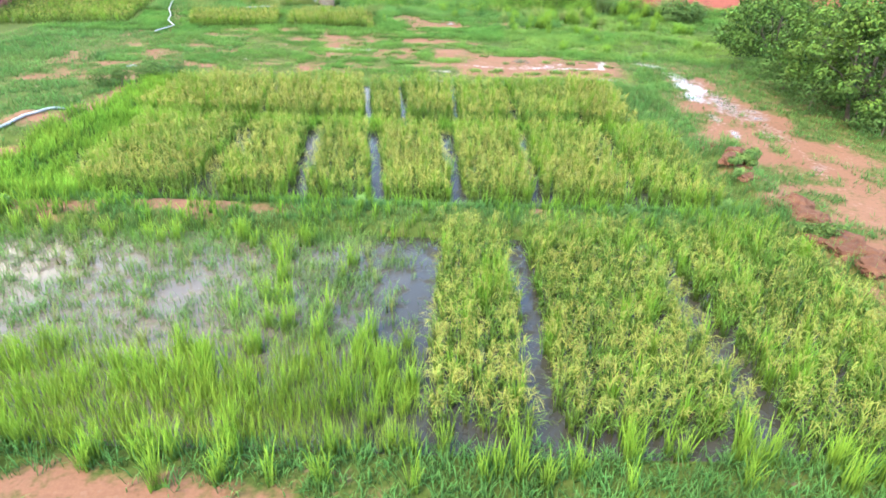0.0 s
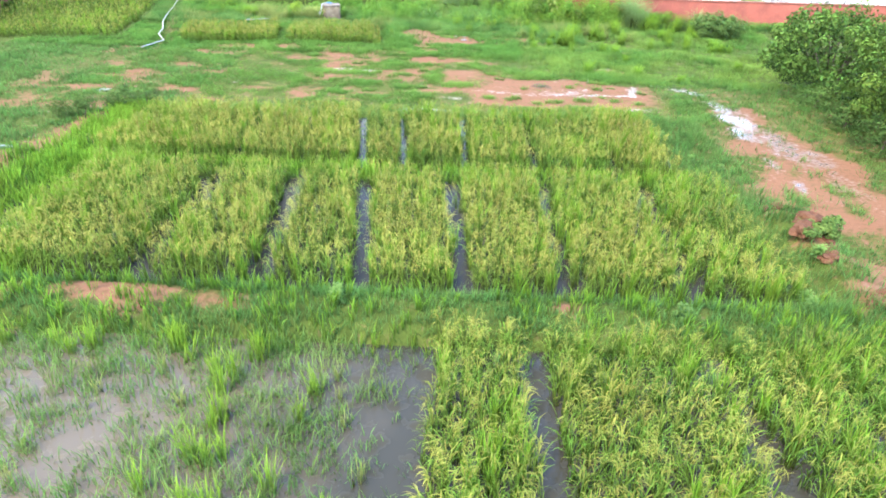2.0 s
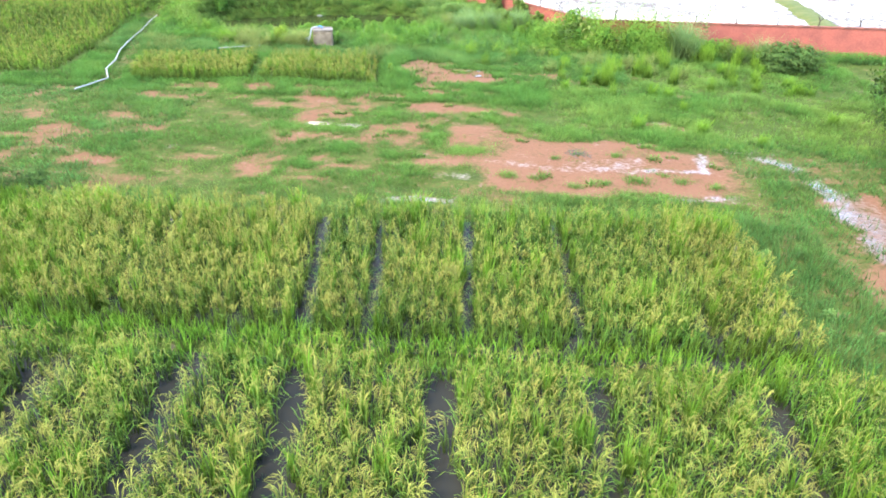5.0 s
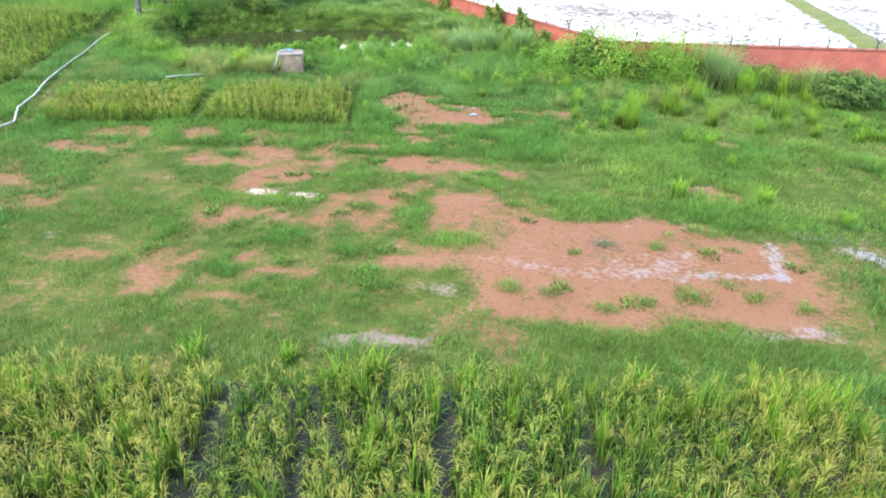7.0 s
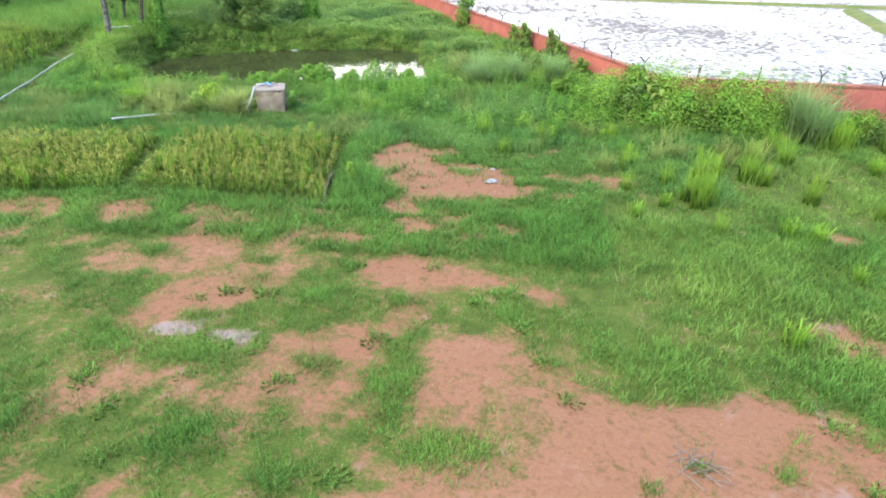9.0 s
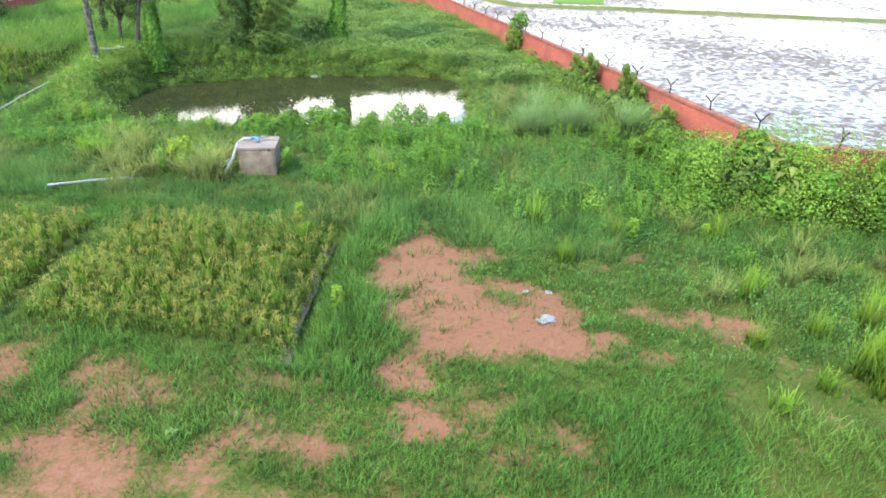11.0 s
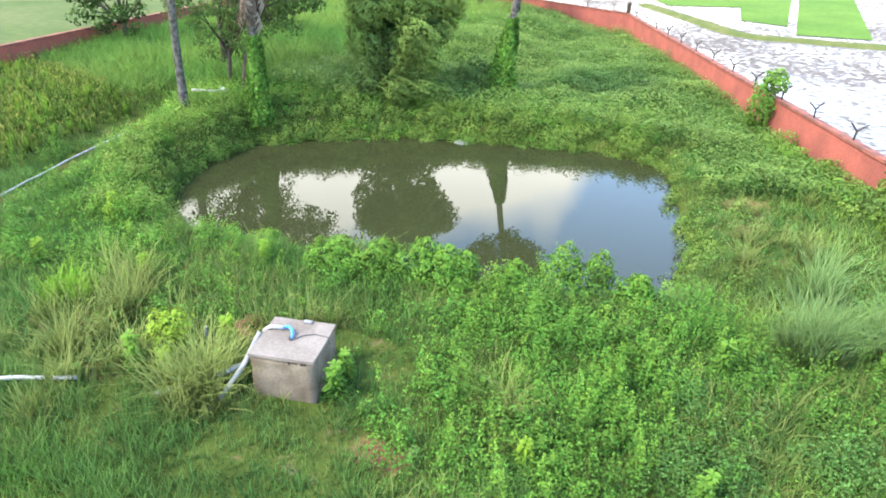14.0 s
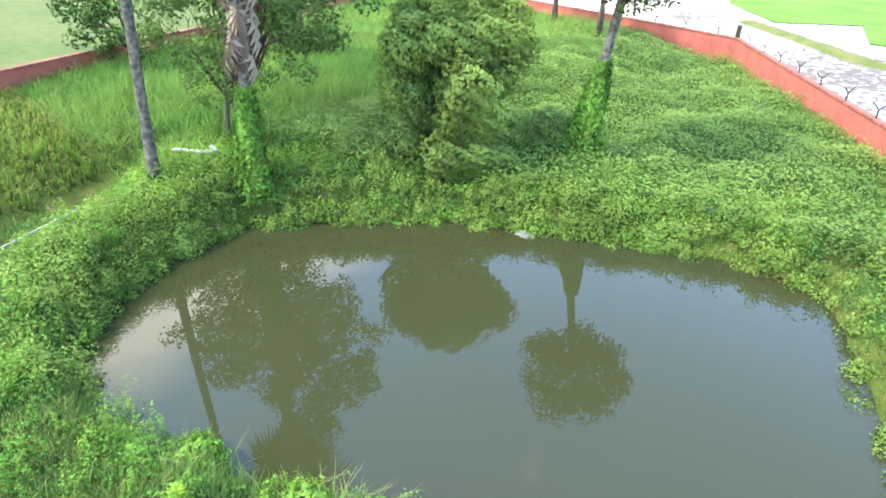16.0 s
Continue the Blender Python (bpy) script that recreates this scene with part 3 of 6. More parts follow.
flat_sheet("pond_water", [(x + 0.25 * (1 if x > -14 else -1), y + 0.25 * (1 if y > 72 else -1)) for x, y in POND], POND_Z, MAT_POND, "still olive-green pond water reflecting trees and clouds", "pond")
for ring, words in (([(-13.6, 7.4), (9.6, 7.4), (9.6, 15.5), (-13.6, 15.5)], "shallow water in a half-empty rice plot, clouded with silt"),
                    ([(-13.6, 17.6), (8.9, 17.6), (8.9, 24.9), (-13.6, 24.9)], "dark shallow water in the furrows between rice beds"),
                    ([(-13.6, 25.3), (8.2, 25.3), (8.2, 32.3), (-13.6, 31.6)], "dark shallow water in the furrows of weedy rice beds")):
    flat_sheet("paddy_water", ring, -0.085, MAT_FURROW_WATER if "dark" in words else MAT_SILT_WATER, words, "water")

ditch = [(-5.68 - 0.167 * k * 0.55, 49.8 + 0.55 * k) for k in range(12)]
flat_sheet("ditch_water", [(x + random.uniform(-0.05, 0.12), y) for x, y in ditch] + [(x - random.uniform(0.1, 0.25), y) for x, y in ditch[::-1]], -0.40, MAT_DITCH, "brown water in a narrow ditch beside the rice", "water")


# ---- boundary walls ----
WALL_TOP, WALL_T = 2.05, 0.24


def wall(name, a, b, label, pillar=False):
    """A straight boundary wall with a coping; the pillar stands at its far end."""
    length, turn = math.hypot(b[0] - a[0], b[1] - a[1]), math.atan2(b[1] - a[1], b[0] - a[0])
    top = empty(name, pose(a[0], a[1], 0, 0, 0, math.degrees(turn)), label, "wall", kind="structure")
    bm = bmesh.new()
    n = max(2, int(length / 1.5))
    for k in range(n):   # bays, each a little uneven
        x0, x1 = length * k / n, length * (k + 1) / n
        dz = random.uniform(-0.015, 0.015)
        box(x0, -WALL_T / 2, -0.6, x1 - 0.004, WALL_T / 2, WALL_TOP - 0.09 + dz, 0, bm)
    part("masonry", bm, MAT_WALL, top)
    bm = bmesh.new()
    for k in range(n):
        x0, x1 = length * k / n, length * (k + 1) / n
        box(x0, -WALL_T / 2 - 0.05, WALL_TOP - 0.11 + random.uniform(-0.01, 0.012), x1 - 0.012, WALL_T / 2 + 0.05, WALL_TOP, 0.012, bm)
    part("coping", bm, MAT_COPING, top, "darker weathered coping")
    if pillar:
        part("pillar", box(length + 0.0, -0.14, -0.4, length + 0.28, 0.14, 2.85, 0.03), MAT_CHIP, top, "stained corner pillar rising above the wall")
    return top


wall("wall_east", (70, 63.3), (CORNER_E[0] + 0.13, CORNER_E[1] + 0.05), "red painted boundary wall along the flooded field")
wall("wall_diagonal", CORNER_E, CORNER_N, "long red painted boundary wall with a weathered coping", True)
wall("wall_north", CORNER_N, CORNER_W, "red painted boundary wall behind the trees")
wall("wall_west", CORNER_W, (-34.5, 46.0), "red painted boundary wall beside a pale meadow")


def fence_post():
    """Y-shaped steel bracket on the coping."""
    top = empty("fence_post", Matrix(), "rusty Y-shaped steel fence bracket on a red wall", "fence post", "brackets on the wall")
    part("upright", tube([(0, 0, 0), (0, 0, 0.36)], 0.036, 5), MAT_POST, top)
    for s in (-1, 1):
        part("arm", tube([(0, 0, 0.34), (s * 0.14, 0, 0.50), (s * 0.30, 0, 0.64)], 0.030, 5), MAT_POST, top)
    return top


first_post, posts = fence_post(), 0
for a, b in ((CORNER_E, CORNER_N), (CORNER_N, CORNER_W), (CORNER_E, (70, 63.3)), ((-43.6, 80.0), CORNER_W)):
    length, turn = math.hypot(b[0] - a[0], b[1] - a[1]), math.degrees(math.atan2(b[1] - a[1], b[0] - a[0]))
    for k in range(int(length / 2.85)):
        u = (1.6 + 2.85 * k) / length
        m = pose(a[0] + u * (b[0] - a[0]), a[1] + u * (b[1] - a[1]), WALL_TOP - 0.01, random.uniform(-6, 6), random.uniform(-4, 4), turn + 90 + random.uniform(-25, 25))
        if posts == 0:
            first_post.matrix_basis = m
        else:
            copy_thing(first_post, m)
        posts += 1

# ---- fields beyond the walls ----
flat_sheet("flooded_field", [(8.6, 62.8), (120, 64), (160, 118), (19.6, 121), (2, 117), (-13, 121), (-14.6, 110)], -0.12, MAT_FLOOD, "flooded field with silvery water and mud streaks", "flooded field")
flat_sheet("flooded_field", [(8, 125), (160, 122), (200, 330), (8, 330)], -0.10, MAT_FLOOD, "far flooded field shining white under the sky", "flooded field")
flat_sheet("flooded_field", [(-55, 128), (-17, 112.5), (-15, 122), (-6, 121), (-8, 129.5), (-20, 136), (-24, 160), (-60, 165)], -0.11, MAT_FLOOD, "flooded plot with pale standing water behind the wall", "flooded field")
flat_sheet("flooded_field", [(-15.0, 110.6), (160, 114), (200, 330), (-62, 330), (-56.5, 128.5), (-16.6, 111.6)], -0.14, MAT_FLOOD, "shallow pale water lying between the paddy fields", "flooded field")
flat_sheet("green_field", [(-16.6, 137.6), (-8.8, 142.0), (-7.7, 129.3), (-3.2, 127.6), (-3.4, 163), (-6.0, 330), (-60, 330), (-24, 152)], -0.085, MAT_FIELD, "bright green young paddy field behind the wall", "paddy field")
flat_sheet("green_field", [(-2.3, 122.0), (4, 123.2), (6.5, 330), (-4.6, 330), (-2.5, 163)], -0.085, MAT_FIELD, "bright green young paddy field with a straight water channel beside it", "paddy field")
flat_sheet("meadow", [(-48, 40), (-56.5, 127), (-90, 240), (-300, 240), (-300, 40)], -0.3, MAT_MEADOW, "pale green meadow outside the red wall", "meadow", 0.25)


def bund(points, width, label):
    bm = bmesh.new()
    n = 8
    rows = []
    for k, (x, y) in enumerate(points):
        a, b = points[max(k - 1, 0)], points[min(k + 1, len(points) - 1)]
        d = Vector((b[0] - a[0], b[1] - a[1], 0)).normalized()
        side = Vector((-d.y, d.x, 0))
        rows.append([bm.verts.new(Vector((x, y, -0.35 + 0.5 * math.sin(math.pi * j / n) ** 0.7)) + side * width * (j / n - 0.5) * random.uniform(0.85, 1.15)) for j in range(n + 1)])
    for a, b in zip(rows, rows[1:]):
        for j in range(n):
            bm.faces.new((a[j], a[j + 1], b[j + 1], b[j]))
    return tagged(part("field_bund", bm, MAT_BUND, None, "", True), label, "bund", "bunds between the fields", "structure")


def line(a, b, n):
    return [(a[0] + (b[0] - a[0]) * k / n + random.uniform(-0.25, 0.25), a[1] + (b[1] - a[1]) * k / n + random.uniform(-0.25, 0.25)) for k in range(n + 1)]


bund(line((-19, 136), (-7, 118.5), 14) + line((-5, 118), (2, 118.4), 6) + line((5, 119), (160, 121.5), 90), 3.2, "grassy earth bund crossing the flooded fields")
bund(line((31.4, 74.8), (41.0, 116), 30), 3.3, "narrow grassy bund between two flooded fields")
bund(line((31.4, 74.8), (70, 73), 24), 2.4, "narrow grassy bund near the wall")


# ---- vegetation builders ----
def blades(P, H, W, az, lean, droop, tone, levels=3):
    """Grass blades: arrays of root, height, width, direction, reach of the tip, droop and tone. Gives corners, triangles, tip and tone."""
    n = len(P)
    ts = {2: np.array([0, 1.0]), 3: np.array([0, 0.55, 1.0]), 4: np.array([0, 0.45, 0.8, 1.0])}[levels]
    ws = {2: np.array([1.0, 0.0]), 3: np.array([0.8, 1.0, 0.0]), 4: np.array([0.7, 1.0, 0.9, 0.0])}[levels]
    twist = np.random.uniform(0.6, 2.5, n)
    sx, sy = np.cos(az + twist), np.sin(az + twist)
    verts, tips = [], []
    for t, w in zip(ts, ws):
        cx = P[:, 0] + np.cos(az) * lean * H * t ** 1.7
        cy = P[:, 1] + np.sin(az) * lean * H * t ** 1.7
        cz = P[:, 2] + H * (t - droop * t ** 3)
        if w:
            for s in (-0.5, 0.5):
                verts.append(np.stack([cx + s * w * W * sx, cy + s * w * W * sy, cz], 1))
                tips.append(np.full(n, t))
        else:
            verts.append(np.stack([cx, cy, cz], 1))
            tips.append(np.full(n, t))
    k = len(verts)
    V = np.stack(verts, 1).reshape(-1, 3)
    T = np.stack(tips, 1).ravel()
    base = np.arange(n)[:, None] * k
    local = []
    for j in range(levels - 2):
        local += [(2 * j, 2 * j + 1, 2 * j + 3), (2 * j, 2 * j + 3, 2 * j + 2)]
    local.append((k - 3, k - 2, k - 1))
    F = (base[:, :, None] + np.array(local)[None]).reshape(-1, 3)
    return V, F, T, np.repeat(tone, k)


def leaves(P, size, tone, up=0.5, tip=None, narrow=0.6, folded=True, out=None):
    """Small leaves at the places P: folded ones of two triangles, or plain pointed ones of one; out is the way that they face."""
    n = len(P)
    az, el = np.random.uniform(0, 2 * np.pi, n), np.random.normal(0, 0.75, n)
    nrm = np.stack([np.random.normal(0, 1 - up, n), np.random.normal(0, 1 - up, n), np.abs(np.random.normal(up, 0.5, n)) + 0.1], 1)
    if out is not None:
        nrm = out + np.random.normal(0, 0.38, (n, 3)) + np.array([0, 0, 0.3])
    nrm /= np.linalg.norm(nrm, axis=1)[:, None]
    d = np.stack([np.cos(az) * np.cos(el), np.sin(az) * np.cos(el), np.sin(el)], 1)
    d -= nrm * (d * nrm).sum(1)[:, None]
    d /= np.linalg.norm(d, axis=1)[:, None] + 1e-9
    s = np.cross(nrm, d)
    size = np.asarray(size)[:, None] if np.ndim(size) else size
    fold = nrm * 0.12 * size
    if not folded:
        V = np.stack([P - d * size * 0.4 - s * size * narrow * 0.45, P - d * size * 0.4 + s * size * narrow * 0.45, P + d * size * 0.6 - fold], 1).reshape(-1, 3)
        T = np.repeat(np.random.uniform(0.2, 1, n) if tip is None else tip, 3)
        return V, np.arange(3 * n).reshape(-1, 3), T, np.repeat(tone, 3)
    V = np.stack([P - d * size * 0.5, P + s * size * narrow * 0.5 + fold, P + d * size * 0.5, P - s * size * narrow * 0.5 + fold], 1).reshape(-1, 3)
    b = np.arange(n)[:, None] * 4
    F = np.concatenate([b + np.array([[0, 1, 2]]), b + np.array([[0, 2, 3]])], 1).reshape(-1, 3)
    T = np.repeat(np.random.uniform(0.2, 1, n) if tip is None else tip, 4)
    return V, F, T, np.repeat(tone, 4)


def veg_mesh(name, chunks):
    """Joins (blade or leaf arrays, material) pairs into one mesh."""
    V, F, S, T, N, off, mats = [], [], [], [], [], 0, []
    for (v, f, t, tone), mat in chunks:
        if mat not in mats:
            mats.append(mat)
        V.append(v), F.append(f + off), T.append(t), N.append(tone)
        S.append(np.full(len(f), mats.index(mat)))
        off += len(v)
    return mesh_arrays(name, np.concatenate(V), np.concatenate(F), mats, np.concatenate(S), {"tip": np.concatenate(T), "tone": np.concatenate(N)})


def uniform(a, b, n):
    return np.random.uniform(a, b, n)


def scatter(x0, x1, y0, y1, per_m2, keep):
    """Random places in a rectangle, kept by the density function (0..1)."""
    n = int((x1 - x0) * (y1 - y0) * per_m2)
    x, y = uniform(x0, x1, n), uniform(y0, y1, n)
    k = np.random.random(n) < keep(x, y)
    return x[k], y[k]


def tufts(x, y, height, count, width, spread=0.06, lean=(0.1, 0.7), tone=None, droop=0.15, levels=3):
    """count blades round each place; height may be an array."""
    n = len(x)
    hs = np.broadcast_to(height, n)
    i = np.repeat(np.arange(n), count)
    px, py = x[i] + np.random.normal(0, spread, len(i)), y[i] + np.random.normal(0, spread, len(i))
    P = np.stack([px, py, ground_z(px, py) - 0.02], 1)
    tone = np.zeros(n) if tone is None else tone
    return blades(P, hs[i] * uniform(0.55, 1.1, len(i)), width * uniform(0.7, 1.3, len(i)), uniform(0, 2 * np.pi, len(i)),
                  uniform(*lean, len(i)), uniform(0, droop * 2, len(i)), np.clip(tone[i] + np.random.normal(0, 0.08, len(i)), 0, 1), levels)


# ---- rice beds ----
def rice_bed(corners, label, group, height=0.85, ripe=0.5, hills=22, leaf_n=11, head_n=4, seed=0, green=0.0, floor=-0.19, wide=1.0, fine=False):
    """One bed of planted rice: near-left, near-right, far-right, far-left corners."""
    c = np.array(corners, float)
    mid = c.mean(0)
    area = 0.5 * abs(sum(c[k][0] * c[(k + 1) % 4][1] - c[(k + 1) % 4][0] * c[k][1] for k in range(4)))
    w = (np.hypot(*(c[1] - c[0])) + np.hypot(*(c[2] - c[3]))) / 2
    d = area / w
    pitch = 1 / math.sqrt(hills)
    nu, nv = max(2, int(w / pitch)), max(2, int(d / pitch))
    u, v = np.meshgrid((np.arange(nu) + 0.5) / nu, (np.arange(nv) + 0.5) / nv)
    u = u.ravel() + np.random.normal(0, 0.22 / nu, nu * nv)
    v = v.ravel() + np.random.normal(0, 0.25 / nv, nu * nv)
    xy = (c[0] * ((1 - u) * (1 - v))[:, None] + c[1] * (u * (1 - v))[:, None] + c[2] * (u * v)[:, None] + c[3] * ((1 - u) * v)[:, None])
    edge = 0.45 * (fbm(xy[:, 0] + 5 * seed, xy[:, 1], 0.9, 49) - 0.5) * (2 * u - 1) ** 3     # uneven flanks
    xy[:, 0] = xy[:, 0] + edge
    keep = np.random.random(len(u)) > 0.03
    xy, v = xy[keep], v[keep]
    n = len(xy)
    patch = fbm(xy[:, 0], xy[:, 1], 1.1, 40 + seed)
    tone = np.clip(ripe + 0.24 + 1.3 * (patch - 0.5) + 0.45 * (0.6 - v), 0, 1)
    fresh = np.random.random(n) < 0.04 + 0.05 * ((np.abs(u[keep] - 0.5) > 0.44)) + 0.12 * (fbm(xy[:, 0], xy[:, 1], 1.6, 47 + seed) > 0.55)
    way = uniform(0, 6.283, n)      # each hill hangs over to one side
    tone = np.clip(tone + np.random.normal(0, 0.14, n), 0, 1)
    hh = height * (0.84 + 0.32 * fbm(xy[:, 0], xy[:, 1], 0.8, 70 + seed)) * uniform(0.84, 1.12, n)
    top = empty("rice_bed", pose(mid[0], mid[1], floor), label, "rice bed", group)

    def at_home(me):
        me.transform(Matrix.Translation((-mid[0], -mid[1], -floor)))
        return me

    i = np.repeat(np.arange(n), leaf_n)
    px, py = xy[i, 0] + np.random.normal(0, 0.045, len(i)), xy[i, 1] + np.random.normal(0, 0.045, len(i))
    base = np.full(n, floor) if floor > -0.2 else ground_z(xy[:, 0], xy[:, 1]) - 0.03
    base = base[i]
    P = np.stack([px, py, base], 1)
    arch = np.random.random(len(i)) < 0.72      # arching leaves and upright ones
    lean = np.where(arch, uniform(0.16, 0.46, len(i)), uniform(0.03, 0.2, len(i)))
    droop = np.where(arch, uniform(0.3, 0.75, len(i)), uniform(0.0, 0.2, len(i)))
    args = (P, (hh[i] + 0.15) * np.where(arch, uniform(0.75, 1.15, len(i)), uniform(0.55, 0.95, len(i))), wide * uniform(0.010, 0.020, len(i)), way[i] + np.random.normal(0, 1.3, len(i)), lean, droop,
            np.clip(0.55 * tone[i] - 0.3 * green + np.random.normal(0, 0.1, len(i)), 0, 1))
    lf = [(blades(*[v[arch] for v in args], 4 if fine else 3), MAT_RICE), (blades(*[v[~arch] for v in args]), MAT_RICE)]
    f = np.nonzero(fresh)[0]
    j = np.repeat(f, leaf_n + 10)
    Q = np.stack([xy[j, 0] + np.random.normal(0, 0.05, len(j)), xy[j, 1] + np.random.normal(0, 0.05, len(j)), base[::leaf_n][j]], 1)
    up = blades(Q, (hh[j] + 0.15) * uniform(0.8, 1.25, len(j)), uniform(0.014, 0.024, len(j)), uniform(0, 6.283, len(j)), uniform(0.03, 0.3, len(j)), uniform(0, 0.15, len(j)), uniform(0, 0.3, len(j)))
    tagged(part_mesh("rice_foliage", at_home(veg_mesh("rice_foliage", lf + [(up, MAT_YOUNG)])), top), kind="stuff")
    if head_n:
        i = np.repeat(np.arange(n), head_n)
        i = i[np.random.random(len(i)) < 0.35 + 0.65 * tone[i]]
        out = way[i] + np.random.normal(0, 0.75, len(i))
        far = uniform(0.01, 0.09, len(i))
        px, py = xy[i, 0] + far * np.cos(out), xy[i, 1] + far * np.sin(out)
        P = np.stack([px, py, base[::leaf_n][i] + uniform(0.66, 0.92, len(i)) * (hh[i] + 0.15)], 1)
        hd = blades(P, hh[i] * uniform(0.24, 0.4, len(i)), wide * uniform(0.008, 0.015, len(i)), out, uniform(0.35, 0.95, len(i)),
                    uniform(0.45, 1.15, len(i)), np.clip(tone[i] + np.random.normal(0, 0.15, len(i)), 0, 1), 4 if fine else 3)
        tagged(part_mesh("rice_grain", at_home(veg_mesh("rice_grain", [(hd, MAT_HEAD)])), top, "drooping yellow-green rice heads"), kind="stuff")
    return top


RIPE, FRESH = "dense bed of ripening yellow-green rice in wet ground", "dense bed of green rice with few heads"
g = "rice beds near the flooded plot"
rice_bed([(-0.25, 7.9), (1.72, 7.9), (1.76, 15.6), (-0.12, 15.6)], "narrow bed of rice with pale ripe heads", g, 0.85, 0.38, 15, 21, 17, 1, fine=True)
rice_bed([(2.14, 7.9), (5.6, 7.9), (5.46, 15.5), (2.18, 15.5)], "wide bed of ripening rice with drooping heads", g, 0.85, 0.3, 15, 21, 17, 2, fine=True)
rice_bed([(6.2, 7.4), (10.7, 7.6), (9.3, 15.9), (5.84, 15.6)], RIPE, g, 0.85, 0.24, 15, 21, 15, 3, 0.1, fine=True)
g = "row of seven rice beds"
for k, (a, b, c, d, ripe, green) in enumerate([(-11.6, -8.05, -8.15, -12.0, 0.45, 0.2), (-7.4, -4.9, -5.55, -7.5, 0.5, 0.0), (-4.25, -2.35, -3.35, -4.85, 0.42, 0.1), (-1.7, 0.15, -0.4, -2.65, 0.5, 0.0),
                                               (0.8, 2.75, 2.65, 0.25, 0.52, 0.0), (3.35, 5.7, 5.98, 3.25, 0.55, 0.0), (6.35, 8.6, 8.6, 6.65, 0.2, 0.3)]):
    rice_bed([(a - 0.12, 17.6), (b + 0.12, 17.6), (c + 0.08, 24.6), (d - 0.08, 24.6)], RIPE if ripe > 0.3 else FRESH, g, 0.85, ripe + 0.1, 16.5, 16, 14, 10 + k, green, fine=True)
g = "row of weedy rice beds"
for k, (a, b, c, d, ripe, green) in enumerate([(-13.0, -8.0, -8.8, -13.0, 0.55, 0.0), (-7.6, -5.6, -6.3, -8.4, 0.5, 0.0), (-5.35, -3.45, -4.4, -6.0, 0.65, 0.0), (-2.95, -2.05, -2.55, -4.0, 0.2, 0.4),
                                               (-1.6, 0.25, 0.0, -2.15, 0.25, 0.4), (0.7, 2.75, 2.6, 0.45, 0.12, 0.45), (3.2, 5.75, 5.7, 3.05, 0.08, 0.45), (6.1, 8.0, 8.0, 6.0, 0.6, 0.0)]):
    rice_bed([(a - 0.08, 25.7), (b + 0.08, 25.7), (c + 0.1, 32.05 + 0.05 * c), (d - 0.1, 32.05 + 0.05 * d)], RIPE if ripe > 0.3 else FRESH, g, 0.82, ripe + 0.15, 17, 19, 16, 30 + k, green, wide=1.15)
g = "small rice plots beside the yard"
rice_bed([(-19.4, 48.5), (-12.9, 49.4), (-13.9, 54.4), (-20.6, 53.0)], "small plot of yellowing ripe rice in grass", g, 0.66, 0.8, 12, 22, 17, 50, 0, -0.22, 1.15)
rice_bed([(-12.3, 49.6), (-5.65, 50.0), (-6.65, 56.0), (-13.0, 55.0)], "small plot of yellowing ripe rice beside a wet ditch", g, 0.66, 0.62, 11, 24, 19, 51, 0, -0.22, 1.0, True)
FAR_PLOT = [(-38.0, 46.0), (-24.4, 49.6), (-29.6, 71.3), (-43.5, 74.5)]
rice_bed(FAR_PLOT, "large plot of yellow-green rice beyond a dirt path", g, 0.6, 0.45, 9, 9, 6, 52, 0, -0.22, 1.9)


# ---- loose rice clumps in the flooded plot ----
def stool(radius):
    """A small disc of root-stock on which the blades of one clump stand."""
    pts, tri = [(0.0, 0.0, 0.0)], []
    for ring, n in ((0.5, 6), (1.0, 12)):
        pts += [(radius * ring * math.cos(6.28318 * k / n), radius * ring * math.sin(6.28318 * k / n), 0.0) for k in range(n)]
    for k in range(6):
        tri.append((0, 1 + k, 1 + (k + 1) % 6))
        o = 7 + 2 * k
        tri += [(1 + k, o, o + 1), (1 + k, o + 1, 1 + (k + 1) % 6), (o + 1, 7 + (2 * k + 2) % 12, 1 + (k + 1) % 6)]
    return np.array(pts), np.array(tri)


def clump_mesh(name, height, count, mat, spread=0.05, lean=(0.05, 0.45), width=0.022, tone=0.1):
    """One clump: blades rooted on a common stool."""
    P = np.stack([np.random.normal(0, spread, count), np.random.normal(0, spread, count), np.zeros(count)], 1)
    V, F, T, N = blades(P, height * uniform(0.6, 1.08, count), width * uniform(0.7, 1.3, count), uniform(0, 6.283, count), uniform(*lean, count), uniform(0, 0.35, count),
                        np.clip(np.random.normal(tone, 0.18, count), 0, 1), 4)
    SV, SF = stool(spread * 1.6)
    F = F + len(SV)
    for k in range(count):
        nearest = np.argsort(((SV[:, :2] - P[k, :2]) ** 2).sum(1))[:1]
        F[F == len(SV) + 7 * k] = nearest[0]
    got = (np.concatenate([SV, V]), np.concatenate([SF, F]), np.concatenate([np.zeros(len(SV)), T]), np.concatenate([np.full(len(SV), tone), N]))
    return veg_mesh(name, [(got, mat)])


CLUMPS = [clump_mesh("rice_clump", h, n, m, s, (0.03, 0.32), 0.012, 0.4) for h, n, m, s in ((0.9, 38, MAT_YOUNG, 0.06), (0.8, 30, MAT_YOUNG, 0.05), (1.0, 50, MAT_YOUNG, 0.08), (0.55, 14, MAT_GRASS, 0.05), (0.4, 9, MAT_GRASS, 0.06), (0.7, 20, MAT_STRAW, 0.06))]


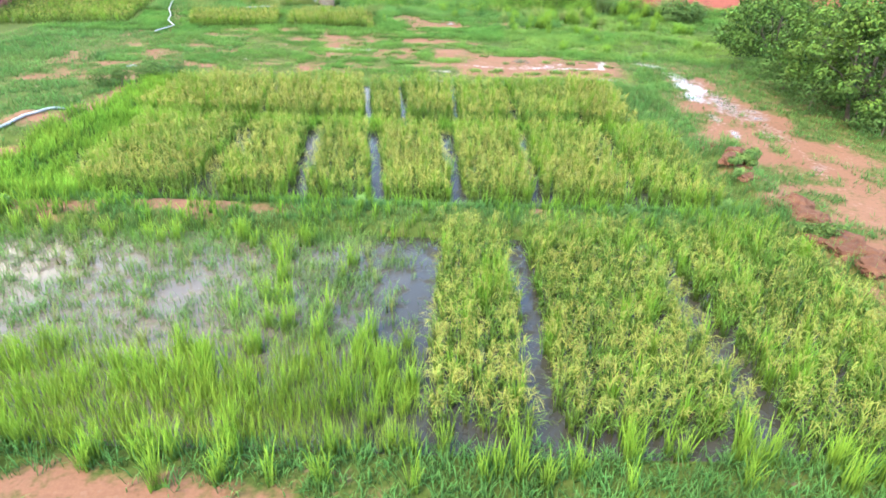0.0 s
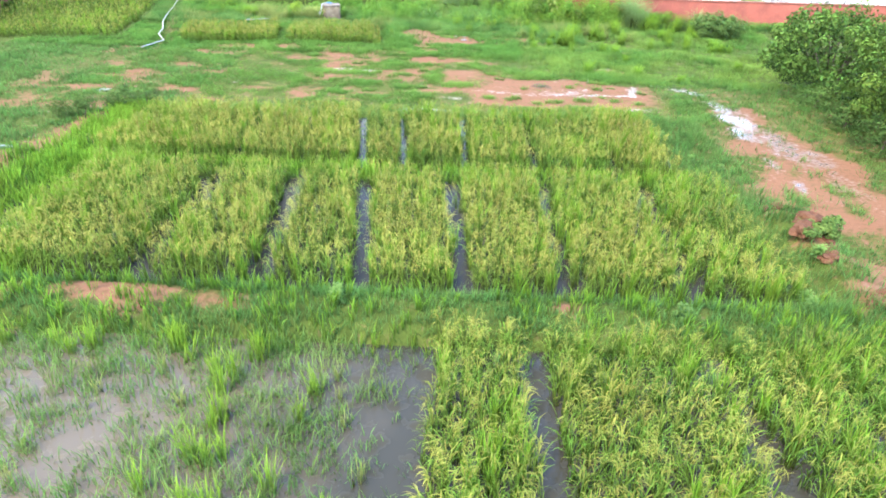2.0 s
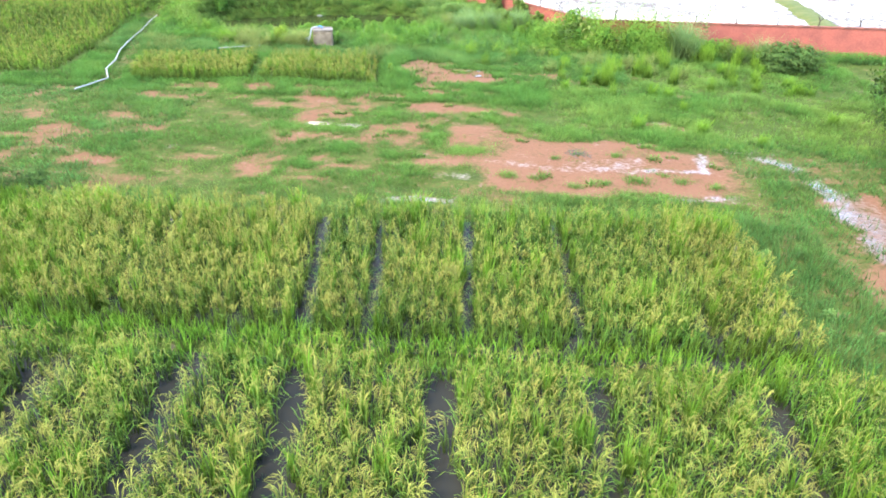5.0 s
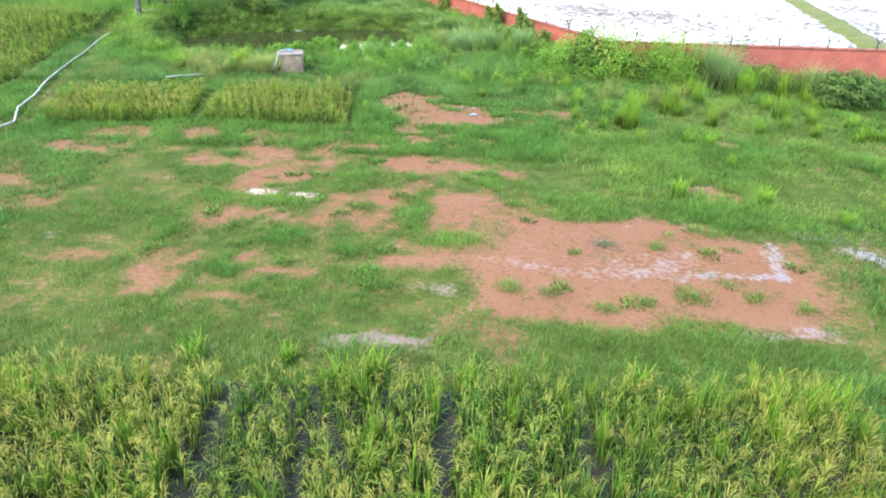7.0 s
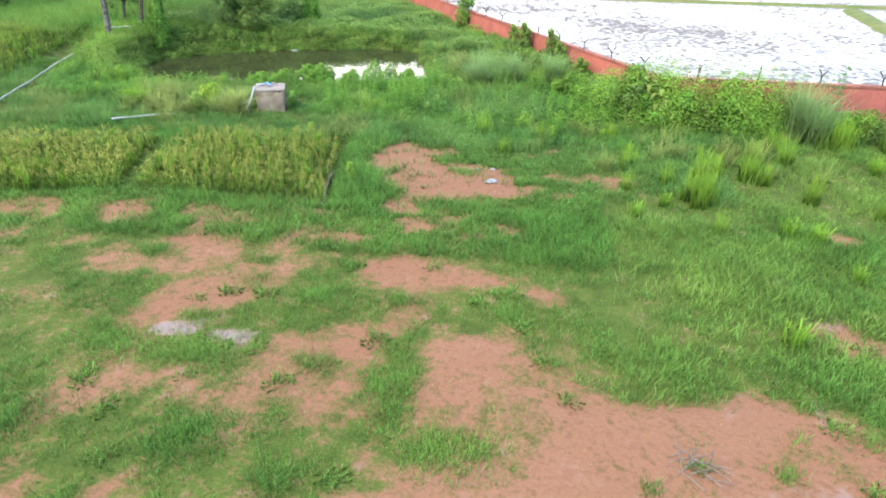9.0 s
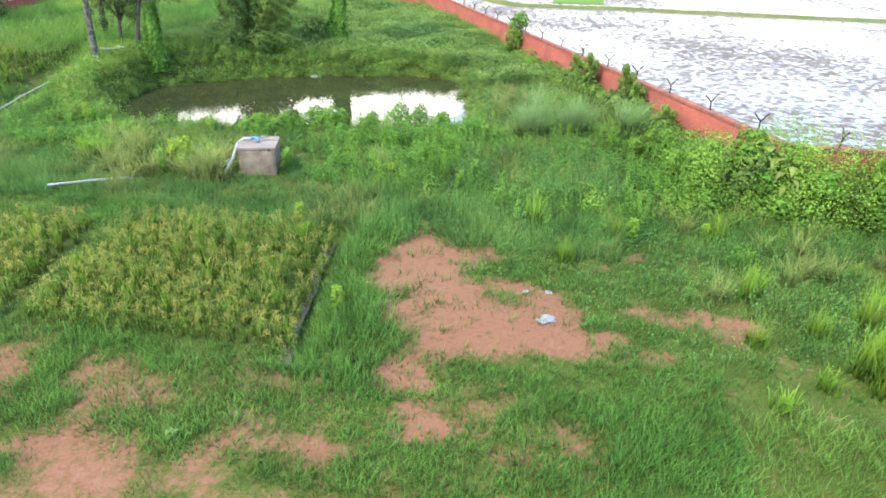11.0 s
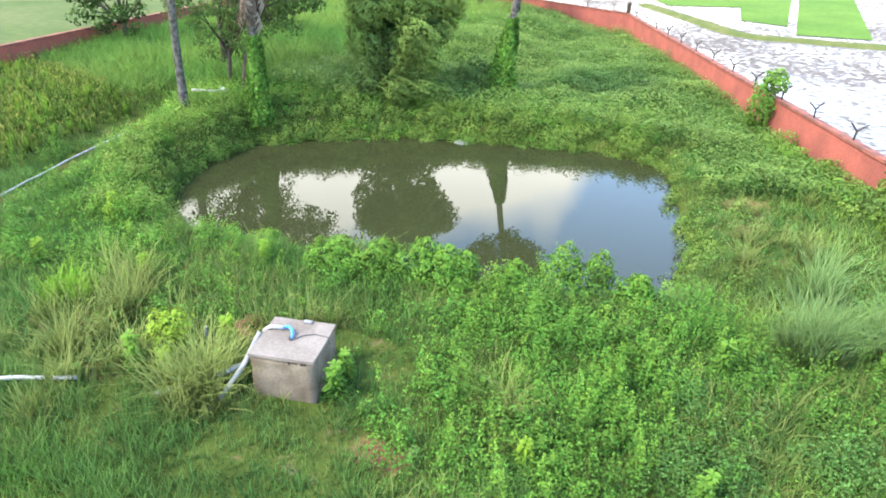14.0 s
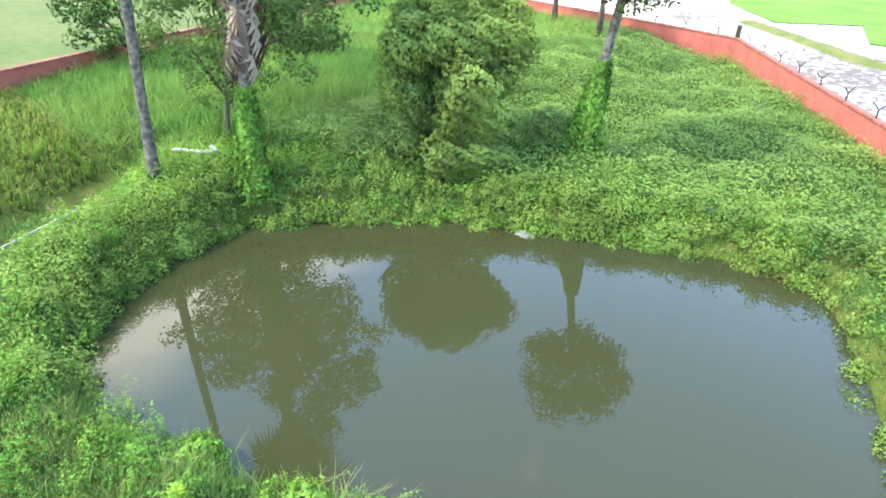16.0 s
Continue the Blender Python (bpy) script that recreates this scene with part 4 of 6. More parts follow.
def plant_clumps():
    spots = []
    for k in range(150):
        x, y = random.uniform(-12.5, -0.5), random.uniform(8.0, 15.2)
        wet = 1.0 if (x < -4.6 and 10.3 < y < 14.6) or (x > -2.2 and 11 < y < 14.8) else 0.0
        spots.append((x, y, random.choice((3, 4, 4, 5)) if wet else random.choice((0, 0, 1, 1, 2))))
    spots += [(random.uniform(-12.5, 9.3), random.uniform(6.7, 7.8), random.choice((0, 1, 2))) for _ in range(70)]
    spots += [(random.uniform(-2.2, -0.5), random.uniform(8.2, 10.6), random.choice((0, 1, 2))) for _ in range(12)]
    for x, y, kind in spots:
        z = float(ground_z(np.array([x]), np.array([y]))[0])
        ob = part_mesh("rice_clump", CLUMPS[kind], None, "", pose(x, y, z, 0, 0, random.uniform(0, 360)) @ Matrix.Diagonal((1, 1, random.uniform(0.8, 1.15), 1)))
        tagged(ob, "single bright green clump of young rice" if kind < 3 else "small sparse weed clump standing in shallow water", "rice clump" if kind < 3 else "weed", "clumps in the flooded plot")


plant_clumps()


def stuff(name, chunks, label, category):
    return tagged(part_mesh(name, veg_mesh(name, chunks)), label, category, kind="stuff")


def tone_at(x, y, size, seed, bias=0.45, gain=0.9):
    return np.clip(gain * (fbm(x, y, size, seed) - bias), 0, 1)


# weeds and self-sown rice in the flooded plot
def plot_density(x, y):
    k = np.maximum(0.95 * (1 - step(9.3, 10.4, y + 0.8 * (fbm(x, y, 1.5, 90) - 0.5))) * (0.75 + 0.25 * step(-9, -6, x)), 1 - step(0.7, 1.25, np.hypot((x + 3.4) / 2.0, (y - 12.2) / 2.0)))
    k = np.maximum(k, 0.9 * step(13.3, 14.3, y + fbm(x, y, 1.5, 92) - 0.5) * (1 - step(-2.2, -1.3, x)))
    k = np.maximum(k, 0.8 * (1 - step(0.6, 1.2, np.hypot((x + 5.0) / 1.6, (y - 13.8) / 0.8))))
    return np.maximum(k, 0.2 + 0.5 * (fbm(x, y, 1.0, 94) > 0.46)) * (1 - 0.75 * inside(x, y, -1.5, -0.1, 10.8, 13.6, 0.3))


x, y = scatter(-13.2, -0.4, 7.5, 15.5, 32, plot_density)
near = y < 10.3
stuff("paddy_weeds", [(tufts(x[near], y[near], 0.55 + 0.4 * fbm(x[near], y[near], 0.6, 98), 17, 0.011, 0.13, (0.03, 0.35), np.clip(fbm(x[near], y[near], 1.5, 95) + 0.1, 0, 1)), MAT_YOUNG),
                      (tufts(x[~near], y[~near], 0.22 + 0.5 * fbm(x[~near], y[~near], 0.7, 96), 12, 0.014, 0.1, (0.1, 0.7), tone_at(x[~near], y[~near], 1.2, 97, 0.1, 1.2)), MAT_GRASS)], "weeds and self-sown rice in a flooded plot", "weeds")

# ---- bunds and verges ----
x, y = scatter(-14, 10, 14.9, 17.8, 85, lambda a, b: (1 - soil_amount(a, b)) * (0.35 + 0.6 * step(0.4, 0.6, fbm(a, b, 0.9, 81))))
x2, y2 = scatter(-13.5, 8.2, 24.4, 25.9, 34, lambda a, b: 0.8 + 0 * a)
x3, y3 = scatter(-16, 9.5, 31.4, 35.2, 42, lambda a, b: 0.9 * (1 - step(33.6, 35.2, b + 1.2 * (fbm(a, b, 2.0, 121) - 0.5))) * (1 - 0.8 * step(0.3, 0.7, wet_amount(a, b))))
x4, y4 = scatter(8.1, 10.6, 7.0, 33.0, 40, lambda a, b: (1 - soil_amount(a, b)) * step(7.9, 8.7, a))
x5, y5 = scatter(-15.4, -10.8, 15.5, 32.5, 32, lambda a, b: (1 - step(-11.2, -10.6, a)) * (1 - soil_amount(a, b)))
x6, y6 = scatter(-13.5, 10, 6.0, 7.8, 50, lambda a, b: (1 - soil_amount(a, b)))
x7, y7 = scatter(-13, 9.5, 14.8, 17.7, 7, lambda a, b: 0.8 + 0 * a)
stuff("verge_grass", [(tufts(x, y, 0.15 + 0.3 * fbm(x, y, 0.8, 82), 7, 0.02, 0.08, (0.15, 1.0), tone_at(x, y, 1.2, 83, 0.4), 0.15, 2), MAT_GRASS), (tufts(x2, y2, 0.6, 8, 0.02, 0.07, (0.1, 0.6), tone_at(x2, y2, 1.5, 84)), MAT_YOUNG),
                      (tufts(x3, y3, (0.15 + 0.4 * fbm(x3, y3, 1.3, 85)) * (1 - 0.5 * step(32.2, 34.0, y3)), 8, 0.016, 0.09, (0.15, 0.9), tone_at(x3, y3, 1.1, 7, 0.32, 1.8), 0.15, 2), MAT_GRASS), (tufts(x4, y4, 0.2 + 0.55 * fbm(x4, y4, 1.5, 86), 8, 0.02, 0.09, (0.1, 0.8), tone_at(x4, y4, 1.5, 87), 0.15, 2), MAT_GRASS),
                      (tufts(x5, y5, 0.4 + 0.55 * fbm(x5, y5, 1.6, 88), 9, 0.022, 0.08, (0.1, 0.6), tone_at(x5, y5, 2.0, 89, 0.35)), MAT_YOUNG), (tufts(x6, y6, 0.35, 7, 0.018, 0.07, (0.15, 0.9)), MAT_GRASS),
                      (tufts(x7, y7, 0.55, 10, 0.02, 0.06, (0.05, 0.5), tone_at(x7, y7, 1.0, 80)), MAT_YOUNG)],
      "rank green grass on the earth bunds round the rice beds", "grass")


# ---- yard turf ----
def turf_keep(a, b):
    k = (1 - step(0.0, 0.95, soil_amount(a, b) + 0.5 * (fbm(a, b, 0.5, 32) - 0.5))) ** 0.8
    return np.maximum(k, 0.05) * (0.4 + 0.6 * step(0.35, 0.6, fbm(a, b, 2.0, 33))) * (1 - step(-0.3, 0.1, -outline_distance(a, b, POND)))


def lumps(a, b):
    return step(0.34, 0.48, 0.75 * fbm(a, b, 1.9, 35) + 0.25 * fbm(a, b, 0.6, 39))


def yard_keep(a, b):
    out = 1 - inside(a, b, -22, 9, 34.4, 47.5, 0.8)
    return turf_keep(a, b) * np.maximum(out, 0.1 + 0.9 * lumps(a, b))


ISLETS = [(-0.1, 39.0, 0.75), (-1.5, 40.7, 0.6), (-1.4, 39.8, 0.4), (-3.3, 41.2, 0.42), (6.0, 39.2, 0.2), (6.3, 36.4, 0.42), (7.9, 36.5, 0.25), (9.1, 36.1, 0.25), (4.5, 39.2, 0.12), (1.6, 36.4, 0.3), (3.5, 38.6, 0.1), (-4.1, 44.0, 0.5), (-8.2, 41.4, 0.7),
          (-8.7, 38.8, 0.8), (-5.1, 38.6, 0.8), (-2.9, 37.9, 0.6), (-1.9, 47.4, 0.4), (-9.4, 45.8, 0.4), (-1.9, 44.0, 0.5), (0.9, 43.8, 0.5), (1.9, 42.0, 0.25), (5.0, 36.0, 0.2), (8.0, 40.3, 0.35), (-6.2, 41.2, 0.4), (-6.2, 36.4, 0.5), (3.9, 35.6, 0.2), (2.6, 36.2, 0.2), (-1.0, 53.4, 0.4), (-0.6, 55.0, 0.45)]
x, y = scatter(-20, 12, 32.5, 50, 74, yard_keep)
loose = len(x)
for px, py, r in ISLETS:     # round cushions of grass on the bare soil
    m = int(420 * r * r + 12)
    x, y = np.concatenate([x, np.random.normal(px, r * 0.6, m)]), np.concatenate([y, np.random.normal(py, r * 0.5, m)])
x2, y2 = scatter(2, 24, 40, 60.5, 34, lambda a, b: turf_keep(a, b) * step(2, 8, a + 2 * fbm(a, b, 3, 31)))
x3, y3 = scatter(10.4, 22, 10, 42, 24, turf_keep)
x4, y4 = scatter(-30, -13.6, 16, 47.5, 20, turf_keep)
lush = np.maximum(lumps(x, y) * (1 - soil_amount(x, y)), 0.75 * (np.arange(len(x)) >= loose))
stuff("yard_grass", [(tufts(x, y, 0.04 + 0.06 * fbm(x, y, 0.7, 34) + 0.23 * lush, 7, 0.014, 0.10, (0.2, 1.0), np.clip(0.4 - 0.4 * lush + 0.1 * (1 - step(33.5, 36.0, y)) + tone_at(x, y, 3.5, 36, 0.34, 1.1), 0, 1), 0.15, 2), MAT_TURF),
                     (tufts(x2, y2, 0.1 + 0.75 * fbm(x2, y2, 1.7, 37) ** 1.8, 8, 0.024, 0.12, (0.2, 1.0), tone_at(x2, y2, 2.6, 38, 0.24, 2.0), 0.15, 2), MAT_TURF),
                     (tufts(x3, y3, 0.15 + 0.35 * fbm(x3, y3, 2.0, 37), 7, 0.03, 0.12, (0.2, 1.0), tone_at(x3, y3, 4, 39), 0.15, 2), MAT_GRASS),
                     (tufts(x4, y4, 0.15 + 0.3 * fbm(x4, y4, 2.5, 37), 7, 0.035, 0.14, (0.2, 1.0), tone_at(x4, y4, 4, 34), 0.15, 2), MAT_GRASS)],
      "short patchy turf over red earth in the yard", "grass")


# grass round the far plots, the chamber and along the path
def meadow_keep(a, b):
    dry = (1 - 0.95 * inside(a, b, -20.2, -6.4, 49.8, 54.4, 0.4)) * (outline_distance(a, b, FAR_PLOT) > 0.3) * (1 - inside(a, b, -12.1, -10.4, 59.6, 61.3, 0.0))
    dry = np.maximum(dry, 1.0 * (np.abs(a + 12.6 + 0.17 * (b - 49.5)) < 0.35))
    dry = dry * (np.abs(a + 5.65 + (b - 49.8) * 0.167) > 0.22 * (b < 56.4) * (b > 49.6))
    return turf_keep(a, b) * dry * np.where(hose_gap(a, b) > 0.45, 1.0, 0.35)


x, y = scatter(-30, 4, 46.5, 57, 62, meadow_keep)
x2, y2 = scatter(-29, 2, 56, 68, 62, meadow_keep)
rough = 0.2 + 0.75 * fbm(x2, y2, 2.2, 43) ** 1.5
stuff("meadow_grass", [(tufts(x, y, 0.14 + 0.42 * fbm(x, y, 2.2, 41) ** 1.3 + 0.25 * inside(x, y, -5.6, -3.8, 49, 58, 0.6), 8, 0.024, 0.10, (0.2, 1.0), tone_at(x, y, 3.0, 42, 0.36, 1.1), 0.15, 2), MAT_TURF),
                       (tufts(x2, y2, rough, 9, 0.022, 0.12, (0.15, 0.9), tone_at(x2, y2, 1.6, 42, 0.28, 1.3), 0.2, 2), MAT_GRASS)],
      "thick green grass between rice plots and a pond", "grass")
pale = fbm(x2, y2, 2.4, 46) > 0.58
k = np.nonzero(pale)[0][::3]
stuff("dry_grass", [(tufts(x2[k], y2[k], rough[k] * 1.5, 6, 0.014, 0.10, (0.2, 0.9), uniform(0.0, 0.6, len(k)), 0.25, 3), MAT_STRAW)], "thin pale dry grass standing over the green", "grass")


# ---- far side of the pond and beyond ----
def far_keep(a, b):
    return (outline_distance(a, b, POND) > 0.3) * (beyond(a, b) < -0.3) * (outline_distance(a, b, FAR_PLOT) > 0.4) * (hose_gap(a, b) > 0.6)


x, y = scatter(-54, 5, 66, 122, 12, lambda a, b: far_keep(a, b) * (0.5 + 0.5 * (b < 92)) * (1 - 0.55 * step(-30, -24, a)) * (outline_distance(a, b, POND) > 2.4))
tall = 0.25 + 0.5 * fbm(x, y, 4.0, 44) + 0.75 * inside(x, y, -52, -25, 76, 112, 5) * (0.4 + fbm(x, y, 5.0, 48))
stuff("tall_grass", [(tufts(x, y, tall, 10, 0.05, 0.22, (0.3, 1.3), tone_at(x, y, 4.5, 45, 0.34, 3.0), 0.3, 2), MAT_TURF)], "tall lush grass behind the pond", "grass")


def mound(x0, x1, y0, y1, per_m2, height, keep, size, seed, patch=1.8, shoots=0.0, mat=None, grassy=0.0, up=0.55):
    """Creeper and shrub cover: leaves over a lumpy surface, with upright shoots and grass between; gives chunks for a mesh."""
    def rise(x, y):
        return height(x, y) * (0.12 + 1.35 * fbm(x, y, patch, seed) ** 1.4 + 0.3 * fbm(x, y, 0.5, seed + 3))

    x, y = scatter(x0, x1, y0, y1, per_m2, keep)
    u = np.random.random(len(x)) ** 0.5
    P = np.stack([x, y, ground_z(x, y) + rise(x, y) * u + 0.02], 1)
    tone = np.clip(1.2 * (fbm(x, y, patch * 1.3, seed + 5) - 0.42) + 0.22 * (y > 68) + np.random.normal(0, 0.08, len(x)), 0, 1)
    # leaves deep in the cover are coloured darker by u, as painted shade
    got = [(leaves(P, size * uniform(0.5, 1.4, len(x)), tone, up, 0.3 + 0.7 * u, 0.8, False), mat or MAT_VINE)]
    if shoots:
        sx, sy = scatter(x0, x1, y0, y1, shoots, keep)
        h = rise(sx, sy)
        n = 18
        i = np.repeat(np.arange(len(sx)), n)
        rise_to = uniform(0.4, 1.0, len(i))
        L = (h[i] + 0.12 + 0.55 * fbm(sx, sy, 0.5, seed + 9)[i]) * rise_to
        r = 0.13 * (1.25 - rise_to)
        a = uniform(0, 6.283, len(i))
        P = np.stack([sx[i] + r * np.cos(a), sy[i] + r * np.sin(a), ground_z(sx, sy)[i] + L], 1)
        got.append((leaves(P, size * 1.0, np.clip(0.3 + 0.6 * (rise_to - 0.4) + np.random.normal(0, 0.05, len(i)), 0, 1), 0.4, rise_to), mat or MAT_VINE))
    if grassy:
        sx, sy = scatter(x0, x1, y0, y1, grassy, keep)
        got.append((tufts(sx, sy, rise(sx, sy) + 0.25, 8, 0.022, 0.1, (0.1, 0.7), tone_at(sx, sy, 1.5, seed + 11), 0.2, 2), MAT_GRASS))
    return got


def shrubs(x, y, h, r, count, size, tone, mat, seed=0):
    """Leafy plants standing side by side, each with its own height, girth and colour."""
    i = np.repeat(np.arange(len(x)), count)
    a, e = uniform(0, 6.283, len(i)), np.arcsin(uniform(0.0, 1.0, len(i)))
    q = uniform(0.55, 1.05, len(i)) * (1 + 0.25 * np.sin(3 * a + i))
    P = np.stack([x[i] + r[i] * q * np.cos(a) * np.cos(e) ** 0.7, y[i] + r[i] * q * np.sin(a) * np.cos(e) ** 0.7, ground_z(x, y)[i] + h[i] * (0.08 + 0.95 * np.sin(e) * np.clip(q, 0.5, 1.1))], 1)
    # low and inner leaves get the dark root colour, as painted shade
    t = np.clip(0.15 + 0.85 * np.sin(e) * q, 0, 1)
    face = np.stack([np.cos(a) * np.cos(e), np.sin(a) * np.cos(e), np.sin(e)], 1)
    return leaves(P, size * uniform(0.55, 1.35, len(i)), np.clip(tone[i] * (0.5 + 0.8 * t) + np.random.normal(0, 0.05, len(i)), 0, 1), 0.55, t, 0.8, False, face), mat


def spires(x, y, h, count, size, tone, mat):
    """Upright leafy stems: whorls of leaves getting smaller to the tip."""
    i = np.repeat(np.arange(len(x)), count)
    up = uniform(0.25, 1.0, len(i))
    a, r = uniform(0, 6.283, len(i)), 0.17 * (1.2 - up) * uniform(0.5, 1.1, len(i))
    bend = 0.12 * np.sin(7 * x + 3 * y)[i]
    P = np.stack([x[i] + r * np.cos(a) + bend * up ** 2, y[i] + r * np.sin(a) + bend * up ** 2, ground_z(x, y)[i] + h[i] * up], 1)
    return leaves(P, size * (1.35 - 0.7 * up), np.clip(tone[i] + 0.5 * (up - 0.5), 0, 1), 0.45, up), mat


def leafy(a, b):
    return np.maximum(0.3 + 0.7 * step(0.38, 0.54, fbm(a, b, 2.4, 161)), step(67.5, 69.5, b))


def bank_keep(a, b):
    d = outline_distance(a, b, POND)
    wide = 2.2 + 3.0 * (fbm(a, b, 2.6, 61) - 0.5) + 1.5 * inside(a, b, -29, -14, 60, 68, 2)
    return (hose_gap(a, b) > 0.7) * (d > -0.15) * (1 - 0.92 * step(wide, wide + 2.4, d)) * (1 - 0.93 * (a > -7.8) * (b > 68))


bx, by = scatter(-30, -3, 59.5, 70, 2.1, lambda a, b: leafy(a, b) * bank_keep(a, b) * (b < 66.5 + 2 * (a < -20)))
gx, gy = scatter(-30, -3, 59.5, 84, 46, lambda a, b: bank_keep(a, b) * (1.12 - leafy(a, b)))
kx, ky = scatter(-30, -3, 59.5, 70, 2.0, lambda a, b: (0.3 + 0.7 * leafy(a, b)) * bank_keep(a, b) * (b < 66.5 + 2 * (a < -20)))
fx, fy = scatter(-27, -6, 70, 84, 1.0, bank_keep)
hx, hy = scatter(-27, -3, 64, 83, 8.0, lambda a, b: (outline_distance(a, b, POND) > -0.12) * (outline_distance(a, b, POND) < 0.75) * np.where(a > -7.0, 0.3, 1.0) * ((b > 66.5) | (a < -20)))
ex, ey = scatter(-27, -3, 64, 83, 2.6, lambda a, b: (outline_distance(a, b, POND) > 0.05) * (outline_distance(a, b, POND) < 2.1) * np.where(a > -7.8, 0.12, 1.0) * ((b > 66.5) | (a < -20)))
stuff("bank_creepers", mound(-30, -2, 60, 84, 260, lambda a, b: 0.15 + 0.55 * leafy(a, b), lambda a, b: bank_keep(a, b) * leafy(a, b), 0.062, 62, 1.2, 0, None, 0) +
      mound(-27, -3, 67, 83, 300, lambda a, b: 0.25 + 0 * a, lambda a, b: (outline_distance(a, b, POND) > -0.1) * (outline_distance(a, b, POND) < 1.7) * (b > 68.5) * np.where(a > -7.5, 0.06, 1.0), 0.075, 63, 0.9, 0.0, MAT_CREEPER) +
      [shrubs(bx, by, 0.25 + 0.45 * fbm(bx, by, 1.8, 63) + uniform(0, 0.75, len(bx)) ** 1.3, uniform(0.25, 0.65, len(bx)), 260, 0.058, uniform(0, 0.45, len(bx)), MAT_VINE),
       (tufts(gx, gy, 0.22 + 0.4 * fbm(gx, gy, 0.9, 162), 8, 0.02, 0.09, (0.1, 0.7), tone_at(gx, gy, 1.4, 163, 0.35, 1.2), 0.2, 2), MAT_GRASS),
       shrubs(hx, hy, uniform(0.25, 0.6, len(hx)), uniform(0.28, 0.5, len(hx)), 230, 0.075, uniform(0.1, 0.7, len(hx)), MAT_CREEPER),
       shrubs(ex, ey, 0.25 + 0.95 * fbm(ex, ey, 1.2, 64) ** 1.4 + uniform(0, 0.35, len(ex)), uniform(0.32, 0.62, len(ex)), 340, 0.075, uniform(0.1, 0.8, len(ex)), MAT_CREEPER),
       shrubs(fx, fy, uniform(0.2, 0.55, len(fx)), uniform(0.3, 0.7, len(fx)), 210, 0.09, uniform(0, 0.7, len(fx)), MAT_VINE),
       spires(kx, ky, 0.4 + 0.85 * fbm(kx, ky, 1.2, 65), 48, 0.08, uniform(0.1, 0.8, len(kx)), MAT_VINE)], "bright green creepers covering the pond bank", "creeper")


x, y = scatter(-7.5, 6, 66, 88, 46, lambda a, b: far_keep(a, b) * (1 - soil_amount(a, b)) * (0.35 + 0.65 * step(0.35, 0.5, fbm(a, b, 1.7, 164))))
stuff("rough_grass", [(tufts(x, y, 0.2 + 0.5 * fbm(x, y, 1.4, 165), 7, 0.024, 0.11, (0.2, 1.0), tone_at(x, y, 1.8, 169, 0.32, 1.4), 0.2, 2), MAT_GRASS),
                      (tufts(x[::5], y[::5], 0.35 + 0.5 * fbm(x[::5], y[::5], 1.4, 165), 6, 0.016, 0.12, (0.2, 1.0), uniform(0.2, 0.9, len(x[::5])), 0.25, 2), MAT_STRAW)], "rough grass with bare red soil beside the pond", "grass")


def bush_keep(a, b):
    k = 1 - step(0.8, 1.2, np.hypot((a - 4.0) / 13.5, (b - 62.0) / 5.0) + 0.8 * (fbm(a, b, 2.0, 64) - 0.5))
    return k * (beyond(a, b) < -0.2) * (outline_distance(a, b, POND) > 0)


def leaf_zone(a, b):
    return step(-0.25, 0.35, np.clip((b - 59.2 - 0.12 * np.clip(a + 4, 0, 6)) / 1.4, -1, 1) + 1.5 * (fbm(a, b, 2.2, 166) - 0.5))


gx, gy = scatter(-9, 17, 56, 68, 52, lambda a, b: bush_keep(a, b) * (1.08 - leaf_zone(a, b)))
bx, by = scatter(-9, 17, 56, 68, 2.3, lambda a, b: bush_keep(a, b) * (0.06 + 0.94 * leaf_zone(a, b)))
kx, ky = scatter(-9, 17, 56, 68, 6.5, lambda a, b: bush_keep(a, b) * (0.25 + 0.75 * step(0.36, 0.56, fbm(a, b, 1.6, 77))) * (0.1 + 0.9 * leaf_zone(a, b)) * (1 - 0.75 * inside(a, b, -3.5, 2.0, 60.0, 63.0, 0.8)))
mass = 1 + 0.8 * inside(bx, by, 4.5, 15.5, 60.6, 64, 1.0)
fine = inside(bx, by, -3.5, 3.0, 60.0, 63.6, 0.8) * 0.9 > np.random.random(len(bx))
hh = (0.35 + 0.6 * fbm(bx, by, 1.7, 79) + uniform(0, 0.95, len(bx)) ** 1.3) * mass * np.where(fine, 0.75, 0.62)
rr = (0.25 + 0.45 * np.minimum(hh, 1.6)) * uniform(0.8, 1.2, len(bx))
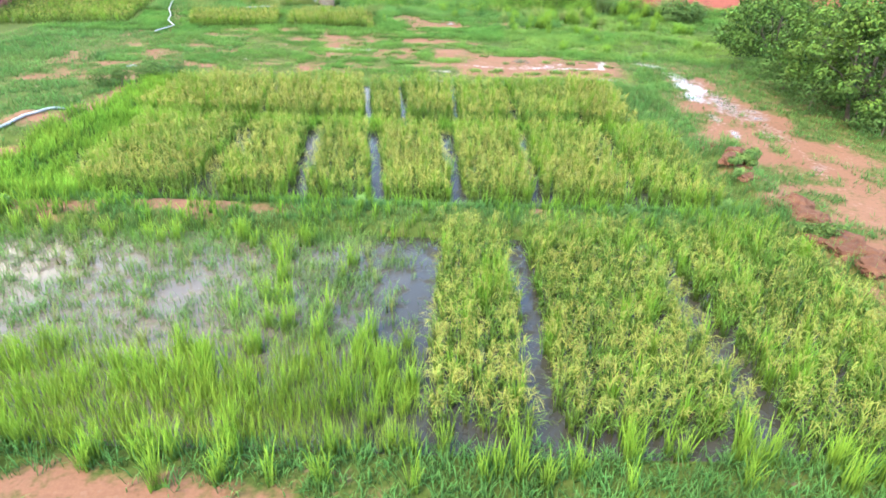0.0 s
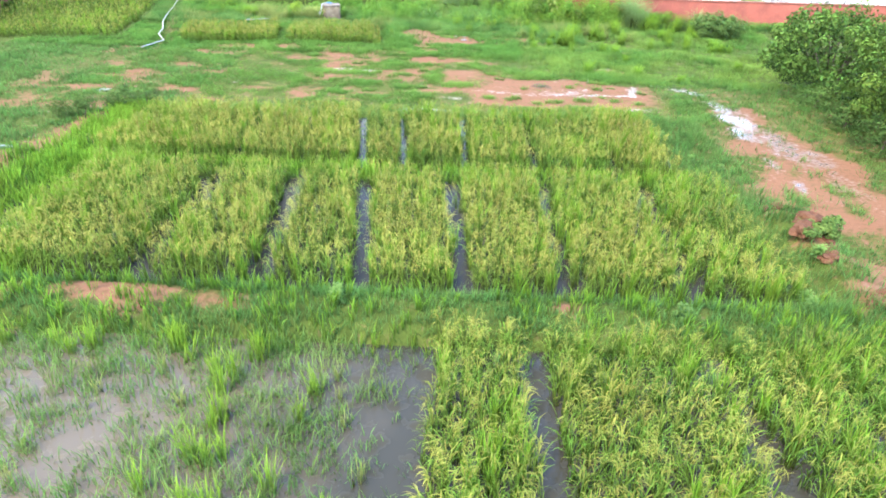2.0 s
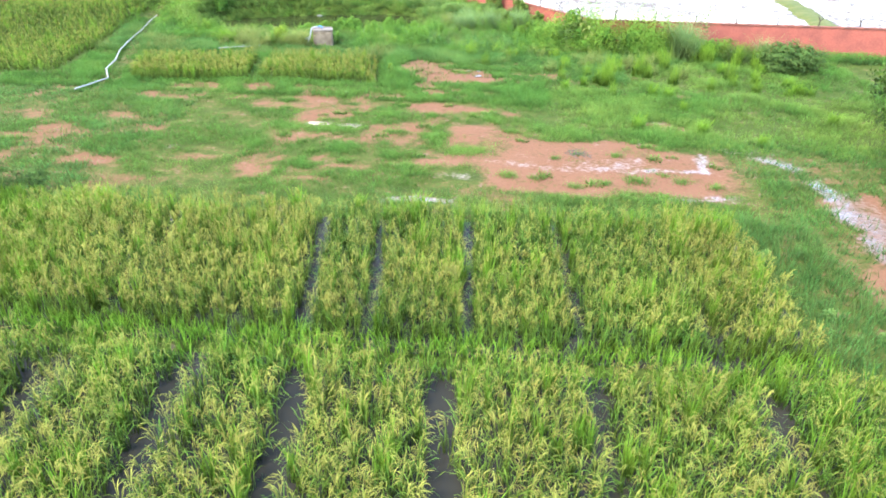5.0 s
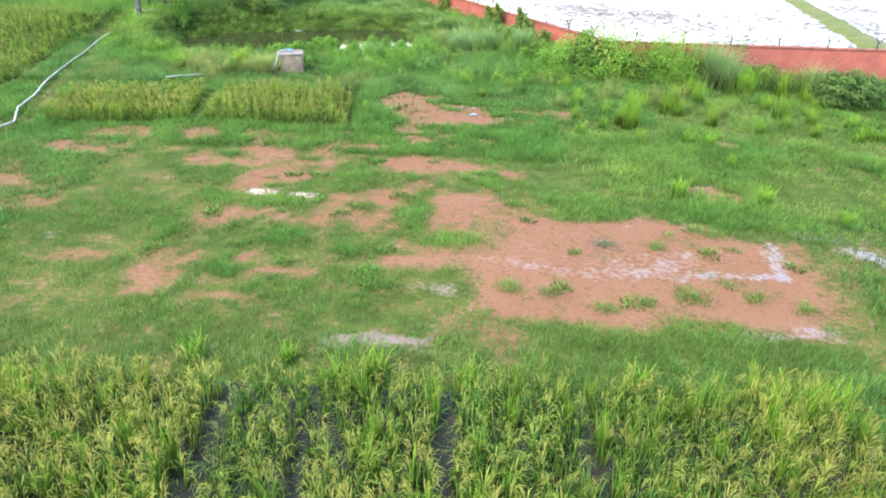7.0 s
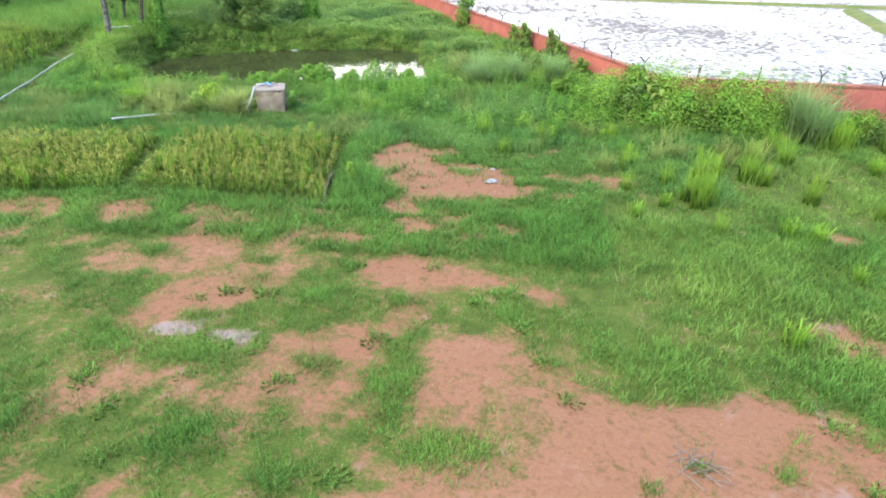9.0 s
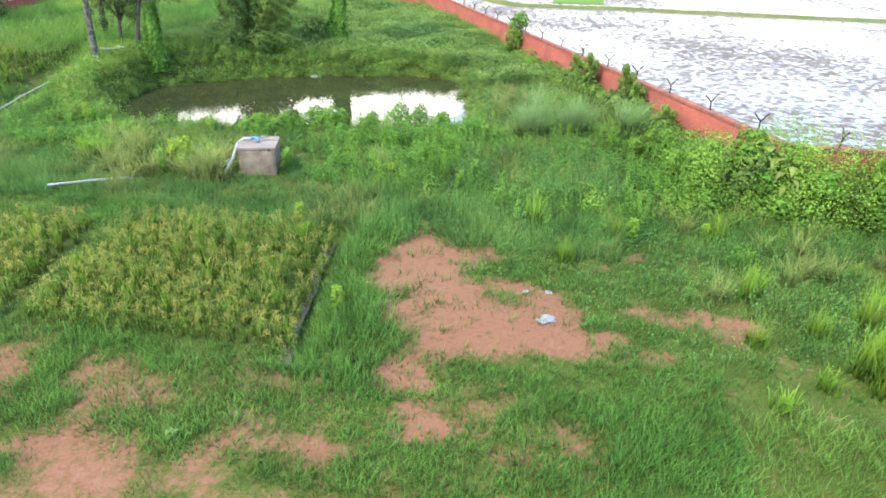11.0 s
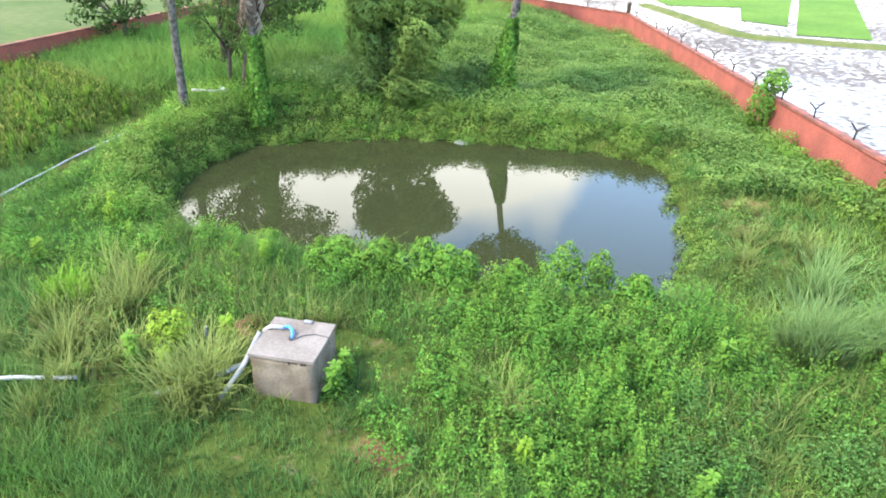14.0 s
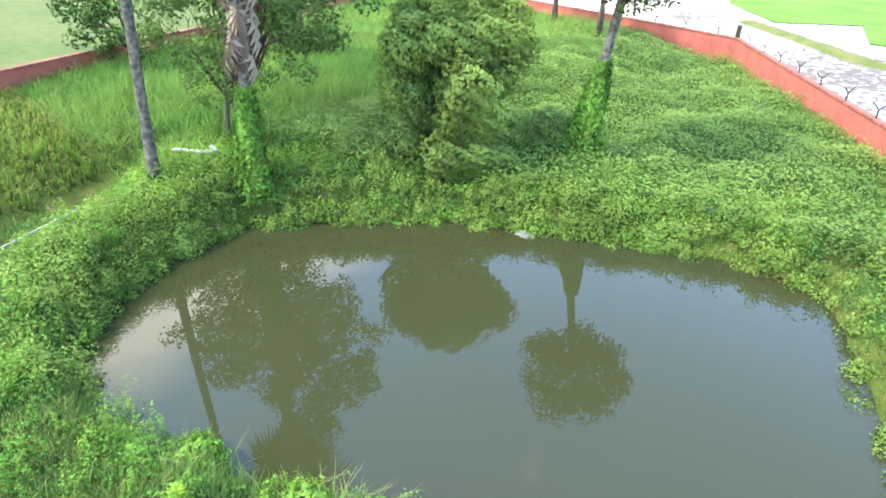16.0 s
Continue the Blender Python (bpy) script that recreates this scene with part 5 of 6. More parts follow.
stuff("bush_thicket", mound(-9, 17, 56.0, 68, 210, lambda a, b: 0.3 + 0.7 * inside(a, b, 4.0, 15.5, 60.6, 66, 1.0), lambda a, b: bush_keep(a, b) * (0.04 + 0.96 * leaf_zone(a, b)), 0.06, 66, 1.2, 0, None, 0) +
      [(tufts(gx, gy, 0.3 + 0.5 * fbm(gx, gy, 1.2, 167), 8, 0.018, 0.09, (0.15, 0.8), tone_at(gx, gy, 1.6, 168, 0.4), 0.2, 2), MAT_GRASS),
       shrubs(bx[~fine], by[~fine], hh[~fine], rr[~fine], 330, 0.060, uniform(0.0, 0.35, int((~fine).sum())), MAT_VINE),
       shrubs(bx[fine], by[fine], hh[fine], rr[fine], 430, 0.052, uniform(0.0, 0.3, int(fine.sum())), MAT_GRASS),
       spires(kx, ky, 0.4 + 1.1 * fbm(kx, ky, 1.3, 75) + uniform(0, 0.35, len(kx)) + 0.7 * inside(kx, ky, 4.5, 13.5, 60.4, 63, 1.0), 52, 0.082, np.clip(1.4 * (fbm(kx, ky, 2.2, 78) - 0.3), 0, 1) * uniform(0.6, 1.1, len(kx)), MAT_VINE)], "dense thicket of leafy green weeds beside the wall", "bushes")
vx, vy = scatter(1.0, 14.0, 58.0, 60.6, 1.9, lambda a, b: step(0.0, 0.8, b - 58.9 + 0.5 * (fbm(a, b, 2.0, 182) - 0.5)))
vh = (0.8 + 0.7 * fbm(vx, vy, 1.6, 181) + uniform(0, 0.35, len(vx))) * (0.75 + 0.5 * step(4, 7, vx))
wx, wy = scatter(4.6, 13.8, 60.3, 61.7, 2.2, lambda a, b: 1.0 * (beyond(a, b) < -0.7))
wh = 2.5 + 0.7 * fbm(wx, wy, 1.4, 183) + uniform(-0.15, 0.3, len(wx)) - 0.7 * (1 - step(4.6, 6.2, wx)) - 0.5 * step(12.8, 13.8, wx)
ux, uy = scatter(13.2, 24.0, 59.9, 62.0, 1.5, lambda a, b: 1.0 * (beyond(a, b) < -0.5))
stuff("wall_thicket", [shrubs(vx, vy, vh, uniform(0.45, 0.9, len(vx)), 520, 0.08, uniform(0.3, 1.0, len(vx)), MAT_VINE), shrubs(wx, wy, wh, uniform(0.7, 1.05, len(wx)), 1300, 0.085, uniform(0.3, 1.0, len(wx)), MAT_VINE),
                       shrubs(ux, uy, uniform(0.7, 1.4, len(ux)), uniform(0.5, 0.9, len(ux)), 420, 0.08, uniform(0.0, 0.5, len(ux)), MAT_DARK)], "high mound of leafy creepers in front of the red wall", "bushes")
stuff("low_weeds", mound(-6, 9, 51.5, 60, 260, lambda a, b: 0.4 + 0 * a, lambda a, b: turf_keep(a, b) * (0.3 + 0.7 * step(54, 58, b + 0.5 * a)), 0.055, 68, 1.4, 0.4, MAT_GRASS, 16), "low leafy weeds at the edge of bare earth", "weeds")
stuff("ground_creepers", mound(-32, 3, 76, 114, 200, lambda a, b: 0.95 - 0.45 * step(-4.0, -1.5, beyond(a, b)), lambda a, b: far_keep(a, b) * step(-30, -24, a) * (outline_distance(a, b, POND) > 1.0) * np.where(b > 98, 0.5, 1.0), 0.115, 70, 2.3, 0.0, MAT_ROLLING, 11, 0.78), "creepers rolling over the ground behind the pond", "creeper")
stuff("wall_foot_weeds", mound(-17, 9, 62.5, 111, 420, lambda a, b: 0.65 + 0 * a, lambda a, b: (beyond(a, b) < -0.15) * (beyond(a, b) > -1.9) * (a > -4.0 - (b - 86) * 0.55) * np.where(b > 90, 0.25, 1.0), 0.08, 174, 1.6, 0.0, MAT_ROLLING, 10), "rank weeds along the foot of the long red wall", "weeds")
stuff("wall_weeds", mound(12.5, 40, 59.6, 62.6, 200, lambda a, b: 0.7 + 0 * a, lambda a, b: (beyond(a, b) < -0.2) * step(59.6, 61.2, b + fbm(a, b, 2, 76) - 0.5), 0.09, 74, 1.6, 0.0, None, 22), "tall weeds along the foot of the red wall", "weeds")
stuff("side_weeds", mound(-8, 7, 65, 88, 170, lambda a, b: 0.45 + 0.2 * step(-3.0, -0.8, beyond(a, b)), lambda a, b: far_keep(a, b) * (0.08 + 0.92 * (fbm(a, b, 2.0, 71) > 0.53)), 0.075, 72, 1.3, 0.4, MAT_GRASS, 0), "mixed low weeds between pond and wall", "weeds")


# ---- trees ----
def tree_leaves(centres, per, radius, size, tone, seed, mat, flat=0.8, narrow=0.6):
    rng = np.random.RandomState(seed)
    C = np.array(centres)
    i = np.repeat(np.arange(len(C)), per)
    v = rng.normal(0, 1, (len(i), 3))
    v /= np.linalg.norm(v, axis=1)[:, None]
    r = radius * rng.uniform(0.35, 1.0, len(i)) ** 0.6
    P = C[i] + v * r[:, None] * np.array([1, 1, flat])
    # leaf colour darkens towards each clump's underside, painting its shade
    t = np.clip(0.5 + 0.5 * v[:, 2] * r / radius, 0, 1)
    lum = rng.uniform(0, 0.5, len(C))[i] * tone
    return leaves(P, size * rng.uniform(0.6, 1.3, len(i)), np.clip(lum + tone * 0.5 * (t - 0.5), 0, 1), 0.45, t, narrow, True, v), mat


def broad_tree(x, y, height, spread, crown_from, label, category="tree", seed=1, n_clumps=46, per=130, size=0.16, trunk=0.16, tone=0.7, mat=None, lean=(0, 0), stems=1, squash=1.0, radius=0.75, narrow=0.6):
    """A broad-leaved tree: stems, limbs reaching into the crown, leaf clumps with gaps."""
    rng = random.Random(seed)
    z = float(ground_z(np.array([x]), np.array([y]))[0]) - 0.05
    top = empty("tree", pose(x, y, z), label, category)
    crown_h = height - crown_from
    centres = []
    while len(centres) < n_clumps:
        a, b, c = rng.uniform(-1, 1), rng.uniform(-1, 1), rng.uniform(-1, 1)
        q = a * a + b * b + c * c
        if 0.18 < q < 1:
            w = 1.0 - 0.25 * max(c, 0)
            centres.append((lean[0] + a * spread * w, lean[1] + b * spread * w * squash, crown_from + crown_h * (c + 1) / 2))
    for s in range(stems):
        ox, oy = rng.uniform(-0.3, 0.3) * (stems > 1), rng.uniform(-0.3, 0.3) * (stems > 1)
        path = [(ox, oy, 0), (ox * 1.6 + 0.1 * lean[0], oy * 1.6 + 0.1 * lean[1], crown_from * 0.5), (ox * 3 + 0.5 * lean[0], oy * 3 + 0.5 * lean[1], crown_from + 0.25 * crown_h), (ox * 4 + lean[0], oy * 4 + lean[1], crown_from + 0.75 * crown_h)]
        part("trunk", tube(path, [trunk * 1.25, trunk, trunk * 0.7, trunk * 0.15], 9), MAT_WOOD, top, "", True)
    for c in centres[:: max(1, n_clumps // 12)]:
        start = Vector((0.4 * lean[0], 0.4 * lean[1], crown_from * rng.uniform(0.75, 1.1) + 0.1 * crown_h))
        end = Vector(c)
        midp = start.lerp(end, 0.5) + Vector((0, 0, 0.12 * (end - start).length))
        part("limb", tube([start, midp, end], [trunk * 0.45, trunk * 0.28, trunk * 0.06], 6), MAT_WOOD, top, "", True)
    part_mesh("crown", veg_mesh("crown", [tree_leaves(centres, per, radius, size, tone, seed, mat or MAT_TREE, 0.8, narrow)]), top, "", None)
    return top


def frond_mesh(rays=22, length=1.25, droop=0.25):
    """A fan leaf: a stalk and folded rays spread round its end."""
    V, F, T = [], [], []
    stalk = 0.9
    for s in (-0.03, 0.03):
        V += [(0, s, 0), (stalk, s * 0.6, 0.05)]
        T += [0.0, 0.2]
    F += [(0, 2, 3), (0, 3, 1)]
    for k in range(rays):
        a = radians(-125 + 250 * k / (rays - 1))
        ln = length * (0.78 + 0.22 * math.cos(a * 0.8)) * random.uniform(0.9, 1.05)
        half = radians(250 / rays * 0.46)
        b = len(V)
        V.append((stalk, 0, 0.05))
        for da, lift in ((-half, 0.0), (half, 0.07)):
            V.append((stalk + 0.62 * ln * math.cos(a + da), 0.62 * ln * math.sin(a + da), 0.05 + lift - droop * 0.25))
        V.append((stalk + ln * math.cos(a), ln * math.sin(a), 0.05 - droop * random.uniform(0.7, 1.4)))
        T += [0.2, 0.7, 0.7, 1.0]
        F += [(b, b + 1, b + 2), (b + 1, b + 3, b + 2)]
    return np.array(V, float), np.array(F), np.array(T)


FV, FF, FT = frond_mesh(30, 1.2, 0.55)
FROND = mesh_arrays("frond", FV, FF, [MAT_PALM], None, {"tip": FT, "tone": np.zeros(len(FT))})
DV, DF, DT = frond_mesh(14, 1.0, 0.5)
DV[:, 1] *= 0.35
DEAD = mesh_arrays("dead_frond", DV, DF, [MAT_DEAD], None, {"tip": DT, "tone": np.full(len(DT), 0.3)})


def fan_palm(x, y, crown, radius, trunk, label, seed, bend=(0.0, 0.0), skirt=0, ivy=0.0, ivy_r=0.8, fronds=44):
    """A fan palm: ringed trunk, globe of fan leaves, hanging dead leaves, creepers round its foot."""
    rng = random.Random(seed)
    z = float(ground_z(np.array([x]), np.array([y]))[0]) - 0.05
    top = empty("palm_tree", pose(x, y, z), label, "palm tree")
    n = 26
    path = [(bend[0] * (k / n) ** 1.6, bend[1] * (k / n) ** 1.6, crown * k / n) for k in range(n + 1)]
    rad = [trunk * (1.0 + 0.55 * math.exp(-k * 0.7) - 0.25 * k / n) * (1.0 + 0.04 * (k % 2)) for k in range(n + 1)]
    part("trunk", tube(path, rad, 12), MAT_BARK, top, "grey ringed trunk", True)
    head = Vector(path[-1])
    for k in range(fronds):
        up = math.asin(rng.uniform(-0.55, 0.98))
        m = Matrix.Translation(head + Vector((0, 0, radius * 0.35 * math.sin(up)))) @ pose(0, 0, 0, rng.uniform(-25, 25), 0, 360 * k * 0.381966) @ pose(0, 0, 0, 0, -math.degrees(up), 0)
        s = radius / 2.05 * rng.uniform(0.72, 1.06)
        part_mesh("frond", FROND, top, "", m @ Matrix.Diagonal((s, s, s, 1)))
    for k in range(skirt):
        h = crown - rng.uniform(0.2, 6.8)
        p = path[min(n, int(h / crown * n))]
        m = Matrix.Translation((p[0], p[1], h)) @ pose(0, 0, 0, 0, 0, 360 * k * 0.381966) @ pose(0, 0, 0, 0, rng.uniform(62, 86), 0)
        part_mesh("dead_frond", DEAD, top, "dry hanging brown frond", m)
    if ivy:
        m = 5200
        hgt = np.random.random(m) ** 0.9
        a = uniform(0, 6.283, m)
        bulge = (0.3 + (ivy_r - 0.3) * (1 - hgt ** 1.6)) * (0.85 + 0.2 * np.sin(3 * a + 7 * hgt)) * uniform(0.7, 1.05, m)
        k = hgt ** 1.6 * (ivy / crown) ** 1.6
        P = np.stack([bend[0] * k + np.cos(a) * bulge, bend[1] * k + np.sin(a) * bulge, hgt * ivy], 1)
        face = np.stack([np.cos(a), np.sin(a), 0 * a], 1)
        part_mesh("climber", veg_mesh("climber", [(leaves(P, 0.15 * uniform(0.6, 1.3, m), np.clip(uniform(-0.1, 0.5, m), 0, 1), 0.35, uniform(0.1, 1, m), 0.8, True, face), MAT_VINE)]), top, "climbing vine leaves round the trunk")
    return top


fan_palm(-26.35, 71.4, 13.0, 2.4, 0.165, "tall slender palm with a bare grey trunk", 3, (0.75, 0.35), 0, 0, 0, 40)
broad_tree(-25.9, 74.6, 10.8, 2.9, 3.0, "slim dark-leaved tree with gaps in its crown", seed=15, n_clumps=80, per=90, size=0.19, trunk=0.12, tone=0.35, mat=MAT_DARK, lean=(1.3, 1.7), radius=0.65)
fan_palm(-23.85, 73.45, 12.4, 2.6, 0.19, "tall fan palm with hanging dead fronds and vines", 4, (-0.2, 0.3), 46, 3.9, 0.6, 44)
slender = fan_palm(-16.1, 83.2, 8.3, 2.6, 0.2, "slender grey-trunked tree with a round crown and a vine-covered foot", 5, (0.9, 0.45), 0, 4.2, 0.85, 0)
slender.name, slender["category"] = "tree", "tree"
heads = []
while len(heads) < 70:
    hx, hy, hz = random.uniform(-1, 1), random.uniform(-1, 1), random.uniform(-1, 1)
    if 0.25 < hx * hx + hy * hy + hz * hz < 1:
        heads.append((0.9 + 2.3 * hx, 0.45 + 2.3 * hy, 8.7 + 2.4 * hz))
for k in range(9):
    part("limb", tube([(0.85, 0.43, 7.6), Vector((0.85, 0.43, 7.9)).lerp(Vector(heads[k * 7]), 0.5), heads[k * 7]], [0.07, 0.05, 0.015], 6), MAT_WOOD, slender, "", True)
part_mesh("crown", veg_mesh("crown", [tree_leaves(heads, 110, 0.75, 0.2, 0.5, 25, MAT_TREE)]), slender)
broad_tree(-31.0, 78.6, 12.4, 5.0, 4.2, "sparse dark-leaved tree behind the pond", seed=11, n_clumps=130, per=100, size=0.19, trunk=0.17, tone=0.4, mat=MAT_TREE, radius=0.8)
broad_tree(-27.6, 75.4, 7.6, 3.0, 1.2, "small crooked dark-leaved tree near a palm", seed=12, n_clumps=100, per=80, size=0.15, trunk=0.11, tone=0.5, mat=MAT_DARK, lean=(0.2, 0.6), radius=0.5)
broad_tree(-41.5, 80.5, 5.6, 3.4, 0.8, "dark-leaved tree standing against the red wall", seed=13, n_clumps=40, per=80, size=0.24, trunk=0.16, tone=0.4, mat=MAT_TREE)
broad_tree(-37.0, 89.0, 4.6, 2.5, 0.5, "rounded grey-green tree in tall grass", seed=14, n_clumps=34, per=90, size=0.22, trunk=0.14, tone=0.2, mat=MAT_DARK)


def vine_heap(x, y, seed, lobes, label, stem=3.4, leaf=0.17):
    """A bushy tree smothered by creepers, as leafy lobes from the ground up."""
    rng = np.random.RandomState(seed)
    z = float(ground_z(np.array([x]), np.array([y]))[0]) - 0.05
    top = empty("shrub", pose(x, y, z), label, "shrub")
    part("trunk", tube([(0, 0, 0), (0.1, 0.1, 0.45 * stem), (0.2, 0, stem)], [0.047 * stem, 0.035 * stem, 0.015 * stem], 8), MAT_WOOD, top, "", True)
    chunks = []
    for cx, cy, cz, r, rz, count, tone, mat in lobes:
        v = rng.normal(0, 1, (count, 3))
        v /= np.linalg.norm(v, axis=1)[:, None]
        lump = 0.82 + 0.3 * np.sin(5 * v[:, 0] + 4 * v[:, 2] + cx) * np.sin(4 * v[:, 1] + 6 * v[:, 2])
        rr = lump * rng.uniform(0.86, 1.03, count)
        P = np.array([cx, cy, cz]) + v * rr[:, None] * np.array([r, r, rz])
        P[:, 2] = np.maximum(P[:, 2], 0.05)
        # shade painted through t: lobe undersides and hollows fall to the root colour
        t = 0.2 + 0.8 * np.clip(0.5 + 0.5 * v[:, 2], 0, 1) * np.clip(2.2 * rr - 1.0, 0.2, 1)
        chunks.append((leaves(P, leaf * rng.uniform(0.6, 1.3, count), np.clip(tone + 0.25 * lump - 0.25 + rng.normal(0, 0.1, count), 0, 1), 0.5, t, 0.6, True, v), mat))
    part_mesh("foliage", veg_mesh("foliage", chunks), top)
    return top


# the MAT_DARK lobes put shade into the hollows and core of the tree
SMOTHERED = [  # across, towards the pond, up, radius, half height, tone, leaf
    (-0.8, 0.9, 4.2, 1.15, 1.15, 0.82, MAT_ROLLING), (0.4, 1.3, 4.7, 1.15, 1.0, 0.82, MAT_ROLLING), (1.8, 1.0, 4.7, 1.1, 1.0, 0.82, MAT_ROLLING), (3.1, 0.6, 4.3, 0.95, 1.05, 0.87, MAT_ROLLING),
    (-1.35, 0.9, 2.9, 0.6, 1.2, 0.72, MAT_ROLLING), (-0.55, 1.6, 2.6, 0.5, 1.3, 0.3, MAT_DARK), (1.35, 2.4, 3.1, 1.05, 1.3, 0.97, MAT_ROLLING), (2.0, 2.0, 2.1, 0.85, 0.9, 0.82, MAT_ROLLING),
    (0.8, 2.1, 2.0, 0.6, 0.8, 0.82, MAT_ROLLING), (2.7, 1.0, 3.2, 0.7, 0.8, 0.72, MAT_ROLLING), (-0.8, 1.8, 0.9, 0.7, 0.9, 0.3, MAT_DARK), (0.5, 2.3, 0.8, 0.9, 0.9, 0.72, MAT_ROLLING),
    (1.7, 2.0, 0.7, 0.9, 0.7, 0.72, MAT_ROLLING), (2.7, 1.6, 0.4, 0.7, 0.5, 0.62, MAT_ROLLING), (0.4, 0.4, 2.4, 1.2, 2.2, 0.1, MAT_DARK), (1.6, 0.2, 3.9, 1.5, 1.4, 0.1, MAT_DARK), (-0.3, 0.2, 3.9, 1.1, 1.3, 0.1, MAT_DARK),
    (0.4, -1.4, 5.6, 1.4, 1.1, 0.7, MAT_ROLLING), (1.9, -1.4, 5.7, 1.3, 1.1, 0.7, MAT_ROLLING), (1.2, -2.0, 7.0, 1.5, 1.3, 0.7, MAT_ROLLING), (2.9, -0.8, 5.1, 0.9, 0.9, 0.72, MAT_ROLLING), (-0.7, -0.8, 5.0, 0.9, 0.9, 0.72, MAT_ROLLING)]
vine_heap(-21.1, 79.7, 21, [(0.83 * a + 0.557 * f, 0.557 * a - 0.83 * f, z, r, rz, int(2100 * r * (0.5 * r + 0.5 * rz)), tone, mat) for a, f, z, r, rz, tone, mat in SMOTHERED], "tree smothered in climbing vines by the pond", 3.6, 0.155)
vine_heap(-17.7, 83.2, 22, [(0, 0, 1.0, 1.3, 1.3, 2200, 0.2, MAT_DARK), (1.0, 0.6, 0.9, 0.9, 1.1, 1200, 0.3, MAT_VINE)], "low dark shrub overgrown with creepers", 1.4)
vine_heap(-3.6, 84.2, 23, [(-0.1, -0.1, 1.2, 0.6, 1.5, 1500, 0.3, MAT_VINE), (0.25, 0.1, 2.4, 0.6, 0.6, 900, 0.5, MAT_VINE)], "column of creeper climbing over the red wall", 2.0, 0.14)
vine_heap(6.6, 61.0, 26, [(0, 0, 1.2, 1.1, 1.3, 1700, 0.2, MAT_DARK), (-0.2, 0.2, 2.2, 0.6, 0.8, 800, 0.35, MAT_VINE)], "dark green shrub in front of the wall", 1.8)
vine_heap(19.5, 57.0, 27, [(0, 0, 0.9, 1.5, 1.2, 2600, 0.1, MAT_DARK), (1.6, 0.4, 0.8, 1.2, 1.0, 1500, 0.1, MAT_DARK)], "grey-green shrub with small leaves in the grass", 1.1)
for k, (x, y, h) in enumerate(((2.9, 70.6, 2.3), (3.4, 69.9, 1.7), (1.3, 73.9, 2.2), (0.6, 75.2, 1.9), (4.5, 67.4, 1.3))):
    sprays = [(0.32 * math.cos(2.4 * j) * (j / 7), 0.32 * math.sin(2.4 * j) * (j / 7), h * (0.3 + 0.085 * j), 0.42 - 0.035 * j, 0.13 * h, 210, 0.35 + 0.05 * j, MAT_CREEPER) for j in range(8)]
    vine_heap(x, y, 120 + k, [(-0.1, -0.1, 0.25 * h, 0.75, 0.3 * h, 1300, 0.2, MAT_DARK)] + sprays, "upright leafy shrub standing against the red wall", 0.8 * h, 0.12)["group"] = "shrubs along the long wall"
for k in range(13):      # low growth along the foot of the long wall
    u = 0.05 + 0.030 * k
    x, y, h = 7.9 - 23.4 * u - 0.85, 62.2 + 47.2 * u - 0.45, random.uniform(0.7, 1.25)
    vine_heap(x, y, 330 + k, [(random.uniform(-0.6, 0.6), random.uniform(-0.7, 0.7), h * random.uniform(0.3, 0.6), random.uniform(0.4, 0.7), 0.4 * h, 330, random.uniform(0.2, 0.7), (MAT_VINE, MAT_CREEPER)[j % 2]) for j in range(4)], "low leafy growth against the foot of the red wall", 0.4 * h, 0.095)["group"] = "shrubs along the long wall"
for x, y, r, h in ((-8.6, 66.0, 0.6, 1.1), (-7.6, 67.1, 0.85, 1.75), (-6.7, 67.4, 0.75, 1.6), (-11.1, 65.4, 0.85, 1.1), (-10.3, 65.2, 0.8, 1.2), (-12.4, 65.2, 0.85, 0.85), (-13.7, 65.0, 0.8, 0.7), (-16.4, 65.0, 0.7, 0.7), (-9.9, 65.5, 0.7, 1.0), (-5.5, 67.0, 0.6, 0.8)):
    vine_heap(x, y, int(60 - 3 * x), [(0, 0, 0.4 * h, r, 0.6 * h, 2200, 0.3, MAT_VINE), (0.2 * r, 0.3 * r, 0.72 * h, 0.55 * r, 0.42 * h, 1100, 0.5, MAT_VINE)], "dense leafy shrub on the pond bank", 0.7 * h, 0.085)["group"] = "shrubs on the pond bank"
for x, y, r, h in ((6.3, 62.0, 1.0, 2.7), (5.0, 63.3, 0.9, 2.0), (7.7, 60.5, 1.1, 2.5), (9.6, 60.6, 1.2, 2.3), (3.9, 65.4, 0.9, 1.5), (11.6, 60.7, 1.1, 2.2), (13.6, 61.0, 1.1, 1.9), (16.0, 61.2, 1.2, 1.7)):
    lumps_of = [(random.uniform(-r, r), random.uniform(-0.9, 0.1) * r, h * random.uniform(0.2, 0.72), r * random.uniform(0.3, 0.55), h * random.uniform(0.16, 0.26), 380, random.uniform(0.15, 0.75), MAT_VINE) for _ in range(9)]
    # a MAT_DARK core lobe paints the shade behind the lighter lumps
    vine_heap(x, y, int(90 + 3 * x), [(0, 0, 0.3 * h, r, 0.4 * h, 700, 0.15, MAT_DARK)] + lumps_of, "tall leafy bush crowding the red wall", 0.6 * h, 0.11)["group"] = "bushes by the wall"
vine_heap(-14.0, 59.5, 31, [(0, 0, 0.75, 0.5, 0.55, 420, 0.75, MAT_YOUNG), (0.2, 0.1, 1.1, 0.38, 0.35, 260, 0.85, MAT_YOUNG), (-0.3, 0.1, 0.9, 0.3, 0.4, 200, 0.8, MAT_YOUNG)], "small bright yellow-green shrub among pale grass", 0.9, 0.10)
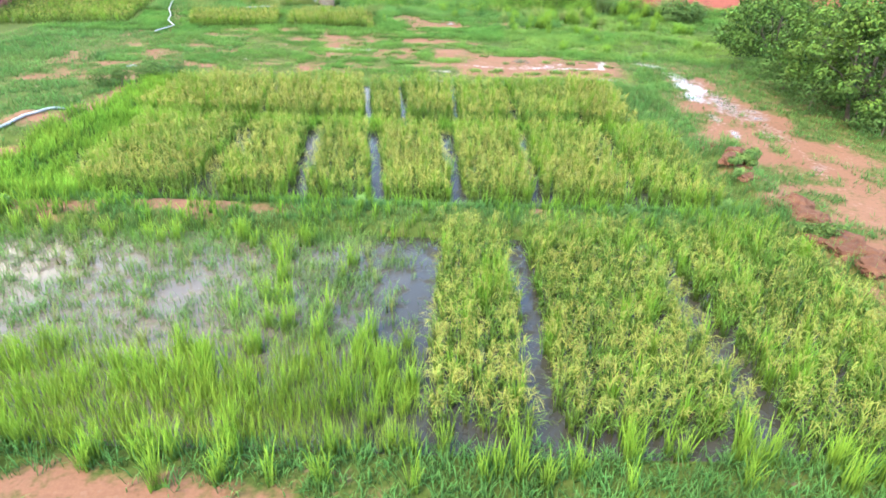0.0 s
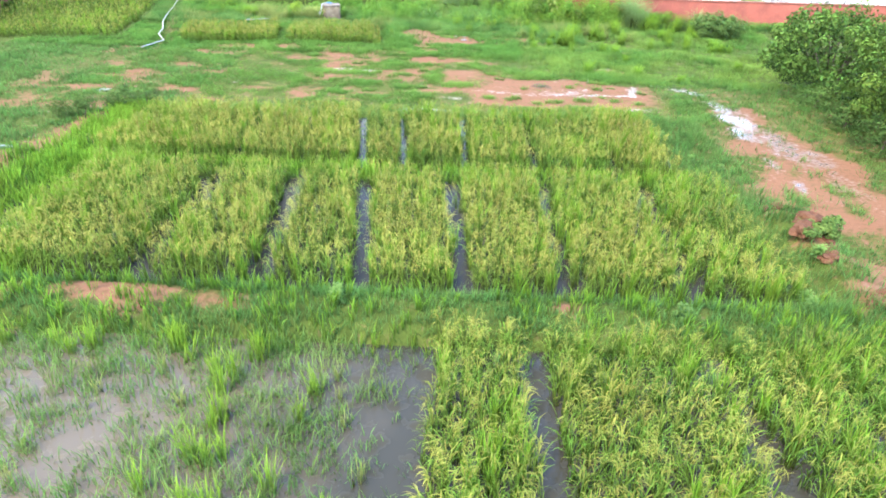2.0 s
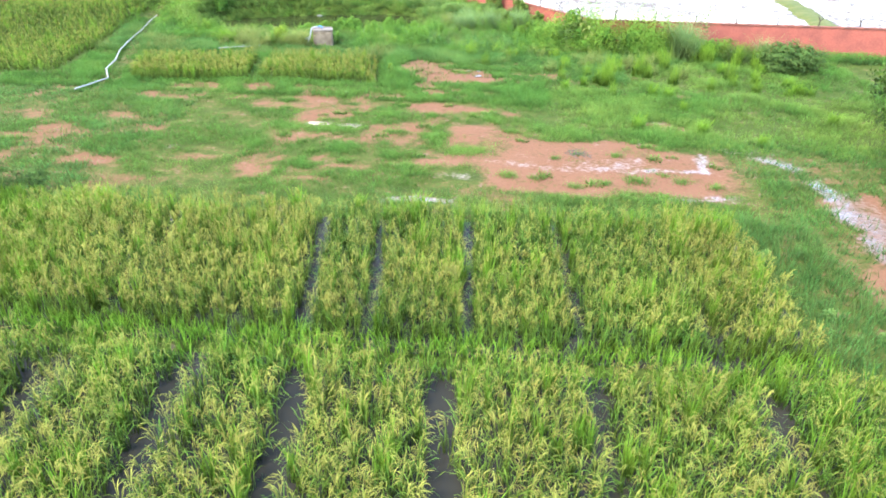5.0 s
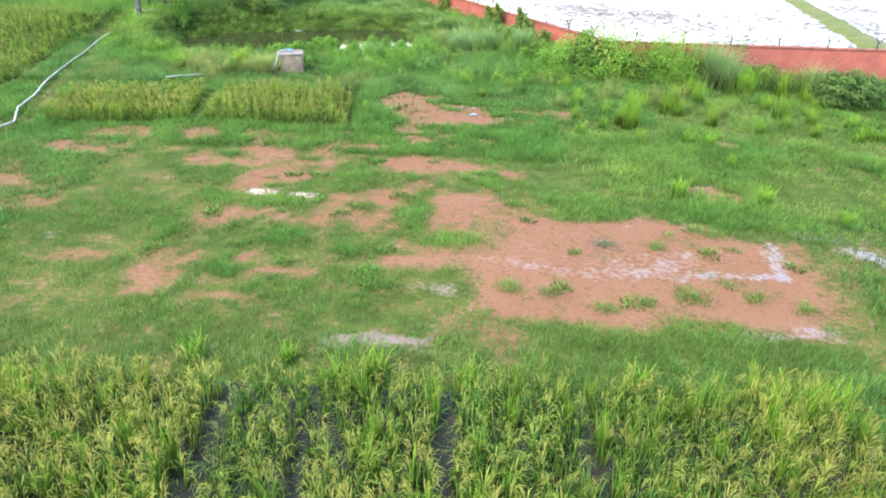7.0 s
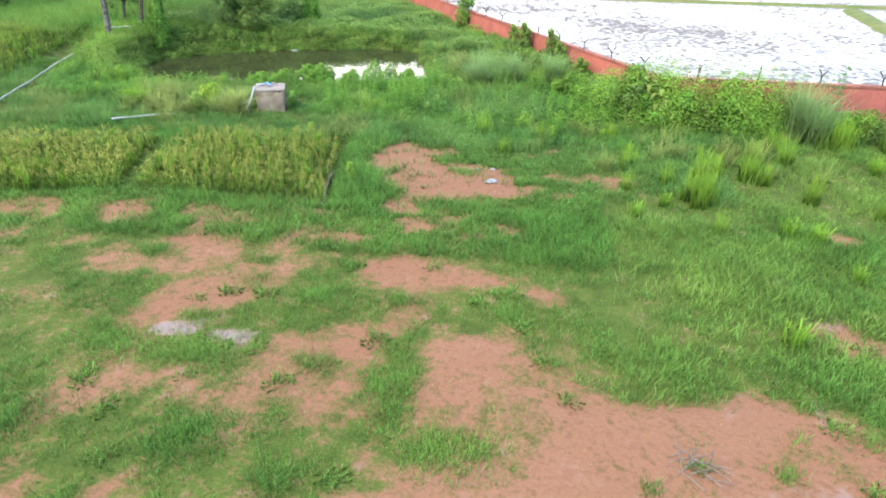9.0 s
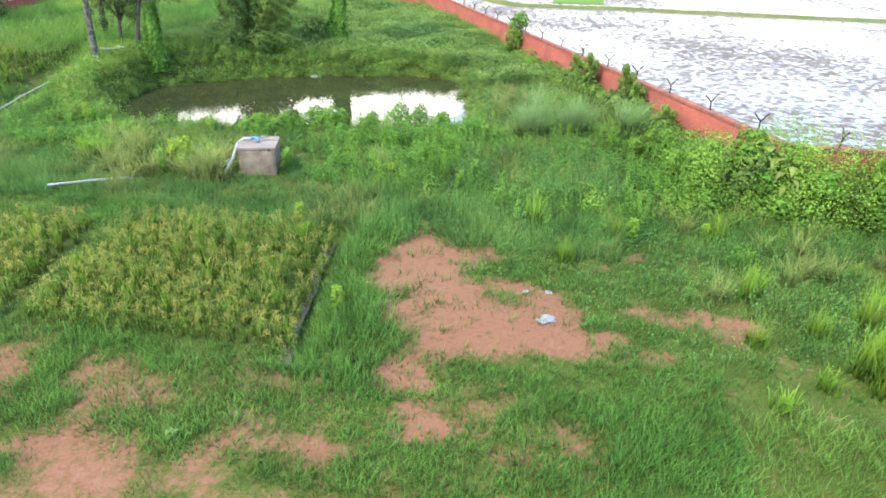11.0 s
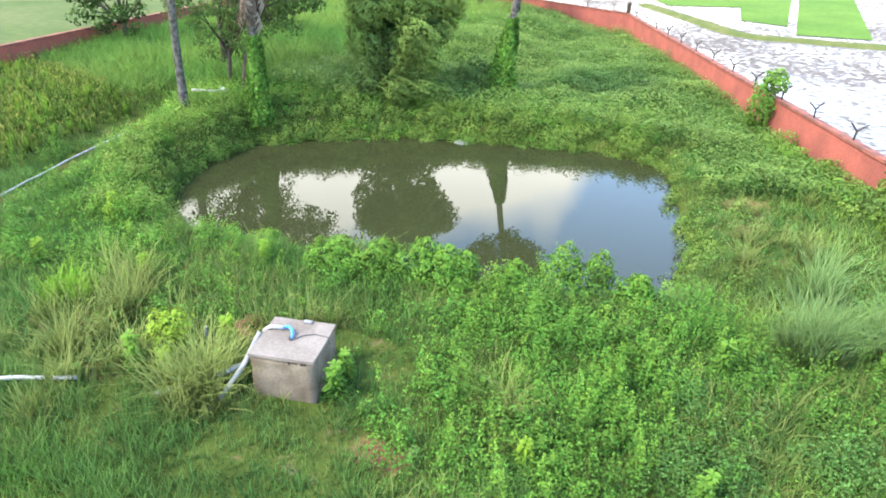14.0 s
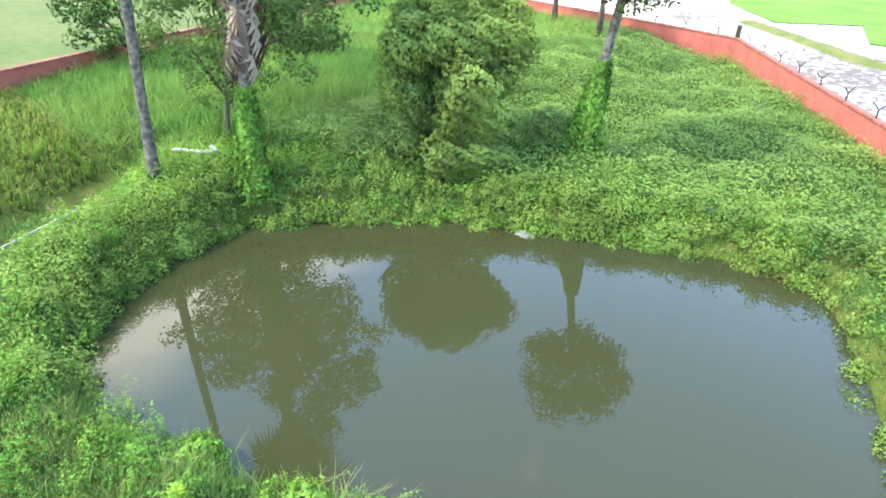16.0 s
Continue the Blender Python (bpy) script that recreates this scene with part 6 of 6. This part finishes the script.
for x, y, r, h in ((-14.4, 32.6, 1.3, 1.2), (-16.0, 30.4, 1.4, 1.3), (10.3, 20.6, 0.55, 0.6), (10.5, 15.0, 0.6, 0.6)):
    lumps_of = [(random.uniform(-r, r), random.uniform(-r, r), h * random.uniform(0.25, 0.7), r * random.uniform(0.3, 0.5), h * random.uniform(0.2, 0.35), 420, random.uniform(0.0, 0.3), MAT_DARK) for _ in range(6)]
    vine_heap(x, y, int(260 + 3 * x), lumps_of, "low dark green bush at the field edge", 0.6 * h, 0.08)["group"] = "bushes at the field edge"

broad_tree(18.6, 27.8, 5.9, 3.5, 0.0, "spreading dark-leaved tree beside a dirt track", seed=31, n_clumps=120, per=90, size=0.22, trunk=0.11, tone=0.8, stems=3, radius=0.58, narrow=0.42)
broad_tree(19.8, 32.6, 5.6, 3.6, 0.0, "spreading dark-leaved tree beside a dirt track", seed=32, n_clumps=100, per=80, size=0.22, trunk=0.11, tone=0.7, stems=3, radius=0.6, narrow=0.42)
broad_tree(19.8, 39.4, 4.6, 3.2, 0.0, "leafy tree with yellow-green young leaves", seed=33, n_clumps=60, per=110, size=0.24, trunk=0.11, tone=0.5, stems=2, radius=0.8, narrow=0.42)
broad_tree(22.0, 45.5, 3.8, 3.4, 0.3, "low spreading tree at the edge of the yard", seed=34, n_clumps=36, per=110, size=0.24, trunk=0.11, tone=0.6, stems=2, radius=0.8)
# dark leafy heaps added below the trees in place of their shade
for x, y, r, h in ((17.3, 29.6, 1.3, 1.8), (18.2, 25.4, 1.3, 1.6), (17.6, 33.0, 1.2, 1.5), (18.0, 36.6, 1.1, 1.3), (19.4, 27.4, 1.6, 2.4), (20.2, 31.0, 1.6, 2.2)):
    vine_heap(x, y, int(400 + 5 * y), [(0, 0, 0.4 * h, r, 0.55 * h, 1100, 0.0, MAT_DARK), (0.3 * r, -0.2 * r, 0.7 * h, 0.6 * r, 0.35 * h, 500, 0.2, MAT_DARK)], "dark leafy skirt added for the shade below the trees by the track", 0.6 * h, 0.11)["group"] = "undergrowth by the track"
broad_tree(-30.5, 112.0, 9.0, 3.0, 4.0, "tall dark tree close to the far wall", seed=35, n_clumps=40, per=80, size=0.26, trunk=0.22, tone=0.3)
broad_tree(-25.0, 108.0, 9.0, 2.8, 3.6, "tall dark tree close to the far wall", seed=36, n_clumps=40, per=80, size=0.26, trunk=0.22, tone=0.3)


# self-sown plants in the furrows
x, y = scatter(-13, 8.6, 17.4, 24.8, 5, lambda a, b: 0.9 + 0 * a)
x2, y2 = scatter(-13, 8.1, 25.3, 32.2, 12, lambda a, b: 0.9 + 0 * a)
x, y = np.concatenate([x, x2]), np.concatenate([y, y2])
stuff("furrow_weeds", [(tufts(x, y, 0.2 + 0.35 * fbm(x, y, 0.8, 171), 7, 0.018, 0.07, (0.1, 0.7), tone_at(x, y, 1.0, 172), 0.15, 2), MAT_GRASS)], "thin weeds standing in the wet furrows", "weeds")


# ---- pump chamber ----
def ground_at(x, y):
    return float(ground_z(np.array([x]), np.array([y]))[0])


def pump_chamber():
    top = empty("pump_chamber", pose(-11.22, 60.38, -0.12, 0, 0, 17.0), "square plastered concrete pump chamber with stained sides", "pump chamber")
    bm = box(-0.67, -0.64, -0.1, 0.67, 0.64, 1.10, 0.0)
    bmesh.ops.subdivide_edges(bm, edges=bm.edges[:], cuts=7, use_grid_fill=True)
    for v in bm.verts:
        k = 0.02 * noise.noise(v.co * 3.0) + 0.012 * noise.noise(v.co * 9.0)
        v.co.x += k
        v.co.y += 0.8 * k
    body = part("body", bm, MAT_CONCRETE, top, "brown stained plaster body", True)
    bm = box(-0.70, -0.67, 1.10, 0.70, 0.67, 1.17, 0.0)
    bmesh.ops.subdivide_edges(bm, edges=bm.edges[:], cuts=5, use_grid_fill=True)
    for v in bm.verts:
        v.co += Vector((0.014 * noise.noise(v.co * 4.0), 0.014 * noise.noise(v.co * 4.3 + Vector((3, 0, 0))), 0.008 * noise.noise(v.co * 5)))
    part("slab", bm, MAT_SLAB, top, "pale concrete cover slab")
    part("pipe_stub", tube([(-0.76, 0.20, 1.10), (-0.6, 0.22, 1.225), (-0.30, 0.24, 1.235)], 0.05, 10), MAT_PIPE, top, "white plastic pipe", True)
    hose = part("blue_hose", tube([(-0.32, 0.24, 1.235), (-0.18, 0.23, 1.29), (-0.06, 0.12, 1.29), (-0.02, 0.02, 1.23), (-0.02, -0.02, 1.16)], 0.037, 10), MAT_BLUE, top, "bent blue hose", True)
    part("collar", tube([(-0.02, -0.02, 1.165), (-0.02, -0.02, 1.205)], 0.07, 10), MAT_BLACK, hose)
    part("cable", tube([(0.03, -0.04, 1.19), (0.2, 0.14, 1.185), (0.4, 0.22, 1.18), (0.70, 0.18, 1.18), (0.715, 0.18, 1.0)], 0.011, 5), MAT_BLACK, top, "black electric cable")
    part("brick_bit", box(0.0, 0.55, 1.17, 0.2, 0.65, 1.22, 0.01), MAT_SACK, top)
    for k in range(5):   # chipped edge of the front face
        x0 = 0.12 + 0.09 * k + random.uniform(-0.02, 0.02)
        part("chip", box(x0, -0.655, 1.02 + random.uniform(-0.02, 0.03), x0 + random.uniform(0.04, 0.08), -0.63, 1.085, 0.006), MAT_CHIP, body)


pump_chamber()


def pipe(points, r, label, lift=0.03, mat=None, name="water_pipe", smooth_n=6, wob=0.03):
    pts = []
    for (ax, ay), (bx, by) in zip(points, points[1:]):
        for k in range(smooth_n):
            u = k / smooth_n
            px, py = ax + (bx - ax) * u + random.uniform(-wob, wob), ay + (by - ay) * u + random.uniform(-wob, wob)
            pts.append((px, py, ground_at(px, py) + lift))
    ex, ey = points[-1]
    pts.append((ex, ey, ground_at(ex, ey) + lift))
    return tagged(part(name, tube(pts, r, 7), mat or MAT_PIPE, None, "", True), label, "pipe")


pipe([(-20.6, 45.4), (-20.2, 47.9), (-21.5, 50.0), (-22.1, 52.1), (-23.5, 55.2), (-24.6, 58.6), (-25.9, 63.0), (-26.9, 66.0), (-27.9, 69.4)], 0.043, "long white plastic water hose along a path", 0.2)
pipe([(-17.2, 21.6), (-16.9, 22.6), (-17.0, 24.3), (-16.3, 26.1)], 0.06, "white plastic hose over a red earth bank", 0.08)
pipe([(-17.4, 56.6), (-16.3, 57.3), (-15.1, 58.0)], 0.05, "white plastic pipe lying in the grass", 0.22, wob=0.01)
pipe([(-27.6, 73.0), (-26.7, 73.4), (-26.3, 73.9), (-26.9, 74.1)], 0.07, "loose loop of white hose in the grass", 0.35)
tagged(part("water_pipe", tube([(-13.4, 58.5, 0.05), (-12.6, 59.15, 0.28), (-11.98, 59.72, 0.55)], 0.06, 8), MAT_PIPE, None, "", True), "white plastic pipe sloping up to the pump chamber", "pipe")
tagged(part("water_pipe", tube([(-12.2, 58.75, -0.1), (-12.05, 59.2, 0.25), (-11.94, 59.62, 0.6), (-11.96, 60.2, 1.06)], 0.055, 8), MAT_PIPE, None, "", True), "white plastic pipe leading down from the pump chamber", "pipe")
tagged(part("marker_post", tube([(0, 0, 0), (0.02, 0.01, 0.55)], 0.04, 7), MAT_PIPE), "short white plastic stub in the weeds", "post").matrix_basis = pose(-13.9, 60.4, -0.15)


# ---- litter, stones, twigs ----
def crumple(name, size, mat, label, category, at, seed, flat=0.25):
    bm = bmesh.new()
    bmesh.ops.create_icosphere(bm, subdivisions=3, radius=0.5)
    for v in bm.verts:
        k = 1 + 0.5 * noise.noise(v.co * 3.1 + Vector((seed, 0, 0))) + 0.25 * noise.noise(v.co * 7 + Vector((0, seed, 0)))
        v.co = Vector((v.co.x * k * size[0], v.co.y * k * size[1], max(v.co.z * k, -0.2) * size[2]))
    ob = tagged(part(name, bm, mat), label, category)
    ob.matrix_basis = pose(at[0], at[1], ground_at(*at) + 0.12 * size[2], 0, 0, random.uniform(0, 360))
    return ob


crumple("plastic_sack", (0.5, 0.32, 0.12), MAT_SACK, "flattened white plastic sack on bare earth", "sack", (0.1, 52.7), 1)
crumple("plastic_scrap", (0.2, 0.14, 0.08), MAT_SACK, "small white plastic scrap on bare earth", "litter", (-0.5, 53.9), 2)
crumple("plastic_scrap", (0.22, 0.14, 0.08), MAT_SACK, "small white plastic scrap on bare earth", "litter", (0.1, 54.0), 3)
crumple("plastic_sack", (0.8, 0.5, 0.35), MAT_BAG, "grey weedy bag caught at the pond's edge", "sack", (-15.9, 78.0), 4)
crumple("plastic_sack", (0.7, 0.35, 0.3), MAT_SACK, "pale sack among the pond weeds", "sack", (-10.9, 81.8), 6)
crumple("plastic_sack", (0.6, 0.4, 0.1), MAT_SACK, "white sheet scrap beside a red path", "sack", (-17.7, 35.2), 8)
for k in range(48):
    y = random.uniform(9.0, 24.0) if k < 24 else random.uniform(11.5, 17.5)
    x = 10.3 + 0.16 * max(0, 16 - y) + random.uniform(-0.4, 0.5)
    s = random.uniform(0.3, 0.95)
    crumple("earth_clod", (s, s * random.uniform(0.7, 1.2), s * 0.6), MAT_CLOD, "crumbly red earth clod on the field edge", "clod", (x, y), 20 + k)["group"] = "clods along the track"


def twig_pile(x, y, n, size, label):
    top = empty("twig_pile", pose(x, y, ground_at(x, y)), label, "twigs")
    for _ in range(n):
        a, b, c = random.uniform(0, 6.28), random.uniform(-0.4, 0.4) * size, random.uniform(-0.4, 0.4) * size
        d = Vector((math.cos(a), math.sin(a), random.uniform(-0.05, 0.35))) * size * random.uniform(0.3, 0.6)
        part("twig", tube([Vector((b, c, 0.03)) - d * 0.5 * Vector((1, 1, 0)).length, Vector((b, c, 0.08)), Vector((b, c, 0.04)) + d], [0.012, 0.01, 0.004], 4), MAT_TWIG, top)


twig_pile(4.5, 39.2, 16, 0.9, "small heap of dry grey twigs on bare earth")
twig_pile(-22.6, 66.3, 9, 0.9, "dry pale branches hanging at the pond's edge")

# ---- single tufts and weeds that stand out ----
TUFTS = [None, clump_mesh("grass_tuft", 0.2, 80, MAT_TURF, 0.13, (0.3, 1.0), 0.010, 0.3),
         clump_mesh("tall_tuft", 0.95, 60, MAT_STRAW, 0.10, (0.1, 1.2), 0.010, 0.25), clump_mesh("reed_tuft", 1.9, 260, MAT_REED, 0.17, (0.05, 0.8), 0.009, 0.25),
         clump_mesh("bright_tuft", 0.7, 60, MAT_YOUNG, 0.12, (0.1, 0.7), 0.02, 0.1)]


def plant(kind, name, spots, label, category, group, scale=(0.8, 1.25), around=0.0):
    for x, y in spots:
        s = random.uniform(*scale)
        ob = part_mesh(name, TUFTS[kind], None, "", pose(x, y, ground_at(x, y) - 0.02, 0, 0, random.uniform(0, 360)) @ Matrix.Diagonal((s, s, s * random.uniform(0.85, 1.15), 1)))
        tagged(ob, label, category, group)


plant(1, "grass_tuft", [(random.uniform(-9, 11), random.uniform(34.5, 46)) for _ in range(44)], "small low grass tuft in the yard", "grass tuft", "tufts on the bare yard")
plant(4, "grass_tuft", [(random.uniform(5, 19), random.uniform(41, 57)) for _ in range(18)] + [(random.uniform(-8, 8), random.uniform(31.4, 33.2)) for _ in range(9)], "bright yellow-green grass tuft standing above the turf", "grass tuft", "tall tufts in the turf")
plant(2, "grass_tuft", [(random.uniform(-18, -11.5), random.uniform(56.8, 62.5)) for _ in range(20)] + [(-12.3, 59.2), (-12.5, 58.9), (-12.0, 58.8), (-12.8, 59.3), (-6.9, 61.8), (-6.6, 61.4), (-13.4, 65.6), (-12.8, 65.5), (-12.2, 65.8), (-14.0, 65.3), (-13.0, 65.2)] + [(random.uniform(3, 15), random.uniform(54, 60)) for _ in range(24)] + [(random.uniform(-3.6, -1.2), random.uniform(69.5, 78)) for _ in range(16)],
      "tall pale grass tuft with loose thin blades", "grass tuft", "pale tufts round the chamber")
plant(3, "reed_clump", [(-1.3, 66.4), (-1.0, 66.7), (-1.6, 66.6), (0.1, 67.3), (0.5, 67.1), (0.9, 67.4), (-1.2, 69.2), (3.2, 66.9), (2.7, 67.2), (13.8, 60.6), (14.6, 60.2), (15.4, 60.8), (19.5, 60.3), (5.6, 62.5), (5.3, 62.9), (6.0, 62.6), (5.5, 62.1)], "big feathery clump of pale green reeds", "reeds", "reeds near the wall", (0.85, 1.2))
plant(2, "grass_tuft", [(-12.7, 59.5), (-12.9, 59.3), (-12.5, 59.2), (-17.2, 61.3), (-17.1, 61.2), (-16.4, 60.2), (-16.2, 60.3), (-16.3, 58.5), (-16.1, 58.6), (-18.3, 61.4), (-13.4, 58.8)] + [(random.uniform(-13.4, -12.1), random.uniform(58.6, 59.7)) for _ in range(9)] + [(random.uniform(-17.5, -14), random.uniform(58.2, 61)) for _ in range(9)], "tall pale grass tuft with loose thin blades", "grass tuft", "pale tufts round the chamber", (1.1, 1.5))
plant(4, "grass_tuft", [(-18.3, 59.7), (-18.0, 59.9), (-18.5, 60.1), (-18.1, 60.3), (-17.7, 60.1)], "bright green grass tuft standing above the turf", "grass tuft", "tall tufts in the turf", (1.1, 1.5))
plant(3, "reed_clump", [(13.7, 59.7), (14.2, 59.3), (13.9, 60.3)], "big feathery clump of pale green reeds", "reeds", "reeds near the wall", (1.35, 1.6))


def leafy_weed(height, count, size, mat, seed, spread=0.25):
    """An upright weed: a stem whose joints carry the leaves."""
    rng = np.random.RandomState(seed)
    joints = 14
    zs = np.linspace(0, height * 0.97, joints)
    wob = 0.03 * np.sin(np.arange(joints) * 1.3 + seed)
    V = [(wob[k] + s * 0.008, wob[k] * 0.6, zs[k]) for k in range(joints) for s in (-1, 1)]
    F = [q for k in range(joints - 1) for q in ((2 * k, 2 * k + 1, 2 * k + 3), (2 * k, 2 * k + 3, 2 * k + 2))]
    T, N = [z / height for z in zs for _ in (0, 1)], [0.2] * (2 * joints)
    for _ in range(count):
        up = rng.uniform(0.1, 1.0)
        j = int(up * (joints - 1))
        a, out = rng.uniform(0, 6.283), spread * height * (1.15 - up) * rng.uniform(0.5, 1.0) + 0.03
        root = np.array([wob[j], wob[j] * 0.6, zs[j]])
        d = np.array([math.cos(a), math.sin(a), rng.uniform(-0.1, 0.6)])
        side = np.array([-math.sin(a), math.cos(a), 0]) * size * 0.33
        ln = out + size
        b = len(V)
        V += [tuple(root + d * ln * 0.72 + side), tuple(root + d * ln * 0.72 - side), tuple(root + d * ln - np.array([0, 0, 0.03]))]
        F += [(2 * j, b, b + 1), (b, b + 2, b + 1)]
        T += [up] * 3
        N += [min(1, max(0, 0.3 + 0.5 * (up - 0.4) + rng.normal(0, 0.12)))] * 3
    return veg_mesh("leafy_weed", [((np.array(V), np.array(F), np.array(T), np.array(N)), mat)])


TUFTS[0] = clump_mesh("plume_grass", 1.55, 80, MAT_YOUNG, 0.17, (0.02, 0.42), 0.012, 0.3)
plant(0, "plume_grass", [(random.uniform(5, 17), random.uniform(51, 59.5)) for _ in range(26)] + [(14.2, 59.6), (15.0, 60.2), (15.8, 59.8), (16.8, 60.3), (17.6, 59.4), (2.0, 57.6), (-0.5, 58.2), (15.0, 58.6), (15.5, 58.9), (15.2, 59.3), (5.4, 54.9), (5.7, 55.1), (7.7, 52.4), (7.9, 52.7), (7.5, 49.3), (9.9, 54.1), (10.2, 54.4), (0.5, 55.8), (12.1, 58.1), (17.4, 58.9), (18.4, 58.5), (18.0, 57.2)], "tall soft plume of yellow-green grass", "grass tuft", "tall tufts in the turf", (0.45, 1.1))
TUFTS += [leafy_weed(0.95, 170, 0.075, MAT_VINE, 1, 0.2), leafy_weed(0.38, 90, 0.06, MAT_GRASS, 2, 0.35), leafy_weed(0.75, 120, 0.085, MAT_YOUNG, 3, 0.28)]
plant(5, "leafy_weed", [(-10.15, 60.3), (-10.3, 60.9), (-14.4, 58.9)] + [(random.uniform(-8, 6), random.uniform(59.5, 65)) for _ in range(6)], "upright leafy green weed", "weed", "leafy weeds")
plant(7, "leafy_weed", [(-13.4, 60.6), (-13.7, 59.1), (-6.0, 60.4), (-8.0, 56.4), (2.5, 57.6), (4.8, 58.2), (-5.1, 51.8)] + [(random.uniform(-22, -14), random.uniform(60, 65)) for _ in range(6)], "yellow-green leafy weed in the grass", "weed", "leafy weeds")
plant(6, "leafy_weed", [(random.uniform(-13, 9), random.uniform(15.7, 17.3)) for _ in range(5)] + [(random.uniform(8.4, 10.5), random.uniform(9, 31)) for _ in range(14)] + [(random.uniform(-24, 4), random.uniform(47, 64)) for _ in range(18)], "low leafy weed among grass", "weed", "leafy weeds")


TUFTS.append(leafy_weed(3.3, 120, 0.15, MAT_DARK, 9, 0.05))
plant(8, "tall_weed", [(15.0, 60.6), (15.5, 60.9), (13.0, 61.0)], "tall thin weed rising above the red wall", "weed", "tall weeds by the wall")


def broad_leaf_plant(x, y, height, count, label):
    """A tall plant: a stout stem and long leaves that arch over and hang."""
    top = empty("broad_leaf_plant", pose(x, y, ground_at(x, y) - 0.03), label, "plant")
    part("stem", tube([(0, 0, 0), (0.05, 0.02, height * 0.5), (0.02, 0.06, height)], [0.05, 0.04, 0.02], 8), MAT_DARK, top, "", True)
    for k in range(count):
        up = 0.3 + 0.7 * (k + 1) / count
        a, ln, wide = 2.39996 * k, random.uniform(0.55, 0.85), random.uniform(0.10, 0.15)
        V, T = [], []
        for j in range(6):
            u = j / 5
            r, z = ln * (0.12 + 0.88 * u) * (1 - 0.25 * u), height * up + ln * (0.75 * u - 1.15 * u * u)
            w = wide * math.sin(math.pi * min(0.98, 0.12 + 0.88 * u)) + 0.004
            for s, drop in ((-1, -0.25), (0, 0), (1, -0.25)):
                V.append((r * math.cos(a) - s * w * math.sin(a), r * math.sin(a) + s * w * math.cos(a), z + drop * w))
                T.append(0.4 + 0.6 * u)
        F = [q for j in range(5) for s in (0, 1) for q in ((3 * j + s, 3 * j + s + 1, 3 * j + s + 4), (3 * j + s, 3 * j + s + 4, 3 * j + s + 3))]
        part_mesh("leaf", mesh_arrays("leaf", np.array(V), np.array(F), [MAT_STRAW], None, {"tip": np.array(T), "tone": np.full(len(T), random.uniform(0.0, 0.3))}, True), top)


broad_leaf_plant(7.0, 60.9, 2.5, 22, "tall plant with long drooping pale green leaves")
broad_leaf_plant(7.5, 60.4, 2.1, 18, "tall plant with long drooping pale green leaves")
